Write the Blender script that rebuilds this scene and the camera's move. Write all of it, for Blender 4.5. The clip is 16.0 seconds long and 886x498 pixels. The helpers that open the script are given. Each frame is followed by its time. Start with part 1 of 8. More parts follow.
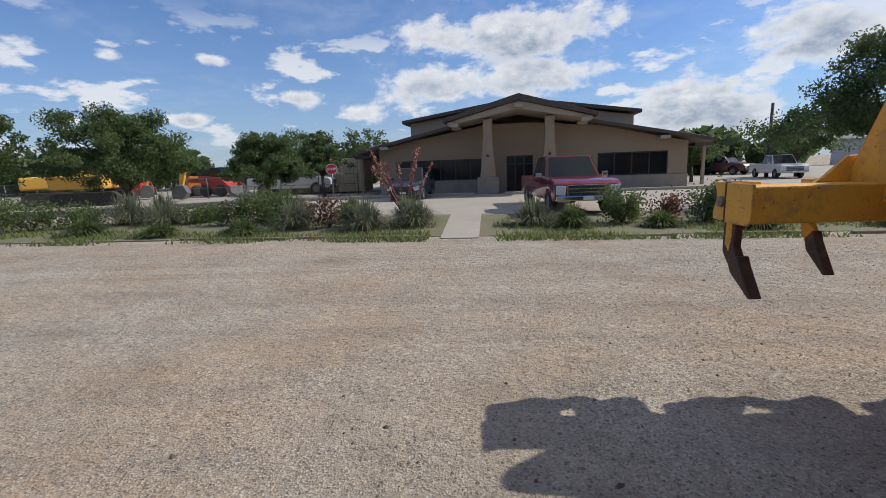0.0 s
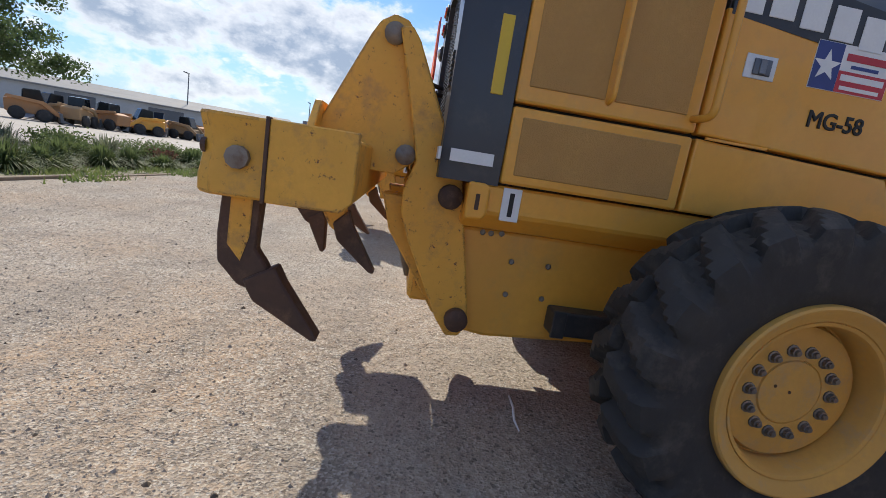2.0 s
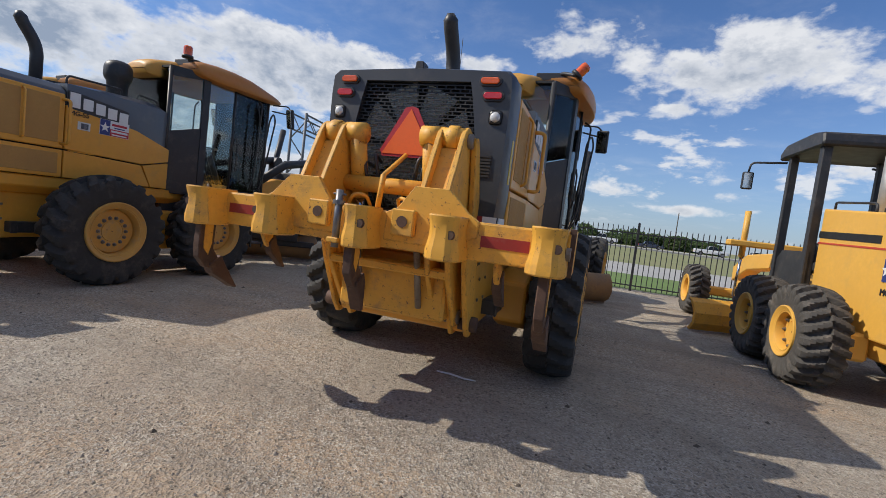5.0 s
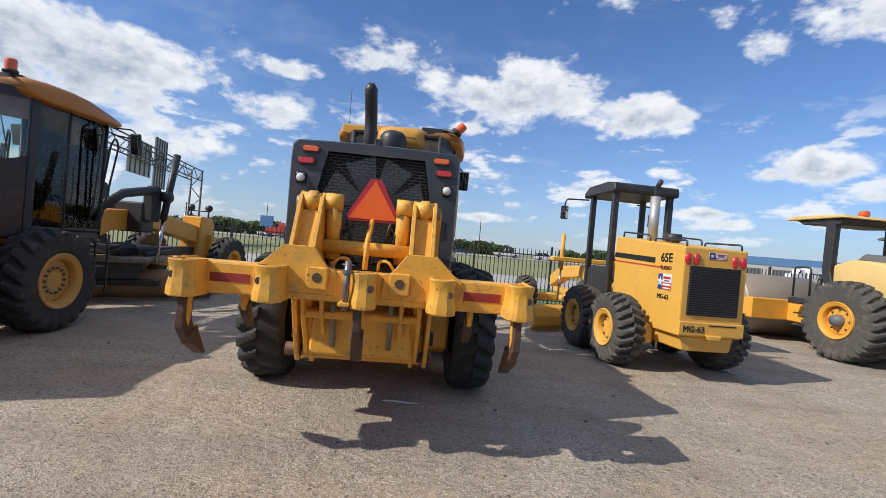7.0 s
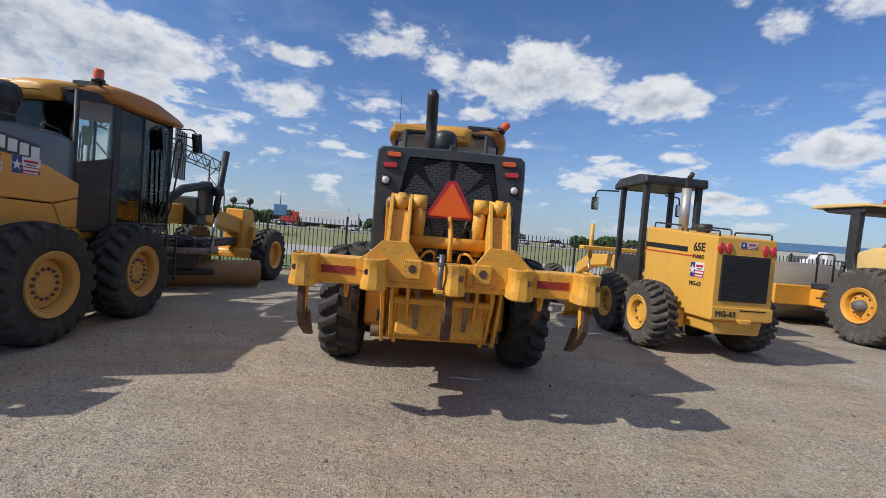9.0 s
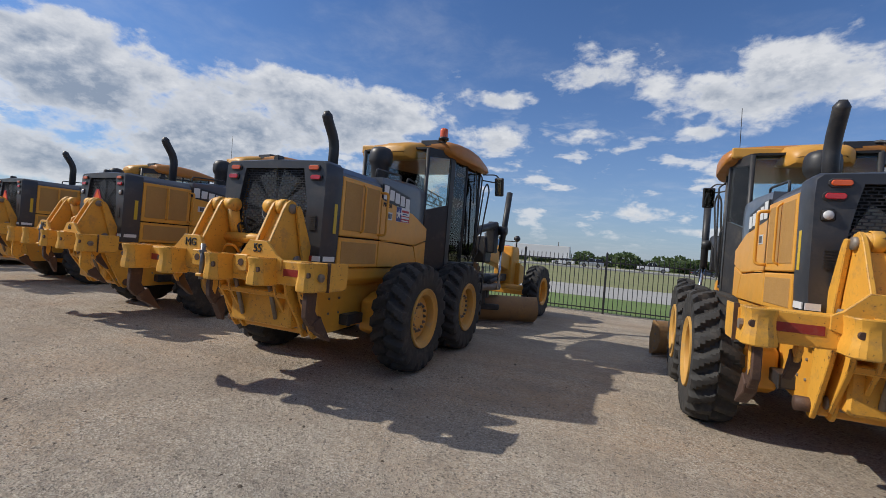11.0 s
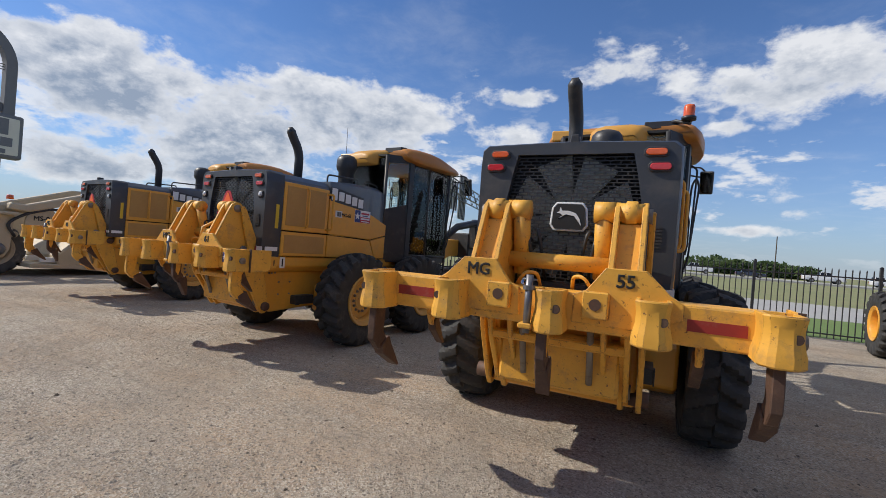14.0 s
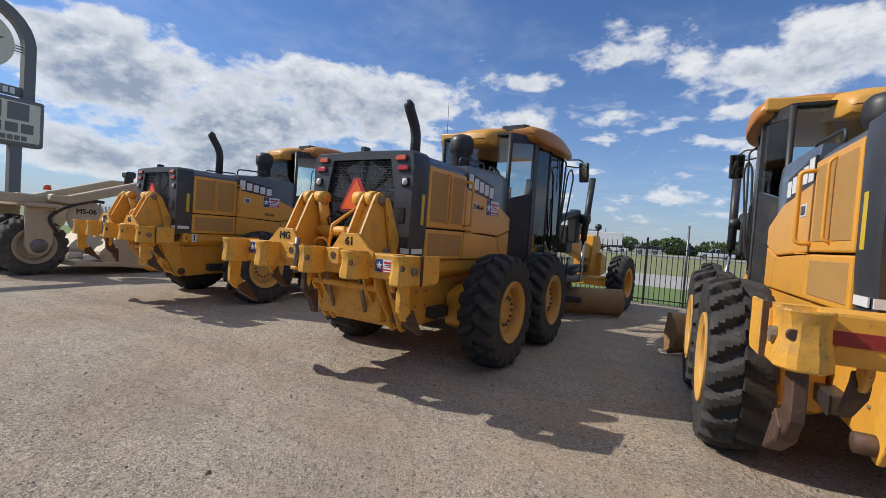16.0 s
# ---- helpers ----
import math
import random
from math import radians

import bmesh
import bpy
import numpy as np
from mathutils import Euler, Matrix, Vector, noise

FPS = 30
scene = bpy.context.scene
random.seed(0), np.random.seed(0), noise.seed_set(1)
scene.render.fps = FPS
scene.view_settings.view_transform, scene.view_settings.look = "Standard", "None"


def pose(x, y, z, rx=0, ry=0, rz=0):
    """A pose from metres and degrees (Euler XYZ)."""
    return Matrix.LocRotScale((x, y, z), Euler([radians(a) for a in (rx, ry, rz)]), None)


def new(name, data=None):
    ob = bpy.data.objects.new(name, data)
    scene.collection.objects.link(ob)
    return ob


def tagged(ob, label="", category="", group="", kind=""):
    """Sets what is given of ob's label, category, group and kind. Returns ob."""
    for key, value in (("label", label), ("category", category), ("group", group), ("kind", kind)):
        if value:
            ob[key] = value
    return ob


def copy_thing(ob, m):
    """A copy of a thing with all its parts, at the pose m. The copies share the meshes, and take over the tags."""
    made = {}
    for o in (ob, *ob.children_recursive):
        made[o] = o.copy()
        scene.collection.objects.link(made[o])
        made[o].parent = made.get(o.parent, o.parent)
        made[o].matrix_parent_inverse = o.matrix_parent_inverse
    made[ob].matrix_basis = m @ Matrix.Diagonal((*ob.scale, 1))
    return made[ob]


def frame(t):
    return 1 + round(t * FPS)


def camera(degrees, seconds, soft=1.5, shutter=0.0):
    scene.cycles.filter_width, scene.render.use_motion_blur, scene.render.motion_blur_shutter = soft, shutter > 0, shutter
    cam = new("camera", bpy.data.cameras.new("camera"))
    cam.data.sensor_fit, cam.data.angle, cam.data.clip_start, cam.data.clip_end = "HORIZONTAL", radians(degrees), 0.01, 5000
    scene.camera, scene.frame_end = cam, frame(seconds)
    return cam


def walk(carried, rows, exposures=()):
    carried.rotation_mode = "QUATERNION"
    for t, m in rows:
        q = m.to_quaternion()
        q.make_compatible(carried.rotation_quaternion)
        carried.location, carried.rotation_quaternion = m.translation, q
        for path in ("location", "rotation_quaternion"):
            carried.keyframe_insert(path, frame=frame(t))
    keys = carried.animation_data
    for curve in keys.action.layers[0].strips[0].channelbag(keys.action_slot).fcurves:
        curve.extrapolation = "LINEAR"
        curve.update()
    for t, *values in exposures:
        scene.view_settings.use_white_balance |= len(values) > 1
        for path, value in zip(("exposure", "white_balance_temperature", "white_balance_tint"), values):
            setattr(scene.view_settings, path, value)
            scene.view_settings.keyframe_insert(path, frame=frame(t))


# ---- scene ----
# camera path: seconds, place, turn
ROWS = [
    (0, 2.756, 2.463, 1.447, 79.65, 1.99, -176.93),
    (0.2, 2.695, 2.099, 1.375, 79.57, -0.53, 164.00),
    (0.5, 2.618, 1.714, 1.385, 80.53, -2.30, 134.63),
    (1, 2.584, 1.154, 1.323, 81.69, -4.24, 112.16),
    (1.5, 2.587, 0.602, 1.287, 79.46, -8.36, 97.05),
    (2, 2.516, 0.065, 1.243, 79.55, -8.95, 85.23),
    (2.5, 2.387, -0.488, 1.274, 78.75, -8.33, 77.04),
    (3, 2.234, -0.960, 1.297, 81.62, -9.72, 66.80),
    (3.5, 1.979, -1.455, 1.285, 83.57, -10.74, 57.00),
    (4, 1.728, -1.957, 1.307, 86.36, -10.94, 46.60),
    (4.5, 1.426, -2.355, 1.297, 85.26, -7.19, 36.58),
    (5, 1.294, -2.630, 1.280, 86.07, -6.97, 19.21),
    (5.2, 1.255, -2.746, 1.285, 86.19, -6.57, 12.76),
    (7.3, 0.257, -3.520, 1.527, 90.06, -5.14, -10.16),
    (7.5, 0.253, -3.620, 1.526, 89.64, -5.32, -15.53),
    (8, 0.202, -3.709, 1.541, 89.61, -5.52, -22.25),
    (8.5, -0.006, -3.737, 1.555, 88.36, -5.34, -15.13),
    (9, -0.246, -3.806, 1.533, 87.91, -4.69, -3.06),
    (9.5, -0.613, -3.831, 1.550, 89.46, -4.47, 12.12),
    (10, -0.961, -3.791, 1.565, 89.58, -4.10, 20.44),
    (10.2, -1.135, -3.782, 1.542, 89.87, -4.39, 21.17),
    (12.3, -3.057, -3.718, 1.481, 90.01, -3.83, 24.45),
    (12.5, -3.249, -3.671, 1.490, 89.85, -3.48, 24.24),
    (13, -3.724, -3.582, 1.466, 89.81, -3.81, 23.97),
    (13.5, -4.232, -3.471, 1.489, 89.65, -3.87, 23.81),
    (14, -4.763, -3.355, 1.484, 89.77, -4.40, 25.33),
    (14.5, -5.275, -3.328, 1.462, 89.48, -4.84, 25.82),
    (15, -5.806, -3.257, 1.461, 89.35, -4.91, 25.54),
    (15.5, -6.349, -3.166, 1.450, 89.21, -4.88, 25.55),
    (16, -6.916, -3.070, 1.490, 88.06, -4.03, 26.11),
]
cam = camera(89.90, 16.0, soft=0.6)
walk(cam, [(t, pose(*p)) for t, *p in ROWS],
     exposures=[(0, 0.22), (0.5, 0.40), (1.5, 0.62), (2.5, 0.56), (3.5, 0.34), (4.5, 0.18), (5.5, 0.22), (7.3, 0.40), (8, 0.30), (9.5, 0.13), (12.5, -0.02), (14, 0.20), (16, 0.20)])

# ---- world, sun ----
SHADOW = Vector((1.17, 0.36, -1.0)).normalized()      # the way the sunlight goes
SUN_EL = math.asin(-SHADOW.z)
SUN_AZ = math.atan2(-SHADOW.x, -SHADOW.y)             # from +y towards +x
world = bpy.data.worlds.new("world")
scene.world = world
world.use_nodes = True
wt = world.node_tree
wt.nodes.clear()


def wnode(kind):
    return wt.nodes.new(kind)


def wmath(op, a, b=None):
    n = wnode("ShaderNodeMath")
    n.operation = op
    for i, v in enumerate((a, b)):
        if v is None:
            continue
        if isinstance(v, (int, float)):
            n.inputs[i].default_value = v
        else:
            wt.links.new(v, n.inputs[i])
    return n.outputs[0]


sky = wnode("ShaderNodeTexSky")
sky.sky_type, sky.sun_disc, sky.sun_elevation, sky.sun_rotation = "NISHITA", False, SUN_EL, SUN_AZ
sky.air_density, sky.dust_density, sky.ozone_density = 1.0, 0.15, 2.0
coord = wnode("ShaderNodeTexCoord")
sep = wnode("ShaderNodeSeparateXYZ")
wt.links.new(coord.outputs["Generated"], sep.inputs[0])
# clouds lie on a flat layer overhead: the way divided by its height
up = wmath("ADD", wmath("MAXIMUM", sep.outputs[2], 0.0), 0.13)
layer = wnode("ShaderNodeCombineXYZ")
wt.links.new(wmath("DIVIDE", sep.outputs[0], up), layer.inputs[0])
wt.links.new(wmath("DIVIDE", sep.outputs[1], up), layer.inputs[1])


def wnoise(scale, detail, rough, shift, vec=None, dist=0.0):
    m = wnode("ShaderNodeMapping")
    m.inputs["Location"].default_value = shift
    n = wnode("ShaderNodeTexNoise")
    n.inputs["Scale"].default_value, n.inputs["Detail"].default_value = scale, detail
    n.inputs["Roughness"].default_value, n.inputs["Distortion"].default_value = rough, dist
    wt.links.new(vec or layer.outputs[0], m.inputs[0])
    wt.links.new(m.outputs[0], n.inputs["Vector"])
    return n.outputs["Fac"]


puffs = wnoise(0.9, 12.0, 0.60, (3.1, 1.7, 0.4), dist=0.25)
wisps = wnoise(4.5, 8.0, 0.62, (0.3, 5.2, 1.0), dist=0.3)
# larger banks of cloud: direction, half width, half height, strength
BANKS = [(10, 19, 12.7, 3.7, 1), (28, 17, 6.8, 2.6, 1), (-6, 22, 8, 2.1, .8), (-18, 19, 6.1, 1.4, .7), (-36, 15, 12.4, 5.4, 1), (-19, 14, 8.4, 3, .7), (36, 26, 7, 2.4, .6), (43, 11, 5.2, 2.5, .95), (24, 9, 4, 1.3, .7), (37, 5, 3, 1.2, .8), (6, 15, 4, 1.2, .7), (-63, 14, 12.8, 6.2, 1), (-41, 16, 12.6, 4.8, 1)]
BANKS += [(14, 20, 9.6, 4.1, 1), (-5, 23, 8.1, 2.6, .65), (2, 6, 7, 1.2, .6), (-63, 6, 9.7, 3, .95), (-52, 8, 7.9, 2.7, .9), (-6, 15, 6.7, 2.1, .5), (-175, 15, 15, 3.8, .9), (176, 10, 8.2, 3.4, .95), (-171, 10, 9, 3, .95)]
BANKS += [(46, 24, 15, 4.5, .72), (24, 30, 16, 3, .55), (20, 8, 24, 3, .45), (-30, 9, 22, 4, .55), (-52, 10, 17, 8, 1), (-40, 4, 10, 3, .9), (-110, 14, 34, 10, .50), (178, 20, 14, 5, .50)]
BANKS += [(-154, 5, 9.2, 3.8, 1), (-144, 11, 6.2, 3.4, 1), (160, 8.6, 3.6, 1.3, .85), (151, 12.3, 2.4, 1.0, .85), (142, 12, 2.0, 0.8, .75), (135, 12.4, 2.2, .8, .7), (148, 6, 2.4, .9, .75), (167, 7, 4.0, 1.4, .7), (-97, 11, 26, 5, 1), (-115, 5, 14, 3.5, .9), (-120, 10, 9, 6, .95), (-92, 7, 15, 6, 1), (-76, 15, 10, 5.5, .9)]
BANKS += [(42, 10.4, 5.5, 1.6, .95), (48.5, 8.2, 4.2, 1.2, .9), (54, 10.6, 3.6, 1.3, .95), (54, 8.0, 3.4, .9, .85), (60, 6, 5, 1.1, .95), (65.5, 10.4, 4, 1.6, .95), (65, 7.4, 4, 1, .8), (35, 6.2, 4.5, .9, .85), (15, 6, 6, 1.0, .7), (8, 4.2, 7, .9, .7), (30, 10.5, 4, 1.1, .7), (-100, 13, 26, 8, .80), (-82, 7, 14, 4, .85)]
az = wmath("ARCTAN2", sep.outputs[0], sep.outputs[1])
el = wmath("ARCSINE", sep.outputs[2])
banks = low_side = None
for a, e, w, h, k in BANKS:
    da = wmath("SUBTRACT", az, radians(a))
    da = wmath("ARCTAN2", wmath("SINE", da), wmath("COSINE", da))
    v_ = wmath("DIVIDE", wmath("SUBTRACT", el, radians(e)), radians(h))
    d = wmath("ADD", wmath("POWER", wmath("ABSOLUTE", wmath("DIVIDE", da, radians(w))), 2.0), wmath("POWER", wmath("ABSOLUTE", v_), 2.0))
    g = wmath("MULTIPLY", wmath("POWER", 2.718, wmath("MULTIPLY", d, -1.0)), k)
    u_ = wmath("MULTIPLY", g, wmath("MAXIMUM", wmath("SUBTRACT", 0.45, wmath("MULTIPLY", v_, 0.8)), 0.0))
    banks = g if banks is None else wmath("MAXIMUM", banks, g)
    low_side = u_ if low_side is None else wmath("MAXIMUM", low_side, u_)
flat = wnode("ShaderNodeMapping")                       # clouds are wider than high
flat.inputs["Scale"].default_value = (1.0, 1.0, 1.7)
wt.links.new(coord.outputs["Generated"], flat.inputs[0])
edges = wnoise(8.0, 8.0, 0.55, (1.3, 0.2, 2.0), flat.outputs[0], 0.2)
billow = wnoise(23.0, 9.0, 0.60, (5.3, 1.2, 0.6), flat.outputs[0], 0.1)
billow_up = wnoise(23.0, 9.0, 0.60, (5.31, 1.21, 0.66), flat.outputs[0], 0.1)
high = wnode("ShaderNodeMapRange")                        # unseen cloud cover added overhead to raise the fill light
high.inputs["From Min"].default_value, high.inputs["From Max"].default_value, high.inputs["To Max"].default_value = 0.52, 0.85, 0.34
wt.links.new(sep.outputs[2], high.inputs["Value"])
grain = wmath("ADD", wmath("MULTIPLY", edges, 0.75), wmath("MULTIPLY", billow, 0.42))
field = wmath("ADD", wmath("ADD", wmath("MULTIPLY", banks, 0.52), high.outputs[0]), wmath("SUBTRACT", grain, 0.585))
field = wmath("ADD", field, wmath("MULTIPLY", wmath("SUBTRACT", puffs, 0.5), 0.20))
ramp = wnode("ShaderNodeMapRange")
ramp.interpolation_type = "SMOOTHSTEP"
ramp.inputs["From Min"].default_value, ramp.inputs["From Max"].default_value = 0.215, 0.39
wt.links.new(field, ramp.inputs["Value"])
thick = wnode("ShaderNodeMapRange")
thick.interpolation_type = "SMOOTHSTEP"
thick.inputs["From Min"].default_value, thick.inputs["From Max"].default_value = 0.26, 0.52
wt.links.new(field, thick.inputs["Value"])
# thin high veils between the clouds
veil = wnode("ShaderNodeMapRange")
veil.interpolation_type = "SMOOTHSTEP"
veil.inputs["From Min"].default_value, veil.inputs["From Max"].default_value, veil.inputs["To Max"].default_value = 0.50, 0.82, 0.26
wt.links.new(wmath("ADD", wmath("MULTIPLY", puffs, 0.65), wmath("MULTIPLY", wisps, 0.40)), veil.inputs["Value"])
# seen against the sun, thick cloud is grey with a bright rim
toward = wnode("ShaderNodeVectorMath")
toward.operation = "DOT_PRODUCT"
toward.inputs[1].default_value = tuple(-SHADOW)
wt.links.new(coord.outputs["Generated"], toward.inputs[0])
back = wmath("MULTIPLY", wmath("MAXIMUM", toward.outputs["Value"], 0.0), 0.45)
under = wmath("ADD", wmath("ADD", 0.10, back), wmath("ADD", wmath("MULTIPLY", low_side, 0.85), wmath("MULTIPLY", wmath("SUBTRACT", billow_up, billow), 1.9)))
under = wmath("MINIMUM", wmath("MAXIMUM", under, 0.0), 1.0)
shade = wnode("ShaderNodeMix")
shade.data_type = "RGBA"
shade.inputs[6].default_value, shade.inputs[7].default_value = (6.0, 6.1, 6.3, 1), (2.2, 2.65, 3.4, 1)
wt.links.new(wmath("MULTIPLY", thick.outputs[0], under), shade.inputs[0])
blue = wnode("ShaderNodeMix")
blue.data_type, blue.blend_type = "RGBA", "MULTIPLY"
blue.inputs[0].default_value, blue.inputs[7].default_value = 1.0, (0.46, 0.64, 0.90, 1)
wt.links.new(sky.outputs[0], blue.inputs[6])
# pale blue haze low over the horizon
haze = wnode("ShaderNodeMix")
haze.data_type = "RGBA"
haze.inputs[7].default_value = (2.75, 3.15, 3.8, 1)
wt.links.new(wmath("MULTIPLY", wmath("POWER", 2.718, wmath("MULTIPLY", wmath("ABSOLUTE", el), -7.5)), 0.85), haze.inputs[0])
wt.links.new(blue.outputs[2], haze.inputs[6])
mixed = wnode("ShaderNodeMix")
mixed.data_type = "RGBA"
# rows of small flat-bottomed cumulus low in the sky
low_map = wnode("ShaderNodeMapping")
low_map.inputs["Scale"].default_value = (1.0, 1.0, 2.7)
wt.links.new(coord.outputs["Generated"], low_map.inputs[0])
low = wnode("ShaderNodeMapRange")
low.interpolation_type = "SMOOTHSTEP"
low.inputs["From Min"].default_value, low.inputs["From Max"].default_value = 0.54, 0.63
wt.links.new(wnoise(8.5, 8.0, 0.55, (4.4, 2.2, 0.7), low_map.outputs[0], 0.1), low.inputs["Value"])
belt = wmath("POWER", 2.718, wmath("MULTIPLY", wmath("POWER", wmath("ABSOLUTE", wmath("DIVIDE", wmath("SUBTRACT", el, radians(9)), radians(7))), 4.0), -1.0))
cover = wmath("MAXIMUM", wmath("MAXIMUM", ramp.outputs[0], veil.outputs[0]), wmath("MULTIPLY", low.outputs[0], wmath("MULTIPLY", belt, 0.85)))
wt.links.new(wmath("MULTIPLY", cover, 0.93), mixed.inputs[0])
wt.links.new(haze.outputs[2], mixed.inputs[6])
wt.links.new(shade.outputs[2], mixed.inputs[7])
bg = wnode("ShaderNodeBackground")
bg.inputs["Strength"].default_value = 0.12
wt.links.new(mixed.outputs[2], bg.inputs[0])
wt.links.new(bg.outputs[0], wnode("ShaderNodeOutputWorld").inputs[0])

sun_data = bpy.data.lights.new("sun", "SUN")
sun_data.energy, sun_data.angle, sun_data.color = 3.6, radians(0.53), (1.0, 0.93, 0.82)
sun = new("sun", sun_data)
sun.rotation_euler = SHADOW.to_track_quat("-Z", "Y").to_euler()


# ---- materials ----
def material(name, color, rough=0.6, metal=0.0, second=None, scale=6.0, bump=0.0, bump_scale=60.0, spec=0.5, dirt=None, dirt_amount=0.5, coords="Object", vary=0.0, coat=0.0, chips=None, edge_wear=0.0):
    """A principled material with broad and fine variation, dirt and relief."""
    m = bpy.data.materials.new(name)
    m.use_nodes = True
    t = m.node_tree
    p = t.nodes["Principled BSDF"]
    p.inputs["Roughness"].default_value, p.inputs["Metallic"].default_value = rough, metal
    p.inputs["Specular IOR Level"].default_value = spec
    p.inputs["Coat Weight"].default_value = coat
    c = t.nodes.new("ShaderNodeTexCoord")

    def noisy(sc, detail=6.0, lo=0.35, hi=0.65, ro=0.6):
        n = t.nodes.new("ShaderNodeTexNoise")
        n.inputs["Scale"].default_value, n.inputs["Detail"].default_value, n.inputs["Roughness"].default_value = sc, detail, ro
        t.links.new(c.outputs[coords], n.inputs["Vector"])
        r = t.nodes.new("ShaderNodeMapRange")
        r.inputs["From Min"].default_value, r.inputs["From Max"].default_value = lo, hi
        t.links.new(n.outputs["Fac"], r.inputs["Value"])
        return r.outputs[0], n.outputs["Fac"]

    def mix(f, a, b):
        x = t.nodes.new("ShaderNodeMix")
        x.data_type = "RGBA"
        for i, v in ((0, f), (6, a), (7, b)):
            if isinstance(v, (tuple, float)):
                x.inputs[i].default_value = v if isinstance(v, float) else (*v, 1)
            else:
                t.links.new(v, x.inputs[i])
        return x.outputs[2]

    second = second or tuple(v * 0.82 for v in color)
    col = mix(noisy(scale)[0], color, second)
    col = mix(noisy(scale * 9, 4.0, 0.3, 0.75)[0], col, tuple((a + b) * 0.47 for a, b in zip(color, second)))
    if dirt:
        f, _ = noisy(scale * 1.7, 10.0, 0.52, 0.72, 0.72)
        g = t.nodes.new("ShaderNodeMath")
        g.operation = "MULTIPLY"
        t.links.new(f, g.inputs[0])
        g.inputs[1].default_value = dirt_amount
        col = mix(g.outputs[0], col, dirt)
    if chips:
        f, _ = noisy(scale * 8, 12.0, 0.60, 0.64, 0.75)
        col = mix(f, col, chips)
    if edge_wear:
        # bare metal where edges are rubbed: the rounded normal leaves the flat one there
        bv, gm, dp = t.nodes.new("ShaderNodeBevel"), t.nodes.new("ShaderNodeNewGeometry"), t.nodes.new("ShaderNodeVectorMath")
        bv.samples = 4
        bv.inputs["Radius"].default_value = 0.012
        dp.operation = "DOT_PRODUCT"
        t.links.new(bv.outputs[0], dp.inputs[0])
        t.links.new(gm.outputs["Normal"], dp.inputs[1])
        ed = t.nodes.new("ShaderNodeMapRange")
        ed.inputs["From Min"].default_value, ed.inputs["From Max"].default_value, ed.inputs["To Min"].default_value, ed.inputs["To Max"].default_value = 0.90, 0.99, 1.0, 0.0
        t.links.new(dp.outputs["Value"], ed.inputs["Value"])
        w1 = t.nodes.new("ShaderNodeMath")
        w1.operation = "MULTIPLY"
        t.links.new(ed.outputs[0], w1.inputs[0])
        t.links.new(noisy(9.0, 8.0, 0.46, 0.58, 0.7)[0], w1.inputs[1])
        w2 = t.nodes.new("ShaderNodeMath")
        w2.operation = "MULTIPLY"
        t.links.new(w1.outputs[0], w2.inputs[0])
        w2.inputs[1].default_value = edge_wear
        col = mix(w2.outputs[0], col, (0.10, 0.05, 0.028))
    if vary:
        oi = t.nodes.new("ShaderNodeObjectInfo")
        hv = t.nodes.new("ShaderNodeHueSaturation")
        r = t.nodes.new("ShaderNodeMapRange")
        r.inputs["To Min"].default_value, r.inputs["To Max"].default_value = 1 - vary, 1 + vary
        t.links.new(oi.outputs["Random"], r.inputs["Value"])
        t.links.new(r.outputs[0], hv.inputs["Value"])
        t.links.new(col, hv.inputs["Color"])
        col = hv.outputs[0]
    t.links.new(col, p.inputs["Base Color"])
    rr = t.nodes.new("ShaderNodeMapRange")
    rr.inputs["To Min"].default_value, rr.inputs["To Max"].default_value = max(rough - 0.1, 0.03), min(rough + 0.14, 1)
    t.links.new(noisy(scale * 3)[1], rr.inputs["Value"])
    t.links.new(rr.outputs[0], p.inputs["Roughness"])
    if bump:
        b = t.nodes.new("ShaderNodeBump")
        b.inputs["Strength"].default_value, b.inputs["Distance"].default_value = bump, 0.01
        t.links.new(noisy(bump_scale, 5.0)[1], b.inputs["Height"])
        t.links.new(b.outputs[0], p.inputs["Normal"])
    return m


def glass_material(name, tint, rough=0.02):
    m = bpy.data.materials.new(name)
    m.use_nodes = True
    t = m.node_tree
    t.nodes.remove(t.nodes["Principled BSDF"])
    tr = t.nodes.new("ShaderNodeBsdfTransparent")
    tr.inputs[0].default_value = (*tint, 1)
    gl = t.nodes.new("ShaderNodeBsdfGlossy")
    gl.inputs["Roughness"].default_value = rough
    lw = t.nodes.new("ShaderNodeFresnel")
    lw.inputs["IOR"].default_value = 1.5
    mx = t.nodes.new("ShaderNodeMixShader")
    t.links.new(lw.outputs[0], mx.inputs[0])
    t.links.new(tr.outputs[0], mx.inputs[1])
    t.links.new(gl.outputs[0], mx.inputs[2])
    t.links.new(mx.outputs[0], t.nodes["Material Output"].inputs[0])
    return m


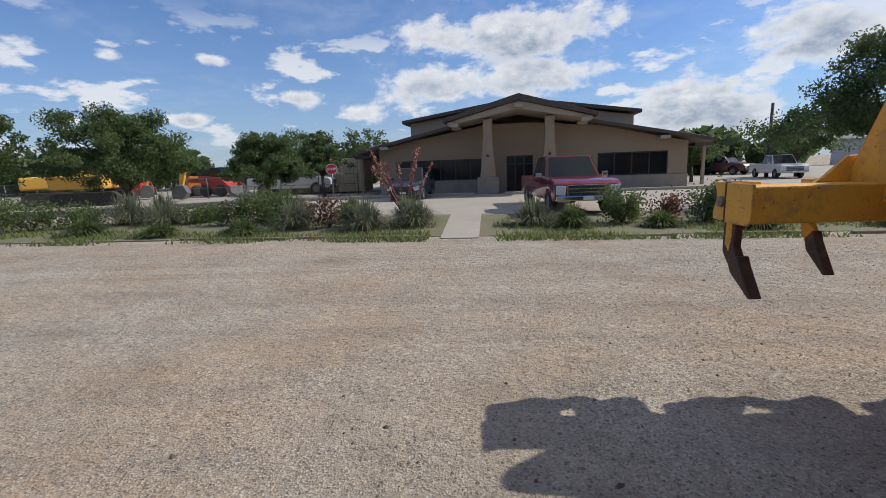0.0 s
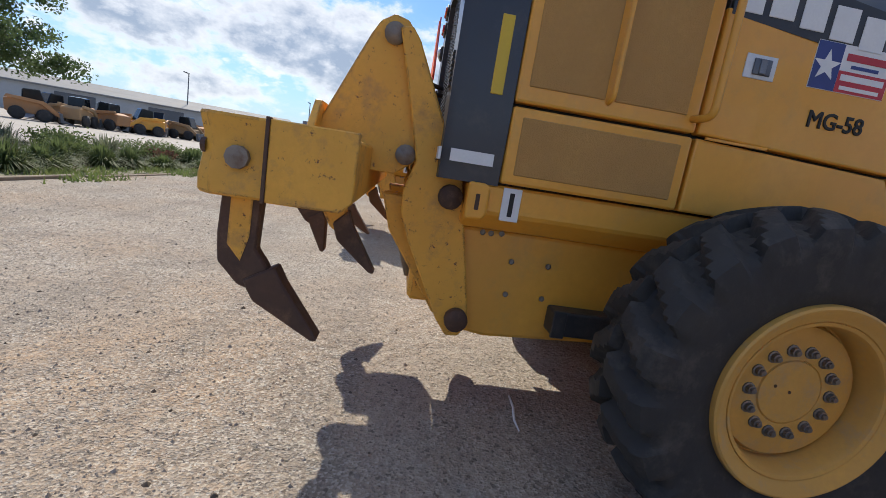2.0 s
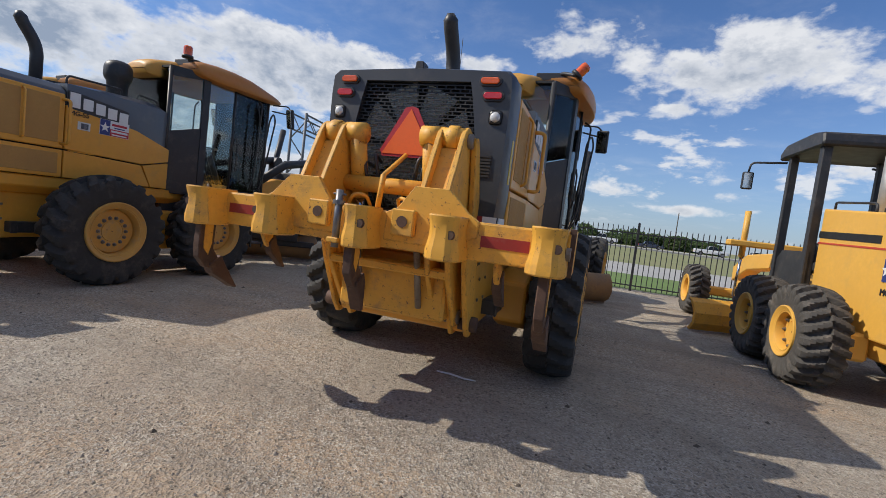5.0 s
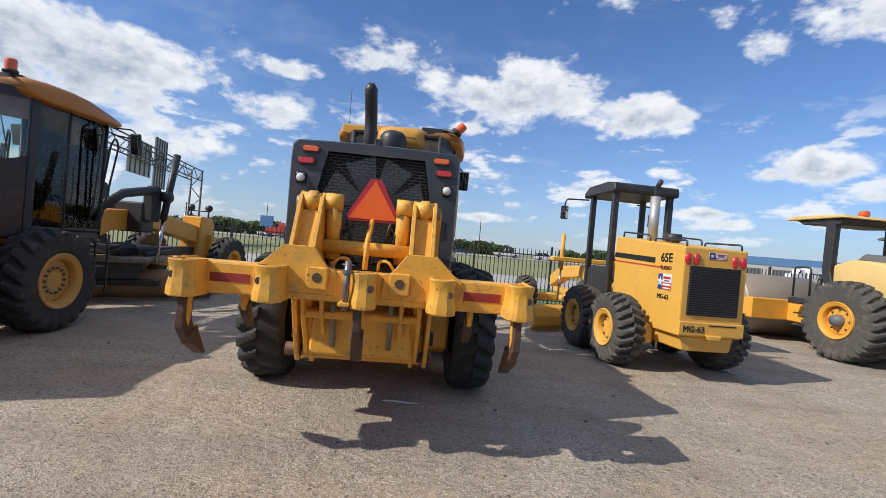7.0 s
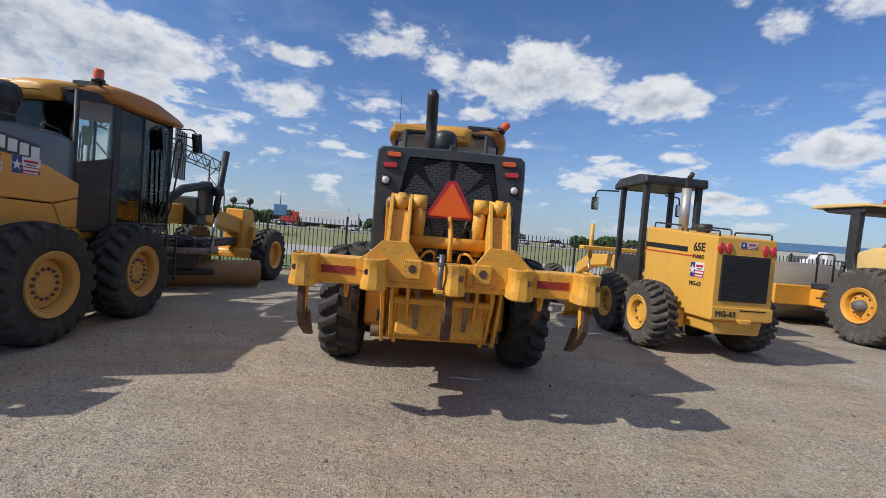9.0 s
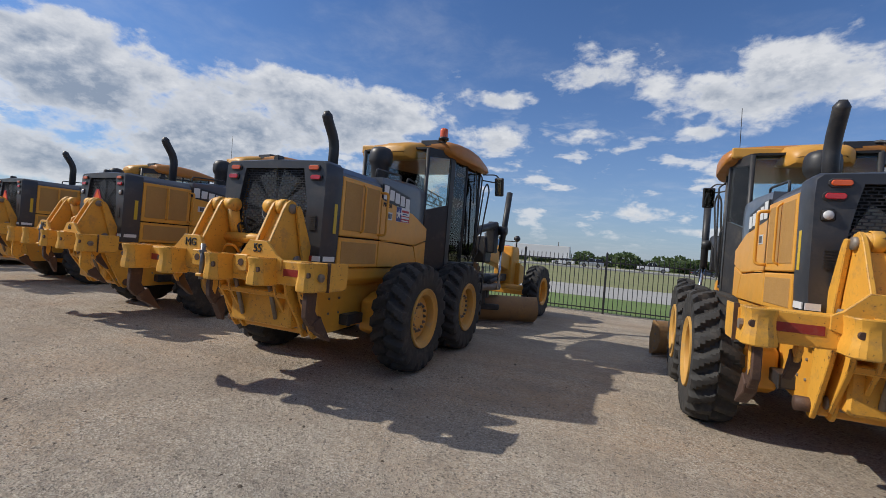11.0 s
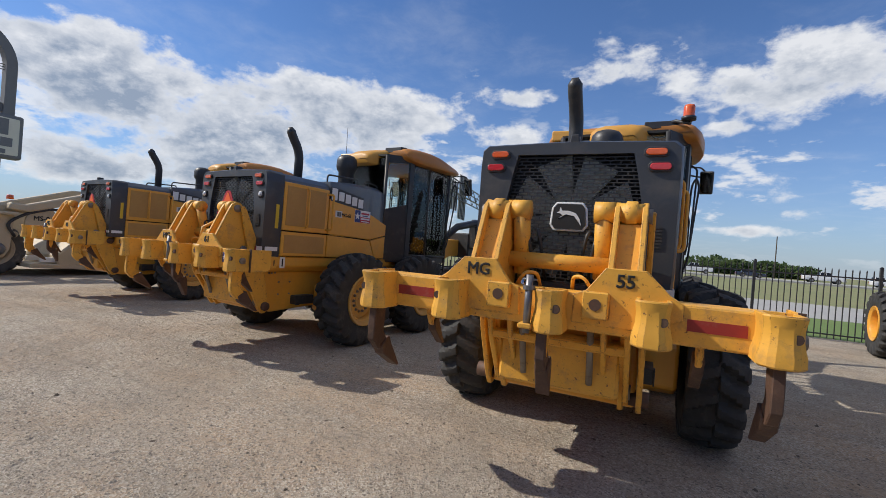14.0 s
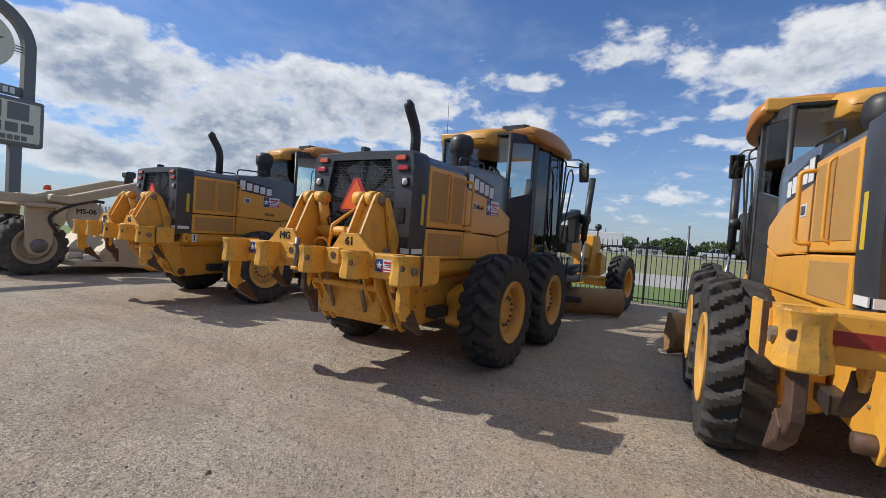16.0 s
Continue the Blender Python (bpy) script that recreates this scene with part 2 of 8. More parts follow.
DUST = (0.30, 0.24, 0.17)
RUST = (0.13, 0.055, 0.025)
M = {
    "rim": material("dusty_rim_paint", (0.68, 0.37, 0.075), 0.55, second=(0.58, 0.33, 0.085), scale=5.0, dirt=(0.42, 0.31, 0.18), dirt_amount=0.7, bump=0.05),
    "yellow": material("yellow_paint", (0.80, 0.385, 0.048), 0.42, second=(0.71, 0.33, 0.040), scale=2.2, dirt=(0.42, 0.27, 0.09), dirt_amount=0.4, coat=0.15, bump=0.03),
    "ripper": material("worn_yellow_paint", (0.82, 0.42, 0.055), 0.52, second=(0.72, 0.36, 0.045), scale=4.0, dirt=(0.36, 0.20, 0.08), dirt_amount=0.75, bump=0.12, bump_scale=40, chips=RUST, edge_wear=0.9),
    "blade": material("worn_blade_paint", (0.40, 0.225, 0.085), 0.6, 0.1, second=(0.27, 0.165, 0.085), scale=3.0, dirt=(0.16, 0.10, 0.06), dirt_amount=0.8, bump=0.15, chips=(0.20, 0.15, 0.11)),
    "screen": material("yellow_mesh_screen", (0.50, 0.275, 0.075), 0.7, second=(0.42, 0.225, 0.065), scale=5.0, bump=0.5, bump_scale=220),
    # one roof plastic in two tones: shade coloured into the brow, sunlight into the rear
    "roof": material("amber_roof_plastic", (0.52, 0.20, 0.032), 0.40, second=(0.45, 0.17, 0.028), scale=2.0, dirt=DUST, dirt_amount=0.2),
    "amberbox": material("yellow_roof_plastic", (0.68, 0.34, 0.055), 0.45, second=(0.60, 0.29, 0.045), scale=2.0, dirt=DUST, dirt_amount=0.25),
    "muffler": material("grey_muffler_steel", (0.52, 0.52, 0.51), 0.5, 0.55, second=(0.42, 0.41, 0.39), scale=9.0, dirt=DUST, dirt_amount=0.3),
    "champ": material("bright_yellow_paint", (0.78, 0.435, 0.075), 0.46, second=(0.70, 0.38, 0.07), scale=2.5, dirt=(0.45, 0.3, 0.12), dirt_amount=0.3),
    "housing": material("charcoal_moulded_plastic", (0.036, 0.039, 0.047), 0.42, second=(0.045, 0.048, 0.056), scale=2.5, dirt=DUST, dirt_amount=0.14, coat=0.15),
    "grey": material("dark_grey_paint", (0.078, 0.086, 0.104), 0.34, second=(0.09, 0.098, 0.115), scale=2.5, dirt=DUST, dirt_amount=0.16, coat=0.35),
    "black": material("black_paint", (0.026, 0.026, 0.029), 0.45, second=(0.036, 0.036, 0.038), scale=3.0, dirt=DUST, dirt_amount=0.18),
    "dark": material("dark_interior", (0.014, 0.014, 0.015), 0.7),
    "rubber": material("tyre_rubber", (0.026, 0.026, 0.027), 0.75, second=(0.040, 0.038, 0.035), scale=4.0, dirt=(0.16, 0.135, 0.11), dirt_amount=0.4, bump=0.25, bump_scale=30),
    "drytyre": material("dusty_tyre_rubber", (0.060, 0.056, 0.052), 0.85, second=(0.09, 0.082, 0.072), scale=4.0, dirt=(0.24, 0.2, 0.16), dirt_amount=0.6, bump=0.3, bump_scale=30),
    "steel": material("worn_steel", (0.30, 0.27, 0.23), 0.5, 0.25, second=(0.20, 0.15, 0.11), scale=7.0, dirt=RUST, dirt_amount=0.8, bump=0.15),
    "rusty": material("rusty_shank_steel", (0.125, 0.066, 0.043), 0.65, 0.2, second=(0.06, 0.036, 0.027), scale=7.0, dirt=(0.25, 0.15, 0.08), dirt_amount=0.5, bump=0.2),
    "bolt": material("grey_bolt_steel", (0.25, 0.25, 0.26), 0.4, 0.7, second=(0.16, 0.15, 0.15), scale=20.0),
    "chrome": material("chrome_rod", (0.62, 0.62, 0.63), 0.15, 1.0),
    "red": material("red_lens", (0.62, 0.025, 0.035), 0.2, second=(0.5, 0.02, 0.03), coat=0.6),
    "amber": material("amber_lens", (0.80, 0.13, 0.02), 0.2, second=(0.7, 0.1, 0.015), coat=0.6),
    "lens": material("clear_lens", (0.72, 0.73, 0.72), 0.15, second=(0.6, 0.6, 0.6), scale=40, coat=0.5),
    "orange": material("fluorescent_orange", (0.96, 0.155, 0.018), 0.55, second=(0.90, 0.14, 0.018)),
    "reflred": material("red_reflector", (0.33, 0.03, 0.022), 0.4, second=(0.27, 0.03, 0.022), dirt=DUST, dirt_amount=0.3),
    "white": material("white_vinyl", (0.78, 0.78, 0.76), 0.45, second=(0.72, 0.72, 0.70), scale=10),
    "blue": material("blue_vinyl", (0.035, 0.055, 0.22), 0.45),
    "vinylred": material("red_vinyl", (0.55, 0.03, 0.045), 0.45),
    "glass": glass_material("cab_glass", (0.90, 0.945, 0.94)),
    "tint": glass_material("dark_window_glass", (0.16, 0.19, 0.20)),
    "mirror": material("mirror_glass", (0.75, 0.77, 0.78), 0.05, 1.0),
    "stencil": material("black_stencil_paint", (0.016, 0.015, 0.014), 0.6),
    "seat": material("seat_fabric", (0.03, 0.03, 0.033), 0.9, bump=0.2),
}


# ---- mesh helpers ----
def box(bm, x0, x1, y0, y1, z0, z1, bev=0.0, seg=1):
    vs = [bm.verts.new((x, y, z)) for z in (z0, z1) for y in (y0, y1) for x in (x0, x1)]
    fs = [bm.faces.new([vs[i] for i in q]) for q in ((0, 2, 3, 1), (4, 5, 7, 6), (0, 1, 5, 4), (2, 6, 7, 3), (0, 4, 6, 2), (1, 3, 7, 5))]
    if bev:
        bmesh.ops.bevel(bm, geom=list({e for f in fs for e in f.edges}), offset=bev, segments=seg, affect="EDGES", profile=0.5)
    return bm


def prism(bm, pts, axis, a, b, bev=0.0, seg=1):
    """A polygon drawn out along an axis: (y, z) along x, (x, z) along y, (x, y) along z."""
    put = {"x": lambda p, c: (c, p[0], p[1]), "y": lambda p, c: (p[0], c, p[1]), "z": lambda p, c: (p[0], p[1], c)}[axis]
    lo, hi = [bm.verts.new(put(p, a)) for p in pts], [bm.verts.new(put(p, b)) for p in pts]
    n = len(pts)
    fs = [bm.faces.new(lo[::-1]), bm.faces.new(hi)] + [bm.faces.new((lo[i], lo[(i + 1) % n], hi[(i + 1) % n], hi[i])) for i in range(n)]
    bmesh.ops.recalc_face_normals(bm, faces=fs)
    if bev:
        bmesh.ops.bevel(bm, geom=list({e for f in fs for e in f.edges}), offset=bev, segments=seg, affect="EDGES", profile=0.5)
    return bm


def ring_frame(way):
    way = Vector(way).normalized()
    side = way.cross(Vector((0, 0, 1)) if abs(way.z) < 0.9 else Vector((1, 0, 0))).normalized()
    return side, way.cross(side).normalized()


def tube(bm, pts, r, n=8, caps=True):
    """A round bar along a line of points; r: one radius or one a point."""
    pts = [Vector(p) for p in pts]
    rs = r if isinstance(r, (list, tuple)) else [r] * len(pts)
    rings, side = [], None
    for i, p in enumerate(pts):
        way = (pts[min(i + 1, len(pts) - 1)] - pts[max(i - 1, 0)]).normalized()
        if side is None:
            side, other = ring_frame(way)
        else:
            side = (side - way * side.dot(way)).normalized()
            other = way.cross(side).normalized()
        rings.append([bm.verts.new(p + rs[i] * (math.cos(a) * side + math.sin(a) * other)) for a in (2 * math.pi * k / n for k in range(n))])
    for a, b in zip(rings, rings[1:]):
        for k in range(n):
            f = bm.faces.new((a[k], a[(k + 1) % n], b[(k + 1) % n], b[k]))
            f.smooth = True
    if caps:
        bm.faces.new(rings[0][::-1])
        bm.faces.new(rings[-1])
    return bm


def arc_pts(pts, bend=0.06, steps=4):
    """Rounds off the corners of a line of points."""
    pts = [Vector(p) for p in pts]
    out = [pts[0]]
    for a, b, c in zip(pts, pts[1:], pts[2:]):
        d = min(bend, (a - b).length * 0.45, (c - b).length * 0.45)
        p, q = b + (a - b).normalized() * d, b + (c - b).normalized() * d
        out += [(1 - s) ** 2 * p + 2 * s * (1 - s) * b + s * s * q for s in (k / steps for k in range(steps + 1))]
    return out + [pts[-1]]


def lathe(bm, profile, centre, axis, n=32, smooth=True):
    """A profile of (radius, place along the axis) turned round the axis ('x', 'y' or 'z') through centre."""
    c = Vector(centre)
    i = "xyz".index(axis)
    u, v, w = Vector(), Vector(), Vector()
    w[i], u[(i + 1) % 3], v[(i + 2) % 3] = 1, 1, 1
    rings = [[bm.verts.new(c + w * h + r * (math.cos(a) * u + math.sin(a) * v)) for a in (2 * math.pi * k / n for k in range(n))] if r > 1e-5 else [bm.verts.new(c + w * h)] for r, h in profile]
    fs = []
    for a, b in zip(rings, rings[1:]):
        for k in range(n):
            q = [a[k % len(a)], a[(k + 1) % n % len(a)], b[(k + 1) % n % len(b)], b[k % len(b)]]
            q = list(dict.fromkeys(q))
            if len(q) > 2:
                f = bm.faces.new(q)
                f.smooth = smooth
                fs.append(f)
    bmesh.ops.recalc_face_normals(bm, faces=fs)
    return bm


def move(bm, m):
    bmesh.ops.transform(bm, matrix=m, verts=bm.verts[:])
    return bm


def part(name, bm, mat, parent=None, label="", smooth=False, angle=None):
    """Links a bmesh as ONE mesh object under a thing or under a part."""
    if not isinstance(bm, bpy.types.Mesh):
        me = bpy.data.meshes.new(name)
        bm.to_mesh(me)
        bm.free()
        if smooth:
            me.shade_smooth()
        if angle:
            me.shade_smooth()
            me.set_sharp_from_angle(angle=radians(angle))
    else:
        me = bm
    if mat is not None:
        me.materials.clear()
        me.materials.append(M[mat] if isinstance(mat, str) else mat)
    ob = new(name, me)
    if parent is not None:
        ob.parent = parent
    return tagged(ob, label)


def thing(name, m, label, category, group=""):
    ob = new(name)
    ob.matrix_basis = m
    return tagged(ob, label, category, group)


B_ = bmesh.new


def letters(text, size, depth=0.002, bold=0.0):
    """A mesh of words in the built-in font, in the xz plane, facing -y, centred."""
    cu = bpy.data.curves.new("words", "FONT")
    cu.body, cu.size, cu.align_x, cu.align_y, cu.extrude, cu.offset, cu.resolution_u = text, size, "CENTER", "CENTER", depth, 0.0, 3
    cu.bevel_depth, cu.bevel_resolution = size * 0.024, 0
    ob = bpy.data.objects.new("words", cu)
    me = bpy.data.meshes.new_from_object(ob)
    bpy.data.objects.remove(ob)
    bpy.data.curves.remove(cu)
    me.transform(Matrix.Rotation(radians(90), 4, "X"))
    return me


def placed_words(name, text, size, mat, parent, m, label="", bold=0.0):
    me = letters(text, size, bold=bold)
    me.transform(m)
    return part(name, me, mat, parent, label)


RIGHT = Matrix.Rotation(radians(90), 4, "Z")       # words that face +x
LEFT = Matrix.Rotation(radians(-90), 4, "Z")


# ---- motor graders ----
def tyre_mesh(r, w, rim_r, lugs):
    """One closed carcass whose tread rises into two rows of slanting bar lugs."""
    k = r - rim_r
    deep = 0.050
    n = lugs * 12
    # across the tyre: place over the half width, radius, how far the lugs rise there
    half = [(0.0, r, 1.0), (0.05, r, 1.0), (0.16, r - 0.002, 1.0), (0.36, r - 0.007, 1.0), (0.58, r - 0.015, 1.0), (0.78, r - 0.024, 1.0), (0.90, r - 0.034, 1.0), (0.96, r - 0.050, 0.9), (0.985, r - 0.085, 0.45), (0.99, r - 0.125, 0.12)]
    wall = [(1.0, rim_r + k * 0.50, 0.0), (0.985, rim_r + k * 0.28, 0.0), (0.93, rim_r + k * 0.10, 0.0), (0.80, rim_r, 0.0)]
    line = [(-u, q, h) for u, q, h in reversed(half[1:] + wall)] + half + wall
    vs = []
    for i in range(n):
        a = 2 * math.pi * i / n
        for u, q, h in line:
            ph = lugs * a / (2 * math.pi) - 0.62 * abs(u) + (0.5 if u > 0 else 0.0)
            f = abs((ph % 1.0) - 0.5) * 2.0                       # 0 on the lug's middle line
            wide = 0.50 + 0.14 * abs(u)
            up_ = min(1.0, max(0.0, (wide + 0.10 - f) / 0.20))
            up_ = up_ * up_ * (3 - 2 * up_)
            rad = q - deep * h * (1 - up_) if h else q
            side_out = (0.010 * up_ if 0.0 < h < 0.95 else 0.0) * (1 if u > 0 else -1)
            vs.append((u * w / 2 + side_out, rad * math.cos(a), rad * math.sin(a)))
    m = len(line)
    fs = [(i * m + j, i * m + j + 1, ((i + 1) % n) * m + j + 1, ((i + 1) % n) * m + j) for i in range(n) for j in range(m - 1)]
    fs += [(i * m + m - 1, i * m, ((i + 1) % n) * m, ((i + 1) % n) * m + m - 1) for i in range(n)]
    bm = B_()
    bv = [bm.verts.new(v) for v in vs]
    for f in fs:
        bm.faces.new([bv[i] for i in f])
    bmesh.ops.recalc_face_normals(bm, faces=bm.faces[:])
    return bm


def wheel(parent, x, y, z, r, w, rim_r, side, bolts=0, lugs=22, tyre="rubber", rim="yellow", recess=0.12, bolt_r=None, hub_r=None):
    """A tyre with lugs and a dished rim, its outer face at x; side 1 faces +x."""
    s = side
    bolt_r, hub_r = bolt_r or rim_r * 0.62, hub_r or rim_r * 0.46
    bm = tyre_mesh(r, w, rim_r, lugs)
    place = Matrix.Translation((x - s * w / 2, y, z))
    t = part("tyre", move(bm, place), tyre, parent, "black lugged rubber tyre with dusty tread", angle=28)
    e = w / 2
    bm = B_()
    lathe(bm, [(rim_r + 0.03, e - 0.03), (rim_r + 0.026, e + 0.002), (rim_r + 0.018, e + 0.007), (rim_r + 0.006, e + 0.004), (rim_r - 0.012, e - 0.012), (rim_r - 0.030, e - 0.016), (rim_r - 0.034, e - 0.022), (rim_r - 0.036, e - 0.016), (rim_r - 0.048, e - 0.020),
               (rim_r - 0.056, e - 0.034), (rim_r - 0.060, e - recess - 0.030), (rim_r - 0.066, e - recess - 0.034), (rim_r - 0.080, e - recess - 0.004), (rim_r - 0.10, e - recess), (hub_r + 0.006, e - recess), (hub_r + 0.003, e - recess - 0.005), (hub_r, e - recess - 0.004), (hub_r - 0.003, e - recess + 0.003), (0.0, e - recess + 0.003)], (0, 0, 0), "x", 56)
    if s < 0:
        move(bm, Matrix.Rotation(math.pi, 4, "Z"))
    rim_ob = part("rim", move(bm, place), rim, parent, "dished painted steel rim", angle=35)
    if bolts:
        bm = B_()
        lathe(bm, [(0.0, -0.001), (0.023, 0), (0.023, 0.005), (0.017, 0.007), (0.0165, 0.020), (0.011, 0.021), (0.010, 0.030), (0.0, 0.031)], (0, 0, 0), "x", 10, False)
        if s < 0:
            move(bm, Matrix.Rotation(math.pi, 4, "Z"))
        me = bpy.data.meshes.new("bolt")
        bm.to_mesh(me)
        bm.free()
        for i in range(bolts):
            a = 2 * math.pi * i / bolts
            o = part("bolt", me, "bolt", rim_ob)
            o.location = (x - s * w / 2 + s * (e - recess), y + bolt_r * math.cos(a), z + bolt_r * math.sin(a))
        # two dark discs give the shade of the small bore holes in the hub
        for d in (0.0, 0.062):
            bm = B_()
            lathe(bm, [(0.0, 0.004), (0.006, 0.004), (0.007, 0.0)], (0, 0, 0), "x", 8, False)
            if s < 0:
                move(bm, Matrix.Rotation(math.pi, 4, "Z"))
            part("plug", move(bm, Matrix.Translation((x - s * w / 2 + s * (e - recess + 0.001), y - d, z + d * 0.3))), "rusty", rim_ob, "dark threaded plug")
    return t


def shank(parent, x, y, z_top, z_low, reach, mat="rusty", w=0.05, d=0.095, web=True):
    """A ripper shank that hangs down and curves forward into a tooth."""
    bm = B_()
    p = [(y - d / 2, z_top), (y + d / 2, z_top), (y + d / 2 - 0.01, z_low + 0.16), (y + d / 2 + 0.02, z_low + 0.12), (y + d * 0.9, z_low + 0.07), (y + d * 0.55, z_low + 0.02), (y, z_low + 0.04), (y - d / 2 - 0.005, z_low + 0.11), (y - d / 2 - 0.01, z_low + 0.2)]
    prism(bm, p, "x", x - w / 2, x + w / 2, 0.006)
    s = part("shank", bm, mat, parent, "curved steel ripper shank with worn paint")
    if mat == "rusty" and web:
        for sx in (-1, 1):
            bm = B_()
            prism(bm, [(y - d * 0.26, z_top), (y + d * 0.28, z_top), (y + d * 0.24, z_low + 0.20), (y + d * 0.05, z_low + 0.12), (y - d * 0.30, z_low + 0.17)], "x", x + sx * w / 2 - 0.003, x + sx * w / 2 + 0.003)
            part("painted_web", bm, "ripper", s, "web with leftover yellow paint")
    bm = B_()
    q = [(y + d * 0.15, z_low + 0.06), (y + d * 0.95, z_low + 0.115), (y + d * 1.2, z_low + 0.06), (y + reach, z_low - 0.115), (y + reach - 0.02, z_low - 0.12), (y + d * 0.45, z_low - 0.005)]
    prism(bm, q, "x", x - w / 2 - 0.012, x + w / 2 + 0.012, 0.006)
    part("tooth", bm, "rusty", s, "dark pointed ripper tooth")
    return s


def pocket(bm, x, y0, y1, z0, z1, half):
    """A cast shank pocket: a waisted block that flares to a collar below, with raised lips round a slot on top."""
    yc, hy = (y0 + y1) / 2, (y1 - y0) / 2
    def loop(z, fx, fy, cut_):
        """An eight-cornered section; its front bulges a little."""
        a, b, c = half * fx, hy * fy, cut_
        q = [(-a, b), (-a, -b + c * 1.6), (-a + c, -b + c * 0.35), (-a * 0.35, -b - 0.004), (a * 0.35, -b - 0.004), (a - c, -b + c * 0.35), (a, -b + c * 1.6), (a, b)]
        return [bm.verts.new((x + u, yc + v, z)) for u, v in q]
    rows = [(z0 - 0.022, 1.04, 0.98, 0.030), (z0 - 0.014, 1.20, 1.02, 0.034), (z0 + 0.032, 1.18, 1.02, 0.032), (z0 + 0.060, 1.08, 0.98, 0.028), (z0 + 0.10, 0.99, 0.93, 0.026), (z0 + 0.15, 0.97, 0.92, 0.024),
            (z1 - 0.022, 1.00, 0.98, 0.022), (z1 + 0.006, 1.06, 1.03, 0.022), (z1 + 0.014, 1.02, 1.01, 0.022), (z1 + 0.014, 0.78, 0.80, 0.016), (z1 - 0.035, 0.70, 0.72, 0.014)]
    loops = [loop(*q) for q in rows]
    fs = [bm.faces.new(loops[0][::-1]), bm.faces.new(loops[-1])]
    for a, b in zip(loops, loops[1:]):
        fs += [bm.faces.new((a[i], a[(i + 1) % 8], b[(i + 1) % 8], b[i])) for i in range(8)]
    bmesh.ops.recalc_face_normals(bm, faces=fs)


def build_grader():
    g = thing("motor_grader", Matrix(), "yellow and dark grey motor grader with rear ripper, parked on gravel", "motor grader", "parked motor graders")
    # rear radiator housing
    bm = B_()
    outer = [(-0.66, 1.20), (0.66, 1.20), (0.675, 1.45), (0.68, 2.12), (0.672, 2.235), (0.63, 2.272), (0.0, 2.29), (-0.63, 2.272), (-0.672, 2.235), (-0.68, 2.12), (-0.675, 1.45)]
    inner = [(-0.40, 1.30), (0.40, 1.30), (0.445, 1.38), (0.46, 1.62), (0.455, 1.84), (0.415, 2.06), (0.385, 2.19), (-0.385, 2.19), (-0.415, 2.06), (-0.455, 1.84), (-0.46, 1.62), (-0.445, 1.38)]
    shell = [[bm.verts.new((x, y, z)) for x, z in outer] for y in (0.46, 0.245)] + [[bm.verts.new((x * 0.975, 0.205, 1.2 + (z - 1.2) * 0.985)) for x, z in outer]]
    for a, b in zip(shell, shell[1:]):
        for i in range(len(outer)):
            bm.faces.new((a[i], a[(i + 1) % len(outer)], b[(i + 1) % len(outer)], b[i]))
    rim_v = [bm.verts.new((x, 0.205, z)) for x, z in inner]
    back_v = [bm.verts.new((x, 0.27, z)) for x, z in inner]
    n, k = len(outer), len(inner)
    es = [bm.edges.new((l[i], l[(i + 1) % len(l)])) for l in (shell[2], rim_v) for i in range(len(l)) if not bm.edges.get((l[i], l[(i + 1) % len(l)]))]
    ring = [e for l in (shell[2], rim_v) for i in range(len(l)) for e in [bm.edges.get((l[i], l[(i + 1) % len(l)]))]]
    bmesh.ops.triangle_fill(bm, edges=ring, use_beauty=True)
    for f in [f for f in bm.faces if all(v in rim_v for v in f.verts)]:
        bm.faces.remove(f)
    for i in range(k):
        bm.faces.new((rim_v[i], rim_v[(i + 1) % k], back_v[(i + 1) % k], back_v[i]))
    bmesh.ops.recalc_face_normals(bm, faces=bm.faces[:])
    part("radiator_housing", bm, "housing", g, "dark grey moulded rear housing", angle=40)
    bm = B_()
    box(bm, -0.46, 0.46, 0.33, 0.36, 1.26, 2.22)
    part("radiator", bm, "dark", g, "black radiator core")
    bm = B_()
    lathe(bm, [(0.0, -0.03), (0.10, -0.03), (0.11, 0.02)], (0, 0.30, 1.76), "y", 20)
    fan = part("fan", bm, "fan", g, "pale grey radiator fan behind the grille")
    for i in range(8):
        a = 2 * math.pi * i / 8 + 0.39
        c, s_ = math.cos(a), math.sin(a)
        q = [(0.09, -0.05), (0.41, -0.15), (0.425, 0.10), (0.10, 0.05)]
        bm = B_()
        lo = [bm.verts.new((u * c - v * s_, 0.285, 1.76 + u * s_ + v * c)) for u, v in q]
        hi = [bm.verts.new((u * c - v * s_, 0.262 + (0.008 if v > 0 else -0.008), 1.76 + u * s_ + v * c)) for u, v in q]
        bm.faces.new(hi)
        bm.faces.new(lo[::-1])
        for j in range(4):
            bm.faces.new((lo[j], lo[(j + 1) % 4], hi[(j + 1) % 4], hi[j]))
        bmesh.ops.recalc_face_normals(bm, faces=bm.faces[:])
        part("blade", bm, "fan", fan)
    # slotted grille
    bm = B_()
    rows = 36
    for i in range(rows):
        z = 1.305 + i * 0.0247
        hw = 0.46 - max(0, 1.40 - z) * 0.6 - max(0, z - 1.84) * 0.2
        box(bm, -hw, hw, 0.232, 0.240, z, z + 0.0068)
        m_ = int(2 * hw / 0.066)
        for j in range(m_ + 1):
            x = -hw + (j + (0.5 if i % 2 else 0)) * 2 * hw / max(m_, 1)
            if x < hw - 0.004 and i < rows - 1:
                box(bm, x, x + 0.010, 0.233, 0.239, z + 0.0085, z + 0.0247)
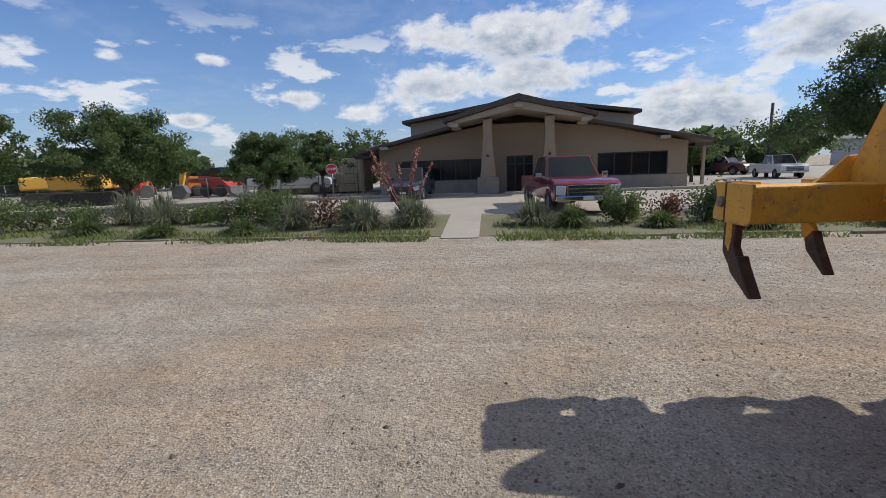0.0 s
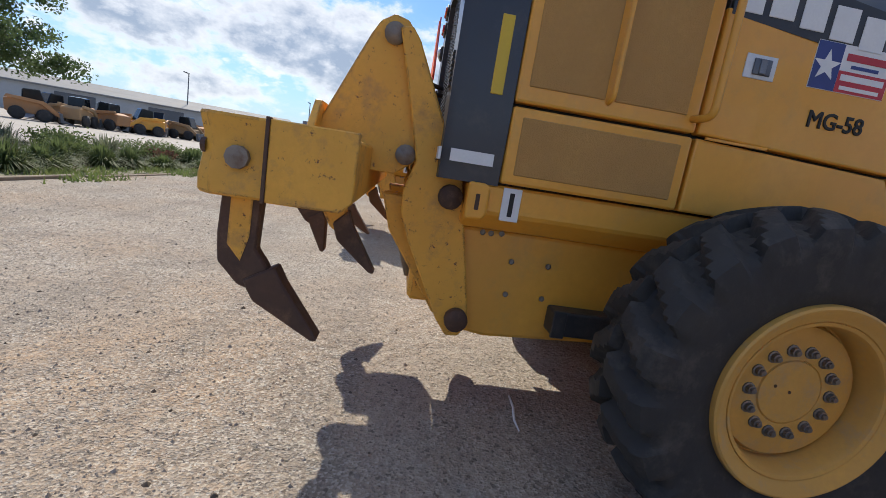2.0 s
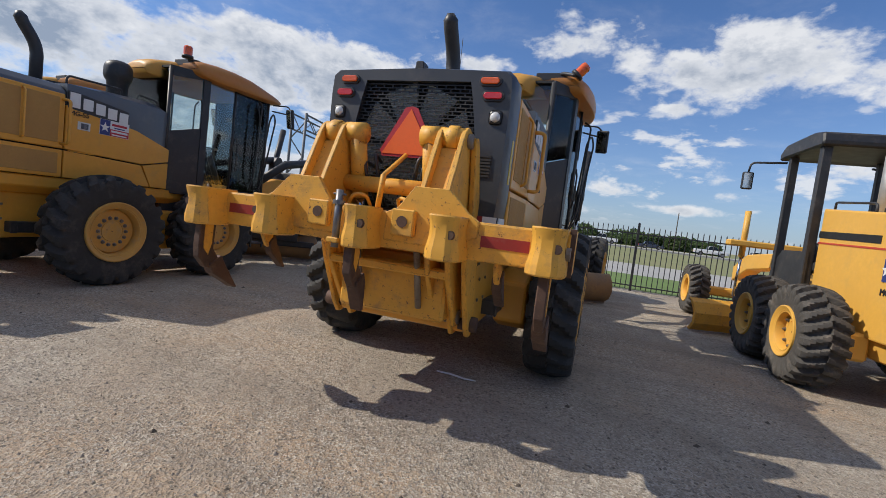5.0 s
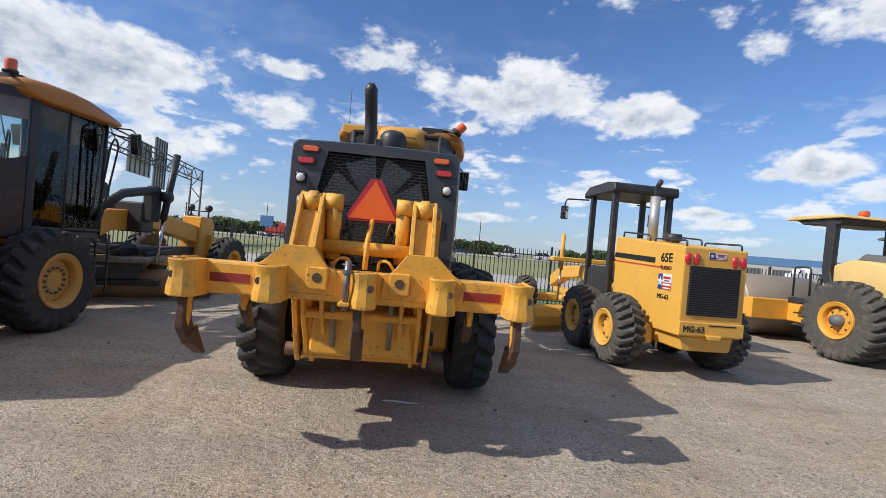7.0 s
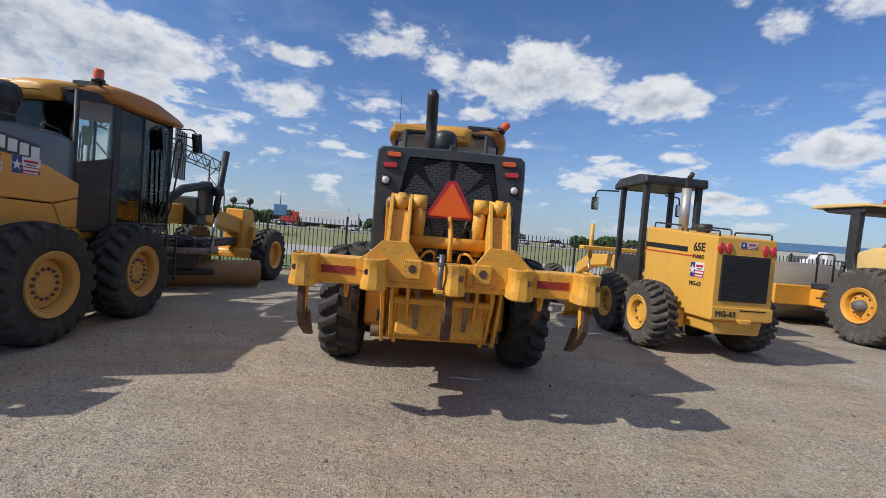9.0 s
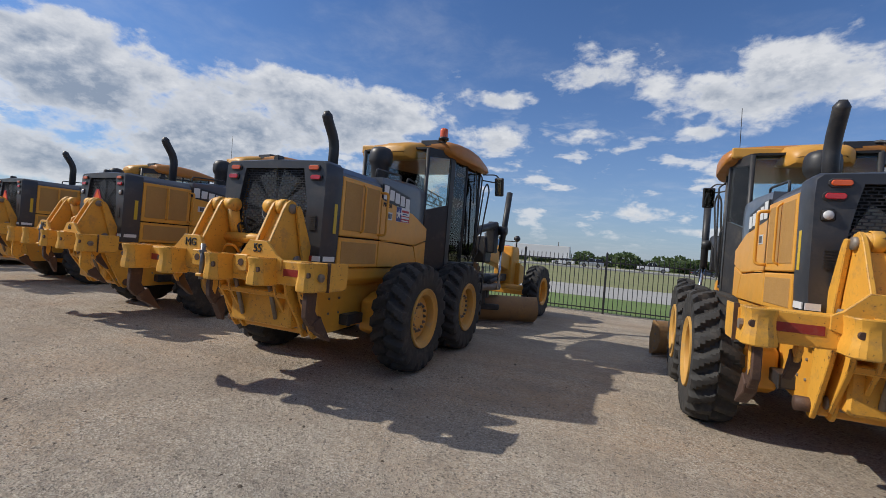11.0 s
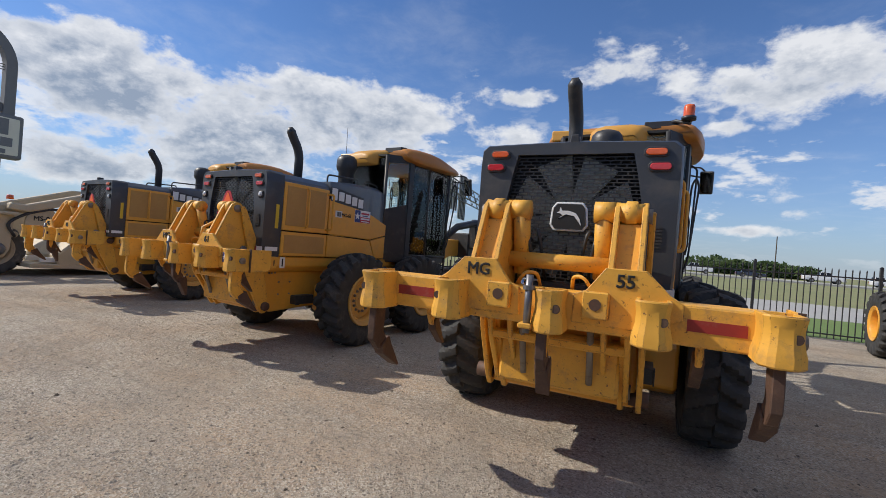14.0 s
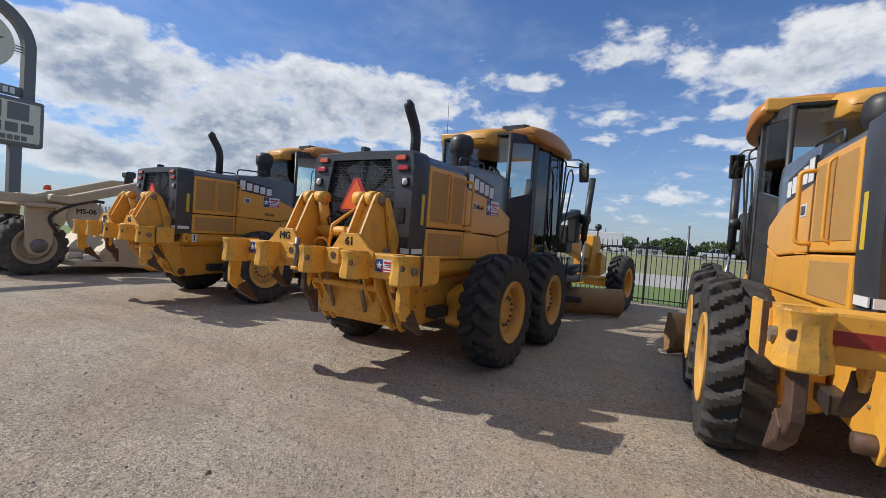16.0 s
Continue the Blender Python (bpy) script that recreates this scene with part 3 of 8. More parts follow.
    part("grille", bm, "black", g, "black slotted metal grille")
    for sx in (-1, 1):
        for name, mat, xx, zz, hw, hh in (("marker_light", "amber", 0.518, 2.194, 0.062, 0.021), ("tail_light", "red", 0.547, 2.099, 0.062, 0.022)):
            bm = B_()
            x = sx * xx
            oct_ = lambda a, b: [(x - a + b * 0.6, zz - b), (x + a - b * 0.6, zz - b), (x + a, zz - b * 0.4), (x + a, zz + b * 0.4), (x + a - b * 0.6, zz + b), (x - a + b * 0.6, zz + b), (x - a, zz + b * 0.4), (x - a, zz - b * 0.4)]
            prism(bm, oct_(hw + 0.012, hh + 0.012), "y", 0.192, 0.215, 0.003)
            h = part(name, bm, "black", g, "lamp in a black bezel")
            bm = B_()
            prism(bm, oct_(hw, hh), "y", 0.180, 0.195, 0.005)
            part("lens", bm, mat, h, {"amber": "amber lens", "red": "red lens", "lens": "clear lens"}[mat])
        bm = B_()
        for i in range(7):
            box(bm, sx * 0.545 - 0.04, sx * 0.545 + 0.04, 0.196, 0.208, 1.58 + i * 0.021, 1.592 + i * 0.021)
        part("louvre", bm, "black", g, "small black louvred vent")
        bm = B_()
        box(bm, sx * 0.674 - 0.006, sx * 0.674 + 0.006, 0.36, 0.41, 1.56, 1.86, 0.002)
        part("reflector", bm, "yellowrefl", g, "yellow reflective strip")
        bm = B_()
        box(bm, sx * 0.56 - 0.10, sx * 0.56 + 0.02 * sx, 0.192, 0.202, 1.275, 1.325)
        part("reflector", bm, "reflred", g, "red reflective tape")
        bm = B_()
        box(bm, min(sx * 0.58, sx * 0.672), max(sx * 0.58, sx * 0.672), 0.190, 0.202, 1.275, 1.325)
        part("reflector", bm, "white", g, "white reflective tape")
        bm = B_()
        box(bm, sx * 0.676 - 0.004, sx * 0.676 + 0.004, 0.24, 0.42, 1.275, 1.325)
        part("reflector", bm, "white", g, "white reflective tape")
    bm = B_()
    prism(bm, [(-0.035, 2.27), (0.035, 2.27), (0.028, 2.33), (-0.028, 2.33)], "y", 0.215, 0.31, 0.008)
    part("latch", bm, "black", g, "black hood latch")
    # hood
    bm = B_()
    prism(bm, [(-0.665, 2.12), (0.665, 2.12), (0.655, 2.20), (0.575, 2.272), (0.0, 2.292), (-0.575, 2.272), (-0.655, 2.20)], "y", 0.462, 1.26, 0.008)
    part("hood_top", bm, "grey", g, "dark grey hood top")
    bm = B_()
    sect = [(-0.66, 1.55), (0.66, 1.55), (0.668, 2.16), (0.655, 2.31), (0.59, 2.365), (0.0, 2.385), (-0.59, 2.365), (-0.655, 2.31), (-0.668, 2.16)]
    st = [(1.27, 1.0, -0.075), (1.70, 1.0, -0.035), (2.20, 0.998, 0.0), (2.36, 0.99, -0.008), (2.48, 0.97, -0.035), (2.55, 0.95, -0.075), (2.60, 0.91, -0.13)]
    ringv = [[bm.verts.new((x * sc, y, min(z, 2.385 + dz * 1.2) if z > 2.1 else z)) for x, z in sect] for y, sc, dz in st]
    for a, b in zip(ringv, ringv[1:]):
        for i in range(len(sect)):
            bm.faces.new((a[i], a[(i + 1) % len(sect)], b[(i + 1) % len(sect)], b[i]))
    bm.faces.new(ringv[0][::-1])
    bm.faces.new(ringv[-1])
    bmesh.ops.recalc_face_normals(bm, faces=bm.faces[:])
    part("engine_cowl", bm, "grey", g, "dark grey engine cowl", angle=40)
    for sx in (-1, 1):
        X = lambda a, b: (min(sx * a, sx * b), max(sx * a, sx * b))
        # rear doors with mesh screens
        bm = B_()
        box(bm, *X(0.60, 0.685), 0.465, 1.247, 1.545, 2.165, 0.012, 2)
        d = part("side_door", bm, "yellow", g, "yellow engine door with mesh screens")
        for y0, y1 in ((0.51, 0.83), (0.87, 1.19)):
            bm = B_()
            box(bm, *X(0.68, 0.690), y0, y1, 1.61, 2.12, 0.004)
            part("mesh_screen", bm, "screen", d, "perforated yellow metal screen")
        bm = B_()
        box(bm, *X(0.60, 0.683), 0.465, 1.247, 1.215, 1.529, 0.012, 2)
        d = part("lower_side_door", bm, "yellow", g, "yellow lower engine door")
        bm = B_()
        box(bm, *X(0.678, 0.688), 0.51, 1.20, 1.255, 1.49, 0.004)
        part("mesh_screen", bm, "screen", d, "perforated yellow metal screen")
        # middle panels, whose upper edge slopes down forwards
        bm = B_()
        prism(bm, [(1.262, 1.545), (2.20, 1.510), (2.585, 1.60), (2.585, 1.775), (2.10, 1.94), (1.50, 2.01), (1.262, 2.05)], "x", *X(0.60, 0.683), 0.010, 2)
        part("side_panel", bm, "yellow", g, "yellow side panel")
        bm = B_()
        prism(bm, [(1.262, 1.215), (2.33, 1.215), (2.19, 1.494), (1.262, 1.529)], "x", *X(0.60, 0.681), 0.010, 2)
        part("lower_side_panel", bm, "yellow", g, "yellow lower side panel")
        bm = B_()
        prism(bm, [(2.345, 1.215), (2.585, 1.215), (2.585, 1.583), (2.208, 1.498)], "x", *X(0.60, 0.679), 0.010, 2)
        part("front_side_panel", bm, "yellow", g, "yellow side panel before the cab")
        bm = B_()
        box(bm, *X(0.682, 0.687), 1.385, 1.525, 1.80, 1.895, 0.002)
        lp = part("latch_plate", bm, "lens", g, "small pale metal latch plate")
        bm = B_()
        box(bm, *X(0.686, 0.694), 1.42, 1.50, 1.815, 1.880, 0.003)
        part("latch_recess", bm, "grey", lp, "dark latch recess")
        bm = B_()
        box(bm, *X(0.690, 0.698), 1.445, 1.475, 1.82, 1.875, 0.002)
        part("latch_tongue", bm, "bolt", lp, "steel latch tongue")
        bm = B_()
        tube(bm, arc_pts([(sx * 0.68, 1.22, 1.60), (sx * 0.77, 1.25, 1.60), (sx * 0.77, 1.25, 2.10), (sx * 0.68, 1.22, 2.10)], 0.06), 0.016, 8)
        part("handrail", bm, "yellow", g, "yellow tubular handrail")
        # white block lettering on a dark ground
        bm = B_()
        for i in range(5):
            hh = 0.085 if i == 0 else 0.066
            y0 = 1.29 + i * 0.142
            zc = 2.125 - i * 0.018
            box(bm, *X(0.684, 0.6885), y0, y0 + 0.112, zc - hh, zc + hh, 0.002)
        part("decal", bm, "white", g, "white raised block decal")
        bm = B_()
        prism(bm, [(1.275, 2.025), (1.98, 1.955), (1.98, 2.145), (1.40, 2.215), (1.275, 2.22)], "x", *X(0.667, 0.6845))
        part("decal_ground", bm, "black", g, "black ground of the decal")
    # plain dark box added inside so no light shows through the panel gaps
    bm = B_()
    box(bm, -0.63, 0.63, 0.47, 2.56, 1.21, 2.10)
    part("engine_block", bm, "dark", g, "dark engine behind the doors")
    for sx in (-1, 1):
        bm = B_()
        tube(bm, arc_pts([(sx * 0.683, 0.845, 1.60), (sx * 0.72, 0.85, 1.62), (sx * 0.72, 0.85, 2.10), (sx * 0.683, 0.845, 2.13)], 0.03), 0.011, 6)
        part("door_rod", bm, "yellow", g, "thin yellow vertical rod on the door")
        bm = B_()
        prism(bm, [(1.30, 1.538), (1.58, 1.536), (1.58, 1.526), (1.30, 1.528)], "x", min(sx * 0.676, sx * 0.690), max(sx * 0.676, sx * 0.690))
        part("seam_lip", bm, "yellow", g)
        for yy, zz in ((0.46, 0.98), (0.50, 0.98), (0.55, 0.985), (0.62, 0.86), (0.80, 0.86), (0.80, 0.70), (0.62, 0.70)):
            bm = B_()
            lathe(bm, [(0.0, -0.006), (0.012, -0.005), (0.014, 0.004)], (sx * 0.506, yy, zz), "x", 8, False)
            if sx > 0:
                move(bm, Matrix.Translation((0.004, 0, 0)))
            part("bolt", bm, "steel", g)
    # rails, exhaust, pre-cleaner, aerial on the hood
    for pts in ([(0.52, 1.34, 2.29), (0.52, 1.34, 2.41), (0.52, 1.98, 2.44), (0.52, 1.98, 2.33)], [(-0.52, 1.34, 2.29), (-0.52, 1.34, 2.41), (-0.52, 1.98, 2.44), (-0.52, 1.98, 2.33)], [(0.50, 2.20, 2.34), (0.50, 2.20, 2.45), (0.50, 2.50, 2.42), (0.50, 2.53, 2.26)]):
        bm = B_()
        tube(bm, arc_pts(pts, 0.05), 0.013, 8)
        part("hood_rail", bm, "black", g, "black tubular rail")
    bm = B_()
    path = arc_pts([(-0.20, 1.42, 2.26), (-0.20, 1.42, 2.78), (-0.21, 1.26, 3.02), (-0.21, 1.22, 3.12)], 0.2, 7)
    tube(bm, path, [0.066] * (len(path) - 2) + [0.068, 0.03], 16)
    part("exhaust_pipe", bm, "black", g, "curved black exhaust pipe")
    bm = B_()
    lathe(bm, [(0.0, 0.655), (0.07, 0.652), (0.125, 0.632), (0.158, 0.595), (0.170, 0.545), (0.172, 0.45), (0.160, 0.40), (0.13, 0.36), (0.12, 0.0)], (0.0, 2.27, 2.255), "z", 28)
    part("air_cleaner", bm, "black", g, "black mushroom air pre-cleaner")
    # rear frame
    bm = B_()
    prism(bm, [(0.36, 0.50), (0.55, 0.47), (2.3, 0.56), (2.3, 1.00), (0.36, 1.00)], "x", -0.50, 0.50, 0.02, 2)
    part("rear_frame", bm, "yellow", g, "yellow welded rear frame")
    bm = B_()
    prism(bm, [(-0.54, 1.0), (0.54, 1.0), (0.655, 1.08), (0.655, 1.205), (-0.655, 1.205), (-0.655, 1.08)], "y", 0.34, 4.0, 0.012)
    part("deck", bm, "yellow", g, "yellow frame deck")
    for sx in (-1, 1):
        bm = B_()
        box(bm, sx * 0.55 - 0.06, sx * 0.55 + 0.06, 0.84, 1.16, 0.555, 0.675, 0.012, 2)
        box(bm, sx * 0.615 - 0.006, sx * 0.615 + 0.006, 0.835, 0.90, 0.55, 0.68, 0.003)
        part("step", bm, "black", g, "black step bracket")
    for sx in (-1, 1):
        bm = B_()
        prism(bm, [(1.22, 0.45), (1.45, 0.36), (3.3, 0.36), (3.6, 0.45), (3.6, 0.80), (3.3, 0.9), (1.45, 0.9), (1.22, 0.80)], "x", min(sx * 0.52, sx * 0.80), max(sx * 0.52, sx * 0.80), 0.03, 2)
        part("tandem_case", bm, "yellow", g, "yellow tandem drive case")
        for y in (1.548, 3.10):
            wheel(g, sx * 1.245, y, 0.645, 0.665, 0.40, 0.332, sx, 14, 20, rim="rim", recess=0.10, bolt_r=0.162, hub_r=0.122)
    # cab, on the front half and so turned with it
    before_cab = set(g.children)
    # half plan of the cab: it widens to the door post and tapers to the windscreen
    PLAN = [(0.585, 2.64), (0.765, 3.02), (0.775, 3.12), (0.775, 3.58), (0.655, 4.36)]
    bm = B_()
    prism(bm, [(a, b) for a, b in PLAN] + [(-a, b) for a, b in reversed(PLAN)], "z", 1.16, 1.27, 0.01)
    prism(bm, [(a * 0.8, b + 0.05) for a, b in PLAN] + [(-a * 0.8, b + 0.05) for a, b in reversed(PLAN)], "z", 0.86, 1.17, 0.02)
    part("cab_base", bm, "black", g, "black cab base")
    def slab(q, thick):
        """A flat sheet through four corners."""
        bm = B_()
        q = [Vector(p) for p in q]
        n = (q[1] - q[0]).cross(q[3] - q[0]).normalized() * thick / 2
        lo, hi = [bm.verts.new(p - n) for p in q], [bm.verts.new(p + n) for p in q]
        bm.faces.new(lo[::-1])
        bm.faces.new(hi)
        for k in range(4):
            bm.faces.new((lo[k], lo[(k + 1) % 4], hi[(k + 1) % 4], hi[k]))
        bmesh.ops.recalc_face_normals(bm, faces=bm.faces[:])
        return bm
    def cab_post(a, b, w=0.07, name="cab_post"):
        bm = B_()
        tube(bm, [a, b], w / 2, 6)
        part(name, bm, "black", g, "black cab post")
    def cab_pane(name, q, label):
        o = part(name, slab(q, 0.008), "glass", g, label)
        o.visible_shadow = False
        return o
    for sx in (-1, 1):
        P = lambda i, z, f=0.0, out=0.0: (sx * (PLAN[i][0] + ((PLAN[i + 1][0] - PLAN[i][0]) * f if f else 0) + out), PLAN[i][1] + ((PLAN[i + 1][1] - PLAN[i][1]) * f if f else 0), z)
        cab_post(P(0, 1.2), P(0, 2.96), 0.06)
        part("door_post", slab([P(1, 1.2), P(2, 1.2), P(2, 2.96), P(1, 2.96)], 0.05), "black", g, "wide black door post")
        cab_post(P(4, 1.2), P(4, 2.98), 0.055)
        cab_post(P(2, 1.29), P(3, 1.29), 0.05)
        cab_post(P(3, 1.29), P(4, 1.29), 0.05)
        part("cab_side_panel", slab([P(0, 1.2), P(1, 1.2), P(1, 2.17), P(0, 2.05)], 0.03), "black", g, "black lower cab panel")
        part("window_header", slab([P(0, 2.84), P(1, 2.88), P(1, 2.98), P(0, 2.98)], 0.03), "black", g, "black window header")
        cab_pane("rear_side_window", [P(0, 2.06), P(1, 2.18), P(1, 2.88), P(0, 2.84)], "lightly tinted cab glass")
        d = cab_pane("door_window", [P(2, 1.29), P(3, 1.29), P(3, 2.95), P(2, 2.95)], "tall cab door glass")
        cab_pane("front_side_window", [P(3, 1.29), P(4, 1.29), P(4, 2.95), P(3, 2.95)], "tall cab side glass")
        bm = B_()
        tube(bm, [P(3, 1.29), P(3, 2.96)], 0.021, 6)
        part("door_seam", bm, "black", d, "black door frame bar")
        bm = B_()
        tube(bm, [P(3, 1.62, 0.1, 0.03), P(3, 1.75, 0.1, 0.05), P(3, 2.05, 0.1, 0.05), P(3, 2.15, 0.1, 0.03)], 0.012, 6)
        part("door_handle", bm, "black", d, "black door grip")
        bm = B_()
        tube(bm, [P(3, 2.92, 0.62, 0.02), P(3, 2.35, 0.80, 0.03)], 0.008, 5)
        part("wiper_arm", bm, "black", g, "thin black wiper arm")
    cab_pane("rear_window", [(-0.57, 2.64, 2.20), (0.57, 2.64, 2.20), (0.57, 2.64, 2.92), (-0.57, 2.64, 2.92)], "cab glass")
    bm = B_()
    box(bm, -0.57, 0.57, 2.62, 2.66, 1.2, 2.20)
    part("cab_back_panel", bm, "black", g, "black panel below the rear window")
    cab_pane("windscreen", [(-0.64, 4.36, 1.4), (0.64, 4.36, 1.4), (0.64, 4.36, 2.95), (-0.64, 4.36, 2.95)], "cab glass")
    bm = B_()
    prism(bm, [(a * 0.98, b) for a, b in PLAN] + [(-a * 0.98, b) for a, b in reversed(PLAN)], "z", 2.955, 2.985)
    part("headliner", bm, "dark", g, "dark cab headliner")
    # roof: a moulded box at the rear in the sunlit tone, a wide drooping brow over the cab in the shaded tone
    def roof_shell(sect, r_top, shift=0.0):
        """Rounded sections along y: lower edge, upper edge, half width."""
        bm = B_()
        loops = []
        for y, z0, z1, hw in sect:
            rt = min(r_top, (z1 - z0) * 0.75)
            q = [(hw - 0.05, z0), (hw - 0.012, z0 + 0.012), (hw, z0 + 0.035)]
            q += [(hw - rt * 1.25 * (1 - math.cos(a)), z1 - rt + rt * math.sin(a)) for a in (math.pi / 2 * k / 6 for k in range(7))]
            q += [(hw * 0.45, z1 + 0.012)]
            loops.append([bm.verts.new((x + shift, y, z)) for x, z in q + [(-u, v) for u, v in reversed(q)]])
        m_ = len(loops[0])
        for a, b in zip(loops, loops[1:]):
            for i in range(m_):
                bm.faces.new((a[i], a[(i + 1) % m_], b[(i + 1) % m_], b[i]))
        bm.faces.new(loops[0])
        bm.faces.new(loops[-1][::-1])
        bmesh.ops.recalc_face_normals(bm, faces=bm.faces[:])
        return bm
    roof = part("cab_roof", roof_shell([(2.87, 2.97, 3.08, 0.80), (2.90, 2.93, 3.115, 0.85), (2.97, 2.90, 3.135, 0.88), (3.2, 2.88, 3.155, 0.91), (3.5, 2.88, 3.16, 0.925), (3.8, 2.89, 3.145, 0.915), (4.1, 2.90, 3.105, 0.875), (4.35, 2.915, 3.06, 0.82), (4.52, 2.93, 3.03, 0.76), (4.60, 2.95, 3.005, 0.70)], 0.15), "roof", g, "amber moulded cab roof brow", angle=38)
    part("roof_box", roof_shell([(2.46, 2.86, 2.95, 0.20), (2.48, 2.82, 2.985, 0.25), (2.56, 2.80, 3.035, 0.30), (2.75, 2.82, 3.085, 0.34), (2.95, 2.86, 3.125, 0.37), (3.1, 2.90, 3.145, 0.40)], 0.10, 0.05), "amberbox", roof, "yellow moulded box at the back of the roof", angle=38)
    bm = B_()
    prism(bm, [(-0.80, 2.97), (-0.26, 2.94), (-0.26, 3.08), (-0.80, 3.105)], "y", 2.80, 2.89, 0.02, 2)
    part("roof_lip", bm, "amberbox", roof, "yellow lip at the back of the roof")
    bm = B_()
    prism(bm, [(0.30, 2.86), (0.66, 2.88), (0.70, 2.96), (0.68, 3.05), (0.30, 3.05)], "z", 3.06, 3.150, 0.008)
    part("roof_hatch", bm, "black", roof, "dark hatch")
    # seat, console and wheel
    bm = B_()
    box(bm, -0.24, 0.24, 2.75, 3.2, 1.55, 1.72, 0.04, 2)
    box(bm, -0.23, 0.23, 2.66, 2.80, 1.68, 2.25, 0.05, 2)
    box(bm, -0.14, 0.14, 2.66, 2.76, 2.27, 2.46, 0.04, 2)
    part("operator_seat", bm, "seat", g, "dark fabric operator seat")
    bm = B_()
    tube(bm, [(0, 4.0, 1.4), (0, 3.75, 1.95)], 0.05, 8)
    lathe(bm, [(0.17, -0.012), (0.19, 0.0), (0.17, 0.012), (0.155, 0.0), (0.17, -0.012)], (0, 3.72, 1.98), "z", 24)
    box(bm, -0.36, -0.26, 3.0, 3.5, 1.5, 1.9, 0.02)
    box(bm, 0.26, 0.36, 3.0, 3.5, 1.5, 1.9, 0.02)
    part("steering_column", bm, "black", g, "black steering column and consoles")
    # mirrors with tubular arms, entry rails
    for sx in (-1, 1):
        bm = B_()
        tube(bm, arc_pts([(sx * 0.70, 4.42, 2.90), (sx * 0.88, 4.60, 2.93), (sx * 0.96, 4.60, 2.84)], 0.05), 0.012, 6)
        tube(bm, arc_pts([(sx * 0.69, 4.42, 2.80), (sx * 0.86, 4.60, 2.79), (sx * 0.96, 4.60, 2.79)], 0.05), 0.012, 6)
        arm = part("mirror_arm", bm, "black", g, "black tubular mirror arm")
        bm = B_()
        TILT = Matrix.Translation((sx * 0.96, 4.6, 2.7)) @ Matrix.Rotation(radians(11), 4, "X") @ Matrix.Rotation(radians(-sx * 14), 4, "Z") @ Matrix.Translation((-sx * 0.96, -4.6, -2.7))
        prism(bm, [(sx * 0.96 - 0.085, 2.54), (sx * 0.96 + 0.085, 2.54), (sx * 0.96 + 0.09, 2.87), (sx * 0.96 - 0.09, 2.87)], "y", 4.57, 4.63, 0.02, 2)
        part("mirror", move(bm, TILT), "black", arm, "black mirror housing")
        bm = B_()
        box(bm, sx * 0.96 - 0.07, sx * 0.96 + 0.07, 4.564, 4.569, 2.56, 2.85)
        part("mirror_glass", move(bm, TILT), "mirror", arm, "mirror glass")
        for pts in ([(sx * 0.72, 4.20, 1.35), (sx * 0.80, 4.22, 1.5), (sx * 0.88, 4.34, 2.60), (sx * 0.84, 4.32, 2.74), (sx * 0.79, 4.30, 2.62), (sx * 0.74, 4.20, 1.45)], [(sx * 0.74, 4.02, 1.35), (sx * 0.82, 4.02, 1.6), (sx * 0.85, 4.06, 2.80), (sx * 0.76, 4.06, 2.86)]):
            bm = B_()
            tube(bm, arc_pts(pts, 0.08), 0.014, 6)
            part("grab_rail", bm, "black", g, "black grab rail")
        bm = B_()
        for zz in (0.45, 0.75, 1.05):
            box(bm, sx * 0.80 - 0.13, sx * 0.80 + 0.13, 3.98, 4.24, zz, zz + 0.03, 0.005)
        for yy in (3.98, 4.22):
            box(bm, sx * 0.93 - 0.012, sx * 0.93 + 0.012, yy, yy + 0.025, 0.40, 1.25)
        part("steps", bm, "black", g, "black entry steps")
    CAB = Matrix.Translation((0, 2.35, 0)) @ Matrix.Rotation(radians(-5.7), 4, "Z") @ Matrix.Translation((0, -2.35, 0))
    for o in set(g.children) - before_cab:
        for q in (o, *o.children):
            q.data.transform(CAB)
    # front half, turned a little at the articulation joint
    ART = Matrix.Translation((0, 4.2, 0)) @ Matrix.Rotation(radians(-5.7), 4, "Z") @ Matrix.Translation((0, -4.2, 0))
    BLADE = Matrix.Translation((0.15, 5.50, 0)) @ Matrix.Rotation(radians(35), 4, "Z") @ Matrix.Translation((0, -6.2, 0))
    before = set(g.children)
    bm = B_()
    prism(bm, [(4.1, 0.62), (4.1, 1.18), (4.6, 1.42), (5.4, 1.66), (6.6, 1.72), (7.7, 1.56), (8.35, 1.45), (8.35, 1.05), (7.7, 1.18), (6.6, 1.36), (5.5, 1.28), (4.9, 1.02), (4.6, 0.70)], "x", -0.17, 0.17, 0.02, 2)
    part("front_frame", bm, "yellow", g, "yellow arched front frame")
    bm = B_()
    prism(bm, [(8.15, 0.62), (8.75, 0.62), (8.78, 1.55), (8.65, 1.72), (8.20, 1.72)], "x", -0.24, 0.24, 0.03, 2)
    prism(bm, [(8.50, 0.7), (8.90, 0.75), (8.90, 1.2), (8.50, 1.3)], "x", -0.36, 0.36, 0.02)
    part("front_bolster", bm, "yellow", g, "yellow front bolster")
    bm = B_()
    for x in (-0.22, 0.22):
        tube(bm, [(x, 8.5, 1.70), (x, 8.5, 1.88)], 0.02, 6)
        lathe(bm, [(0.0, -0.06), (0.07, -0.05), (0.085, 0.03), (0.0, 0.04)], (x, 8.5, 1.94), "y", 14)
    tube(bm, [(-0.25, 8.5, 1.86), (0.25, 8.5, 1.86)], 0.015, 6)
    part("headlight_bar", bm, "black", g, "black bar with two round headlights")
    bm = B_()
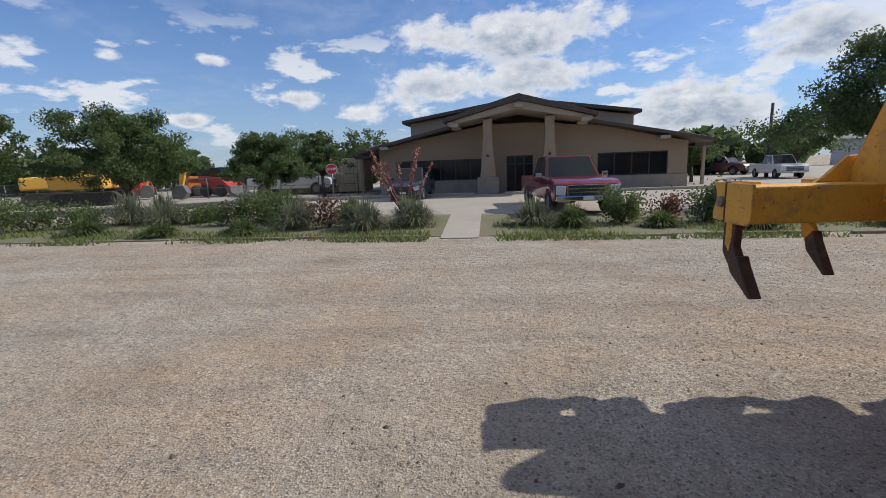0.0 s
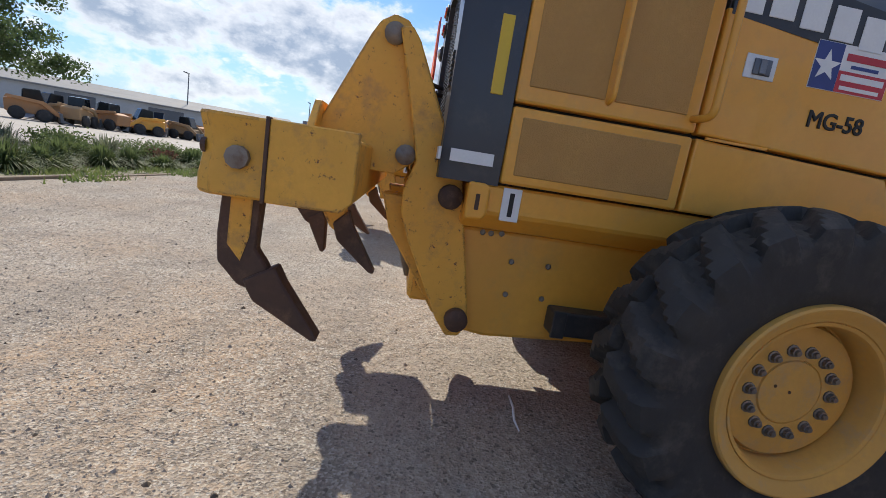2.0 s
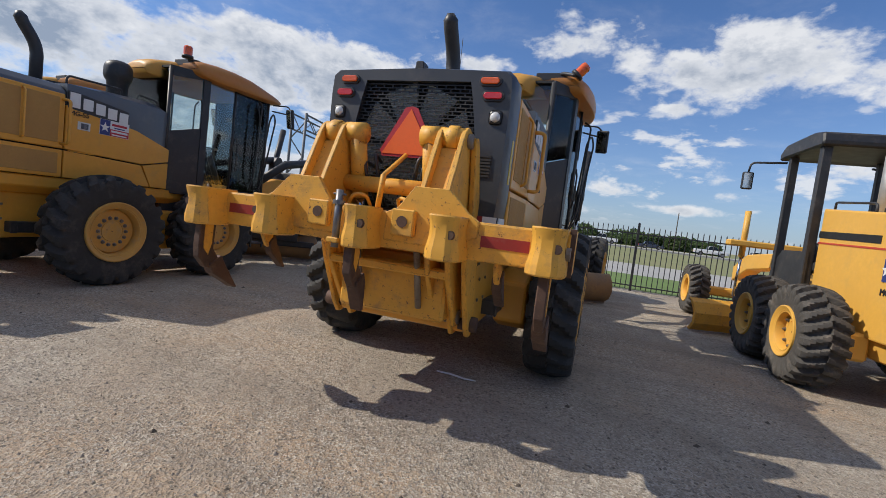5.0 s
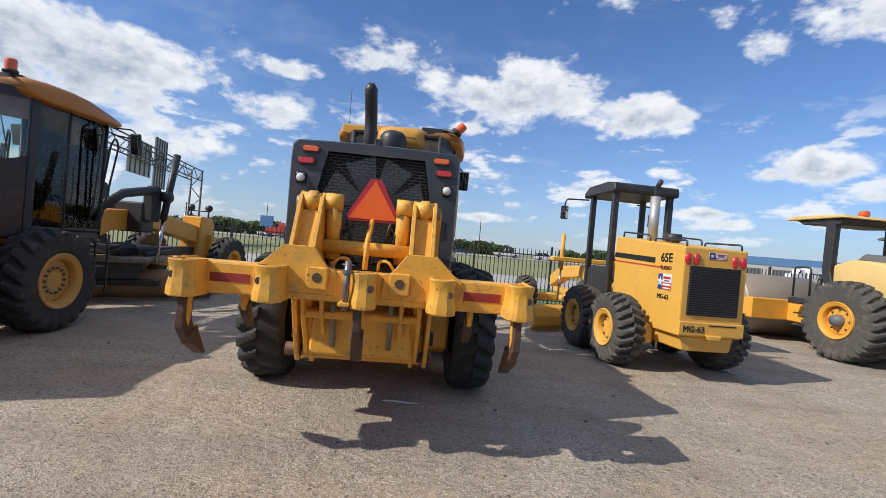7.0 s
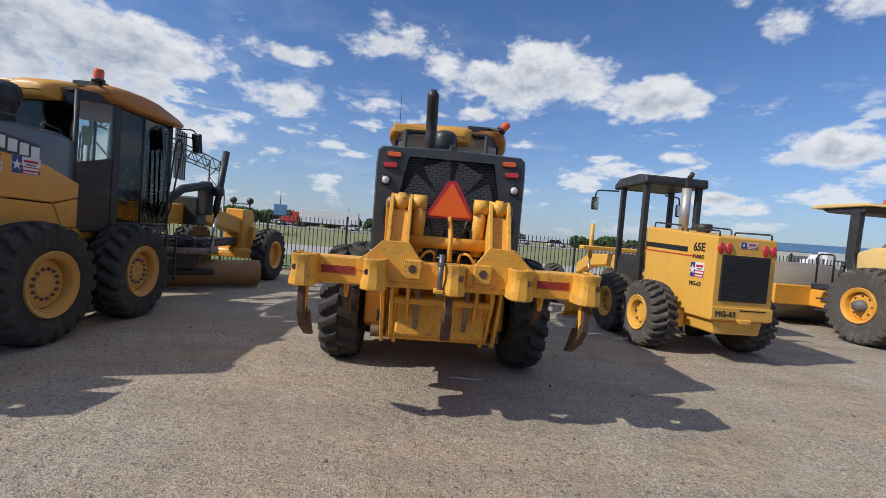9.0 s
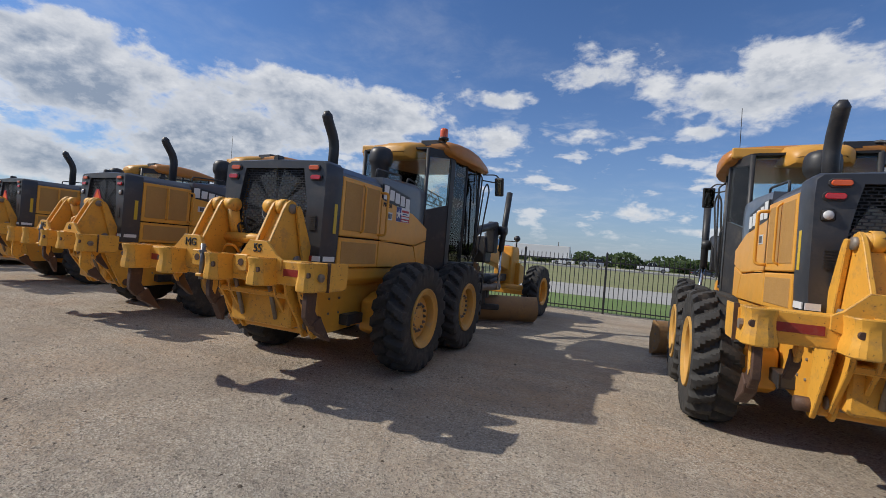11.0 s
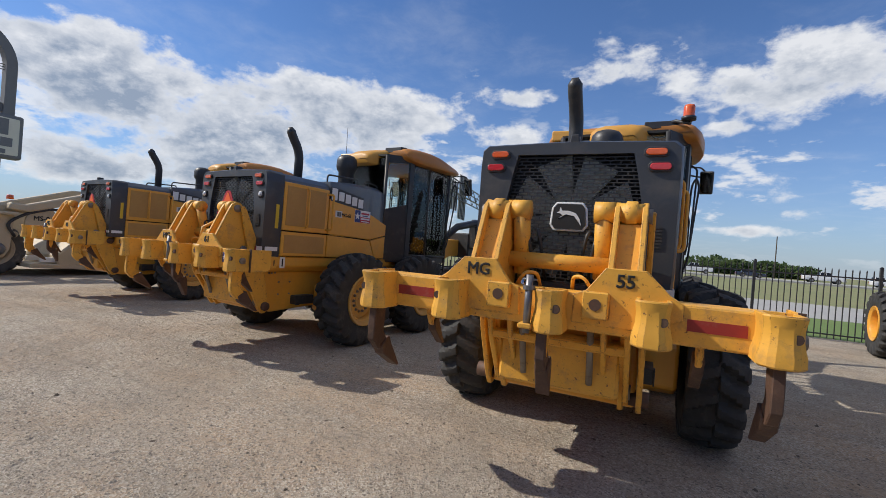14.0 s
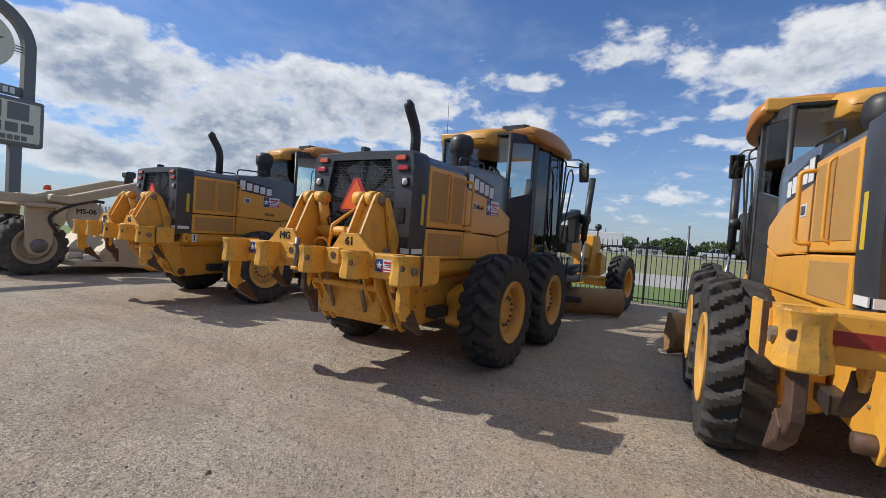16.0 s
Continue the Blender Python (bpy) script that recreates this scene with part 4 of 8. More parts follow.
    tube(bm, [(-0.86, 8.10, 0.62), (0.86, 8.10, 0.62)], 0.12, 10)
    box(bm, -0.75, 0.75, 7.96, 8.22, 0.5, 0.62, 0.02)
    part("front_axle", bm, "yellow", g, "yellow front axle")
    for sx in (-1, 1):
        wheel(g, sx * 1.16, 8.10, 0.64, 0.65, 0.36, 0.32, sx, 0, 20)
    bm = B_()
    box(bm, -0.45, 0.45, 5.85, 6.2, 1.28, 1.85, 0.03)
    for sx in (-1, 1):
        prism(bm, [(5.88, 1.5), (6.12, 1.5), (6.14, 2.06), (6.05, 2.18), (5.95, 2.18), (5.86, 2.06)], "x", min(sx * 0.42, sx * 0.62), max(sx * 0.42, sx * 0.62), 0.02)
        tube(bm, [(sx * 0.35, 4.6, 1.45), (sx * 0.55, 5.2, 1.95), (sx * 0.58, 5.95, 2.1)], 0.08, 8)
    part("lift_saddle", bm, "black", g, "black blade lift saddle")
    for sx in (-1, 1):
        bm = B_()
        tube(bm, [(sx * 0.72, 6.05, 1.55), (sx * 0.72, 6.32, 2.85)], [0.062, 0.066], 12)
        lathe(bm, [(0.0, -0.08), (0.1, -0.08), (0.1, 0.08), (0.0, 0.08)], (sx * 0.70, 6.14, 2.0), "x", 14)
        c = part("lift_cylinder", bm, "black", g, "black blade lift cylinder")
        bm = B_()
        tube(bm, [(sx * 0.72, 6.05, 1.56), (sx * 0.80, 5.85, 0.75)], 0.03, 10)
        part("rod", bm, "chrome", c, "chromed piston rod")
    bm = B_()
    lathe(bm, [(0.50, 0.0), (0.76, 0.0), (0.78, 0.06), (0.76, 0.12), (0.50, 0.12), (0.50, 0.0)], (0, 5.95, 0.72), "z", 40)
    part("circle", bm, "steel", g, "greasy steel blade circle")
    bm = B_()
    prism(bm, [(-0.35, 5.6), (0.35, 5.6), (0.12, 8.2), (-0.12, 8.2)], "z", 0.80, 0.98, 0.02)
    box(bm, -0.62, 0.62, 5.7, 5.85, 0.55, 0.82, 0.02)
    part("drawbar", bm, "black", g, "greasy black drawbar")
    for sx in (-1, 1):
        bm = B_()
        tube(bm, [(sx * 0.25, 7.4, 0.92), (sx * 0.62, 5.75, 0.88)], 0.05, 10)
        part("swing_cylinder", bm, "black", g, "black swing cylinder")
        for k in range(3):
            bm = B_()
            tube(bm, arc_pts([(sx * 0.20, 4.5 + 0.1 * k, 1.30), (sx * (0.40 + 0.05 * k), 5.0, 1.05 - 0.08 * k), (sx * (0.50 + 0.04 * k), 5.5, 1.10), (sx * 0.45, 5.9, 0.95 - 0.05 * k)], 0.2), 0.018, 6)
            part("hose", bm, "black", g, "black hydraulic hose")
    bm = B_()
    box(bm, -0.40, 0.40, 5.45, 6.45, 0.84, 1.02, 0.04, 2)
    part("circle_gearbox", bm, "black", g, "greasy black circle drive box")
    bm = B_()
    arc = [(6.42 - 0.32 * math.cos(a), 0.33 + 0.32 * math.sin(a)) for a in (radians(-62 + 118 * k / 10) for k in range(11))]
    prof = arc + [(y + 0.03 * (0.6 + 0.4 * abs(z - 0.33) / 0.3), z) for y, z in reversed(arc)]
    prism(bm, prof, "x", -1.83, 1.83)
    b = part("moldboard", bm, "blade", g, "curved worn yellow grader blade", angle=40)
    for sx in (-1, 1):
        bm = B_()
        prism(bm, [(6.33, 0.03), (6.16, 0.12), (6.09, 0.30), (6.13, 0.46), (6.24, 0.60), (6.30, 0.60), (6.36, 0.3)], "x", sx * 1.83 - 0.012, sx * 1.83 + 0.012)
        part("end_bit", bm, "blade", b, "worn end plate of the blade")
        for zz in (0.14, 0.26, 0.38, 0.50):
            bm = B_()
            lathe(bm, [(0.0, -0.02), (0.016, -0.018), (0.018, 0.02), (0.0, 0.02)], (sx * 1.83, 6.22, zz), "x", 8, False)
            part("plow_bolt", bm, "steel", b)
    bm = B_()
    box(bm, -1.83, 1.83, 6.27, 6.295, 0.012, 0.14)
    part("cutting_edge", bm, "steel", b, "worn steel cutting edge")
    bm = B_()
    box(bm, -0.9, 0.9, 6.0, 6.12, 0.30, 0.42, 0.02)
    box(bm, -0.55, 0.55, 5.9, 6.1, 0.42, 0.72, 0.02)
    part("blade_carrier", bm, "black", g, "black blade carrier")
    for o in set(g.children) - before:
        turn = BLADE if o.name.split(".")[0] in ("moldboard", "blade_carrier") else ART
        for q in (o, *o.children):
            q.data.transform(turn)
    # ripper
    R0, R1 = -0.335, -0.085
    bm = B_()
    box(bm, -1.185, 1.185, R0, R1, 1.075, 1.285, 0.012, 2)
    for sx in (-1, 1):
        prism(bm, [(sx * 0.15, 1.12), (sx * 0.16, 1.285), (sx * 0.22, 1.31), (sx * 0.315, 1.44), (sx * 0.52, 1.44), (sx * 0.64, 1.32), (sx * 0.70, 1.285), (sx * 0.70, 1.20), (sx * 0.5, 1.12)], "y", R0 - 0.012, R0 + 0.02, 0.004)
        box(bm, sx * 0.275 - 0.07, sx * 0.275 + 0.07, R0 - 0.05, R0 + 0.005, 1.155, 1.305, 0.008)
    beam = part("ripper_beam", bm, "ripper", g, "yellow box-section ripper beam")
    for sx in (-1, 1):
        bm = B_()
        prism(bm, [(R0 + 0.012, 1.062), (R1 - 0.02, 1.062), (R1 + 0.012, 1.095), (R1 + 0.016, 1.30), (R0 + 0.012, 1.30)], "x", sx * 1.190 - 0.008, sx * 1.190 + 0.008, 0.004)
        part("end_plate", bm, "ripper", beam, "yellow end plate with rusty edges")
        # narrow dark strip at the seam, for the shade in the end plate gap
        bm = B_()
        box(bm, sx * 1.186 - 0.016, sx * 1.186 + 0.016, R0 + 0.002, R0 + 0.013, 1.06, 1.305, 0.002)
        part("weld_gap", bm, "rusty", beam, "rusty weld gap")
        # no hole is cut: a dark disc colours in its shade
        bm = B_()
        lathe(bm, [(0.0, -0.004), (0.032, -0.004), (0.032, 0.02)], (sx * 0.275, R0 - 0.050, 1.235), "y", 14, False)
        part("pin_hole", bm, "rusty", beam, "dark pin hole")
    for x, half in ((-1.085, 0.080), (-0.56, 0.080), (0.045, 0.072), (0.56, 0.080), (1.085, 0.080)):
        bm = B_()
        pocket(bm, x, -0.535, R0 + 0.01, 1.085, 1.285, half)
        p = part("shank_pocket", bm, "ripper", g, "cast yellow shank pocket with chipped paint", angle=22)
        # dark sheet on the closed pocket floor, for the shade down the slot
        bm = B_()
        prism(bm, [(x - half * 0.55, -0.51), (x + half * 0.55, -0.51), (x + half * 0.55, -0.375), (x - half * 0.55, -0.375)], "z", 1.252, 1.258)
        part("slot", bm, "rusty", p, "dark open slot for the shank")
        # bolt hole shown by a dark disc, its shade given as colour
        bm = B_()
        lathe(bm, [(0.0, -0.004), (0.022, -0.004), (0.026, 0.012)], (x + (0.045 if x > 0 else -0.045), -0.522, 1.20), "y", 12, False)
        part("bolt_hole", bm, "rusty", p)
        if abs(x) > 1:
            bm = B_()
            sx = 1 if x > 0 else -1
            lathe(bm, [(0.0, -0.012), (0.034, -0.010), (0.034, 0.012), (0.0, 0.014)], (x + sx * (half + 0.012), -0.41, 1.18), "x", 10, False)
            part("pin", bm, "steel", p, "steel pin head")
    for x0, x1 in ((-0.98, -0.72), (0.72, 0.98)):
        bm = B_()
        box(bm, x0, x1, R0 - 0.004, R0 + 0.004, 1.155, 1.215)
        part("reflector", bm, "reflred", g, "chipped red reflective tape")
    for sx in (-1, 1):
        # tower: two plates with pin bosses between, a sloping web
        for xx in (0.335, 0.485):
            bm = B_()
            prism(bm, [(-0.32, 1.28), (-0.325, 1.36), (-0.15, 1.74), (-0.115, 1.80), (-0.06, 1.835), (0.0, 1.82), (0.04, 1.77), (0.10, 1.50), (0.13, 1.32), (0.10, 1.24), (0.02, 1.18), (-0.10, 1.18)], "x", sx * xx - 0.016, sx * xx + 0.016, 0.005)
            part("tower_plate", bm, "ripper", g, "yellow ripper tower plate")
        bm = B_()
        prism(bm, [(-0.295, 1.30), (-0.27, 1.30), (-0.075, 1.69), (-0.10, 1.70)], "x", sx * 0.41 - 0.062, sx * 0.41 + 0.062)
        lathe(bm, [(0.0, -0.07), (0.064, -0.07), (0.064, 0.07), (0.0, 0.07)], (sx * 0.41, -0.055, 1.765), "x", 18)
        lathe(bm, [(0.07, -0.034), (0.078, -0.028), (0.078, 0.028), (0.07, 0.034)], (sx * 0.41, -0.055, 1.765), "x", 18)
        part("tower_web", bm, "ripper", g, "yellow tower web and pin boss")
        bm = B_()
        lathe(bm, [(0.0, -0.02), (0.045, -0.02), (0.045, 0.02), (0.0, 0.02)], (sx * 0.505, 0.06, 1.27), "x", 14)
        part("tower_pin", bm, "steel", g, "steel pivot pin")
        bm = B_()
        for pts in ([(sx * 0.20, 0.20, 1.62), (sx * 0.16, 0.02, 1.66), (sx * 0.13, 0.05, 1.50), (sx * 0.12, 0.16, 1.32)], [(sx * 0.24, 0.20, 1.58), (sx * 0.21, -0.02, 1.60), (sx * 0.19, 0.02, 1.46), (sx * 0.16, 0.16, 1.30)]):
            tube(bm, arc_pts(pts, 0.06), 0.012, 6)
        part("hydraulic_hose", bm, "black", g, "pair of black hydraulic hoses")
        bm = B_()
        lathe(bm, [(0.0, -0.02), (0.045, -0.02), (0.045, 0.02), (0.0, 0.02)], (sx * 0.505, -0.05, 1.755), "x", 14)
        part("tower_pin", bm, "steel", g, "steel pivot pin")
        # long link plate down to the frame
        for xx in (0.41, 0.525):
            bm = B_()
            prism(bm, [(-0.03, 1.78), (0.02, 1.79), (0.06, 1.74), (0.24, 1.36), (0.325, 1.20), (0.345, 1.10), (0.44, 0.64), (0.455, 0.54), (0.42, 0.475), (0.36, 0.47), (0.30, 0.55), (0.12, 0.90), (0.075, 1.02), (0.07, 1.12), (0.11, 1.25), (0.06, 1.45)], "x", sx * xx - 0.018, sx * xx + 0.018, 0.006)
            part("link_plate", bm, "ripper", g, "long yellow ripper link plate")
        for yy, zz in ((0.28, 1.12), (0.395, 0.56)):
            bm = B_()
            lathe(bm, [(0.0, -0.09), (0.055, -0.085), (0.055, 0.035), (0.05, 0.04), (0.0, 0.04)], (sx * 0.545, yy, zz), "x", 14)
            part("link_pin", bm, "rusty", g, "dark pivot pin")
        bm = B_()
        tube(bm, [(sx * 0.258, -0.05, 1.77), (sx * 0.258, 0.06, 1.36)], 0.056, 14)
        lathe(bm, [(0.0, -0.058), (0.066, -0.058), (0.066, 0.058), (0.0, 0.058)], (sx * 0.258, -0.05, 1.77), "x", 16)
        c = part("ripper_cylinder", bm, "ripper", g, "yellow ripper lift cylinder")
        bm = B_()
        tube(bm, [(sx * 0.258, 0.06, 1.37), (sx * 0.258, 0.16, 1.02)], 0.03, 10)
        part("rod", bm, "chrome", c, "chromed piston rod")
        bm = B_()
        tube(bm, arc_pts([(sx * 0.10, -0.05, 1.28), (sx * 0.11, -0.12, 1.37), (sx * 0.18, -0.16, 1.37), (sx * 0.23, -0.14, 1.29)], 0.04), 0.012, 6)
        part("hose_guard", bm, "ripper", g, "bent yellow rod")
        # hanging plates below
        for xx in (0.30, 0.44):
            bm = B_()
            prism(bm, [(-0.02, 1.09), (0.15, 1.09), (0.30, 0.9), (0.41, 0.62), (0.37, 0.545), (0.29, 0.545), (0.20, 0.68), (0.03, 0.92)], "x", sx * xx - 0.018, sx * xx + 0.018, 0.006)
            part("hanger_plate", bm, "ripper", g, "yellow hanger plate with chipped edges")
        bm = B_()
        lathe(bm, [(0.0, -0.10), (0.05, -0.10), (0.05, 0.10), (0.0, 0.10)], (sx * 0.37, 0.33, 0.61), "x", 14)
        part("hanger_pin", bm, "steel", g, "steel hanger pin")
        bm = B_()
        tube(bm, [(sx * 0.22, 0.02, 1.05), (sx * 0.22, 0.16, 0.66)], 0.022, 10)
        part("stay_rod", bm, "steel", g, "worn steel rod")
        shank(g, sx * 0.80, -0.185, 1.14, 0.915, 0.19, "ripper", 0.035, 0.07)
    bm = B_()
    tube(bm, [(-0.42, -0.02, 1.445), (0.42, -0.02, 1.445)], 0.052, 14)
    part("cross_tube", bm, "ripper", g, "yellow cross tube")
    bm = B_()
    box(bm, -0.44, 0.44, 0.04, 0.13, 0.89, 0.95, 0.012)
    box(bm, -0.40, 0.40, 0.16, 0.37, 0.58, 0.94, 0.02)
    part("lower_frame", bm, "ripper", g, "yellow lower cross frame")
    shank(g, 0.02, -0.435, 1.20, 0.80, 0.12, "rusty", 0.055, 0.095)
    # lock pin beside the middle pocket
    bm = B_()
    tube(bm, [(-0.062, -0.50, 1.05), (-0.062, -0.50, 1.37)], 0.021, 12)
    lathe(bm, [(0.0, -0.012), (0.034, -0.012), (0.034, 0.012), (0.0, 0.012)], (-0.062, -0.50, 1.30), "z", 14, False)
    tube(bm, [(-0.10, -0.50, 1.345), (-0.02, -0.50, 1.345)], 0.006, 6)
    part("lock_pin", bm, "bolt", g, "grey steel lock pin")
    bm = B_()
    prism(bm, [(-0.105, -0.53), (-0.03, -0.53), (-0.03, -0.33), (-0.105, -0.40)], "z", 1.075, 1.105, 0.006)
    part("pin_bracket", bm, "ripper", g, "yellow bracket under the lock pin")
    for sx in (-1, 1):
        bm = B_()
        box(bm, sx * 0.657 - 0.004, sx * 0.657 + 0.004, 0.49, 0.57, 1.06, 1.20, 0.001)
        lb = part("lifting_label", bm, "white", g, "small white label with a black mark")
        bm = B_()
        box(bm, sx * 0.660 - 0.003, sx * 0.660 + 0.003, 0.52, 0.54, 1.08, 1.18)
        part("label_mark", bm, "stencil", lb)
        bm = B_()
        prism(bm, [(0.335, 1.05), (0.41, 1.05), (0.43, 1.08), (0.43, 1.19), (0.41, 1.205), (0.335, 1.205)], "x", sx * 0.672 - 0.016, sx * 0.672 + 0.016, 0.012, 2)
        eye = part("tie_eye", bm, "yellow", g, "yellow tie-down eye")
        # the eye is solid: a dark block colours in the shade of its slot
        bm = B_()
        box(bm, sx * 0.672 - 0.018, sx * 0.672 + 0.018, 0.365, 0.395, 1.085, 1.165, 0.008)
        part("eye_slot", bm, "rusty", eye, "dark slot")
    return g


M["yellowrefl"] = material("yellow_reflector", (0.70, 0.48, 0.03), 0.4)
M["fan"] = material("fan_plastic", (0.42, 0.43, 0.39), 0.5)


def sticker(parent, m, w, h, name="sticker"):
    """A printed vinyl label: blue field with a white star, white and red fields with unreadable lines. Lies in xz, faces -y."""
    def flat(x0, x1, z0, z1, y, mat, nm):
        bm = B_()
        box(bm, x0, x1, y, 0.001, z0, z1)
        return move(bm, m), mat, nm
    base, *rest = [flat(-w / 2, w / 2, -h / 2, h / 2, -0.002, "white", name), flat(-w / 2 + 0.002, -w * 0.16, -h / 2 + 0.002, h / 2 - 0.002, -0.0032, "blue", "field"), flat(-w * 0.155, w / 2 - 0.002, -h / 2 + 0.002, -h * 0.04, -0.0032, "vinylred", "field")]
    root = part(base[2], base[0], base[1], parent, "white, blue and red printed vinyl label")
    for bm, mat, nm in rest:
        part(nm, bm, mat, root)
    bm = B_()
    pts = [((0.36 if i % 2 else 0.9) * h * 0.38 * math.sin(i * math.pi / 5) - w * 0.33, (0.36 if i % 2 else 0.9) * h * 0.38 * math.cos(i * math.pi / 5)) for i in range(10)]
    prism(bm, pts, "y", -0.0045, -0.003)
    part("star", move(bm, m), "white", root)
    bm = B_()
    box(bm, -w * 0.10, w * 0.42, -0.0042, -0.002, h * 0.18, h * 0.33)
    part("printed_line", move(bm, m), "vinylred", root)
    bm = B_()
    box(bm, -w * 0.02, w * 0.34, -0.0042, -0.002, h * 0.03, h * 0.10)
    part("printed_line", move(bm, m), "blue", root)
    bm = B_()
    box(bm, -w * 0.12, w * 0.45, -0.0045, -0.003, -h * 0.24, -h * 0.11)
    box(bm, -w * 0.10, w * 0.42, -0.0045, -0.003, -h * 0.43, -h * 0.35)
    part("printed_line", move(bm, m), "white", root)
    return root


def slow_triangle(g, x, y, z):
    bm = B_()
    pts = [(0.0, 0.20), (0.045, 0.19), (0.205, -0.10), (0.185, -0.14), (-0.185, -0.14), (-0.205, -0.10), (-0.045, 0.19)]
    prism(bm, [(x + a, z + b) for a, b in pts], "y", y, y + 0.006)
    t = part("slow_vehicle_triangle", bm, "vinylred", g, "red-edged fluorescent orange warning triangle")
    bm = B_()
    prism(bm, [(x, z + 0.182), (x + 0.188, z - 0.122), (x - 0.188, z - 0.122)], "y", y - 0.004, y)
    part("triangle_face", bm, "orange", t, "fluorescent orange face")
    bm = B_()
    tube(bm, [(x, y - 0.01, z - 0.13), (x, y - 0.30, z - 0.30), (x, y - 0.33, z - 0.50)], 0.020, 4)
    part("post", bm, "ripper", t, "yellow bracket rod")


def beacon(g, x, y, z, lean=0.0):
    bm = B_()
    lathe(bm, [(0.0, 0.0), (0.075, 0.0), (0.075, 0.035), (0.05, 0.04), (0.0, 0.04)], (0, 0, 0), "z", 16)
    base = part("beacon", move(bm, Matrix.Translation((x, y, z)) @ Matrix.Rotation(lean, 4, "Y")), "black", g, "warning beacon on a black base")
    bm = B_()
    lathe(bm, [(0.058, 0.03), (0.060, 0.14), (0.05, 0.165), (0.0, 0.17)], (0, 0, 0), "z", 16)
    part("beacon_lens", move(bm, Matrix.Translation((x, y, z)) @ Matrix.Rotation(lean, 4, "Y")), "amber", base, "orange beacon lens")


GRADERS = [  # name, x, y, turn, fleet number
    ("a", 0.0, 0.0, 0.0, "58"), ("b", -5.304, -0.442, 0.0033, "55"), ("c", -9.749, 0.449, -0.088, "61"), ("d", -14.649, 1.336, -0.099, "65")]


def work_lights(g):
    for sx in (-1, 1):
        bm = B_()
        box(bm, sx * 0.58 - 0.044, sx * 0.58 + 0.044, 0.185, 0.215, 1.918, 2.008, 0.02, 2)
        h = part("work_light", bm, "black", g, "lamp in a black bezel")
        bm = B_()
        lathe(bm, [(0.0, -0.012), (0.022, -0.010), (0.033, 0.0), (0.034, 0.012)], (sx * 0.58, 0.185, 1.963), "y", 16)
        part("lens", bm, "lens", h, "clear lens")


def aerial(g):
    bm = B_()
    tube(bm, [(-0.66, 2.93, 3.02), (-0.67, 2.93, 3.62)], 0.004, 6)
    lathe(bm, [(0.0, 0.0), (0.022, 0.0), (0.018, 0.05), (0.0, 0.06)], (-0.66, 2.93, 3.00), "z", 8)
    part("aerial", bm, "black", g, "thin black whip aerial")


# ---- ground ----
def ground_material():
    m = bpy.data.materials.new("gravel_ground")
    m.use_nodes = True
    t = m.node_tree
    p = t.nodes["Principled BSDF"]
    p.inputs["Roughness"].default_value = 0.95
    p.inputs["Specular IOR Level"].default_value = 0.15
    c = t.nodes.new("ShaderNodeTexCoord")
    def noisy(sc, d, ro, lo, hi):
        n = t.nodes.new("ShaderNodeTexNoise")
        n.inputs["Scale"].default_value, n.inputs["Detail"].default_value, n.inputs["Roughness"].default_value = sc, d, ro
        t.links.new(c.outputs["Object"], n.inputs["Vector"])
        r = t.nodes.new("ShaderNodeMapRange")
        r.inputs["From Min"].default_value, r.inputs["From Max"].default_value = lo, hi
        t.links.new(n.outputs["Fac"], r.inputs["Value"])
        return r.outputs[0]
    def mix(f, a, b):
        x = t.nodes.new("ShaderNodeMix")
        x.data_type = "RGBA"
        for i, v in ((0, f), (6, a), (7, b)):
            if isinstance(v, tuple):
                x.inputs[i].default_value = (*v, 1)
            else:
                t.links.new(v, x.inputs[i])
        return x.outputs[2]
    col = mix(noisy(0.33, 5, 0.6, 0.40, 0.62), (0.430, 0.372, 0.300), (0.450, 0.325, 0.215))
    col = mix(noisy(1.6, 8, 0.65, 0.48, 0.68), col, (0.345, 0.285, 0.220))
    # wheel tracks along the lane and oil stains
    tr = t.nodes.new("ShaderNodeMapping")
    tr.inputs["Scale"].default_value, tr.inputs["Rotation"].default_value = (0.10, 1.5, 1.0), (0, 0, 0.10)
    t.links.new(c.outputs["Object"], tr.inputs[0])
    tn = t.nodes.new("ShaderNodeTexNoise")
    tn.inputs["Scale"].default_value, tn.inputs["Detail"].default_value, tn.inputs["Roughness"].default_value = 1.3, 7.0, 0.6
    t.links.new(tr.outputs[0], tn.inputs["Vector"])
    tm = t.nodes.new("ShaderNodeMapRange")
    tm.inputs["From Min"].default_value, tm.inputs["From Max"].default_value, tm.inputs["To Max"].default_value = 0.46, 0.62, 0.55
    t.links.new(tn.outputs["Fac"], tm.inputs["Value"])
    col = mix(tm.outputs[0], col, (0.248, 0.212, 0.170))
    st = t.nodes.new("ShaderNodeMath")
    st.operation = "MULTIPLY"
    st.inputs[1].default_value = 0.6
    t.links.new(noisy(0.75, 9, 0.7, 0.60, 0.70), st.inputs[0])
    col = mix(st.outputs[0], col, (0.177, 0.154, 0.126))
    grit = t.nodes.new("ShaderNodeMapRange")
    grit.inputs["To Min"].default_value, grit.inputs["To Max"].default_value = 0.0, 0.75
    t.links.new(noisy(24.0, 5, 0.75, 0.42, 0.66), grit.inputs["Value"])
    col = mix(grit.outputs[0], col, (0.260, 0.222, 0.183))
    pale = t.nodes.new("ShaderNodeMapRange")
    pale.inputs["To Min"].default_value, pale.inputs["To Max"].default_value = 0.0, 0.38
    t.links.new(noisy(17.0, 6, 0.8, 0.52, 0.70), pale.inputs["Value"])
    col = mix(pale.outputs[0], col, (0.600, 0.535, 0.440))
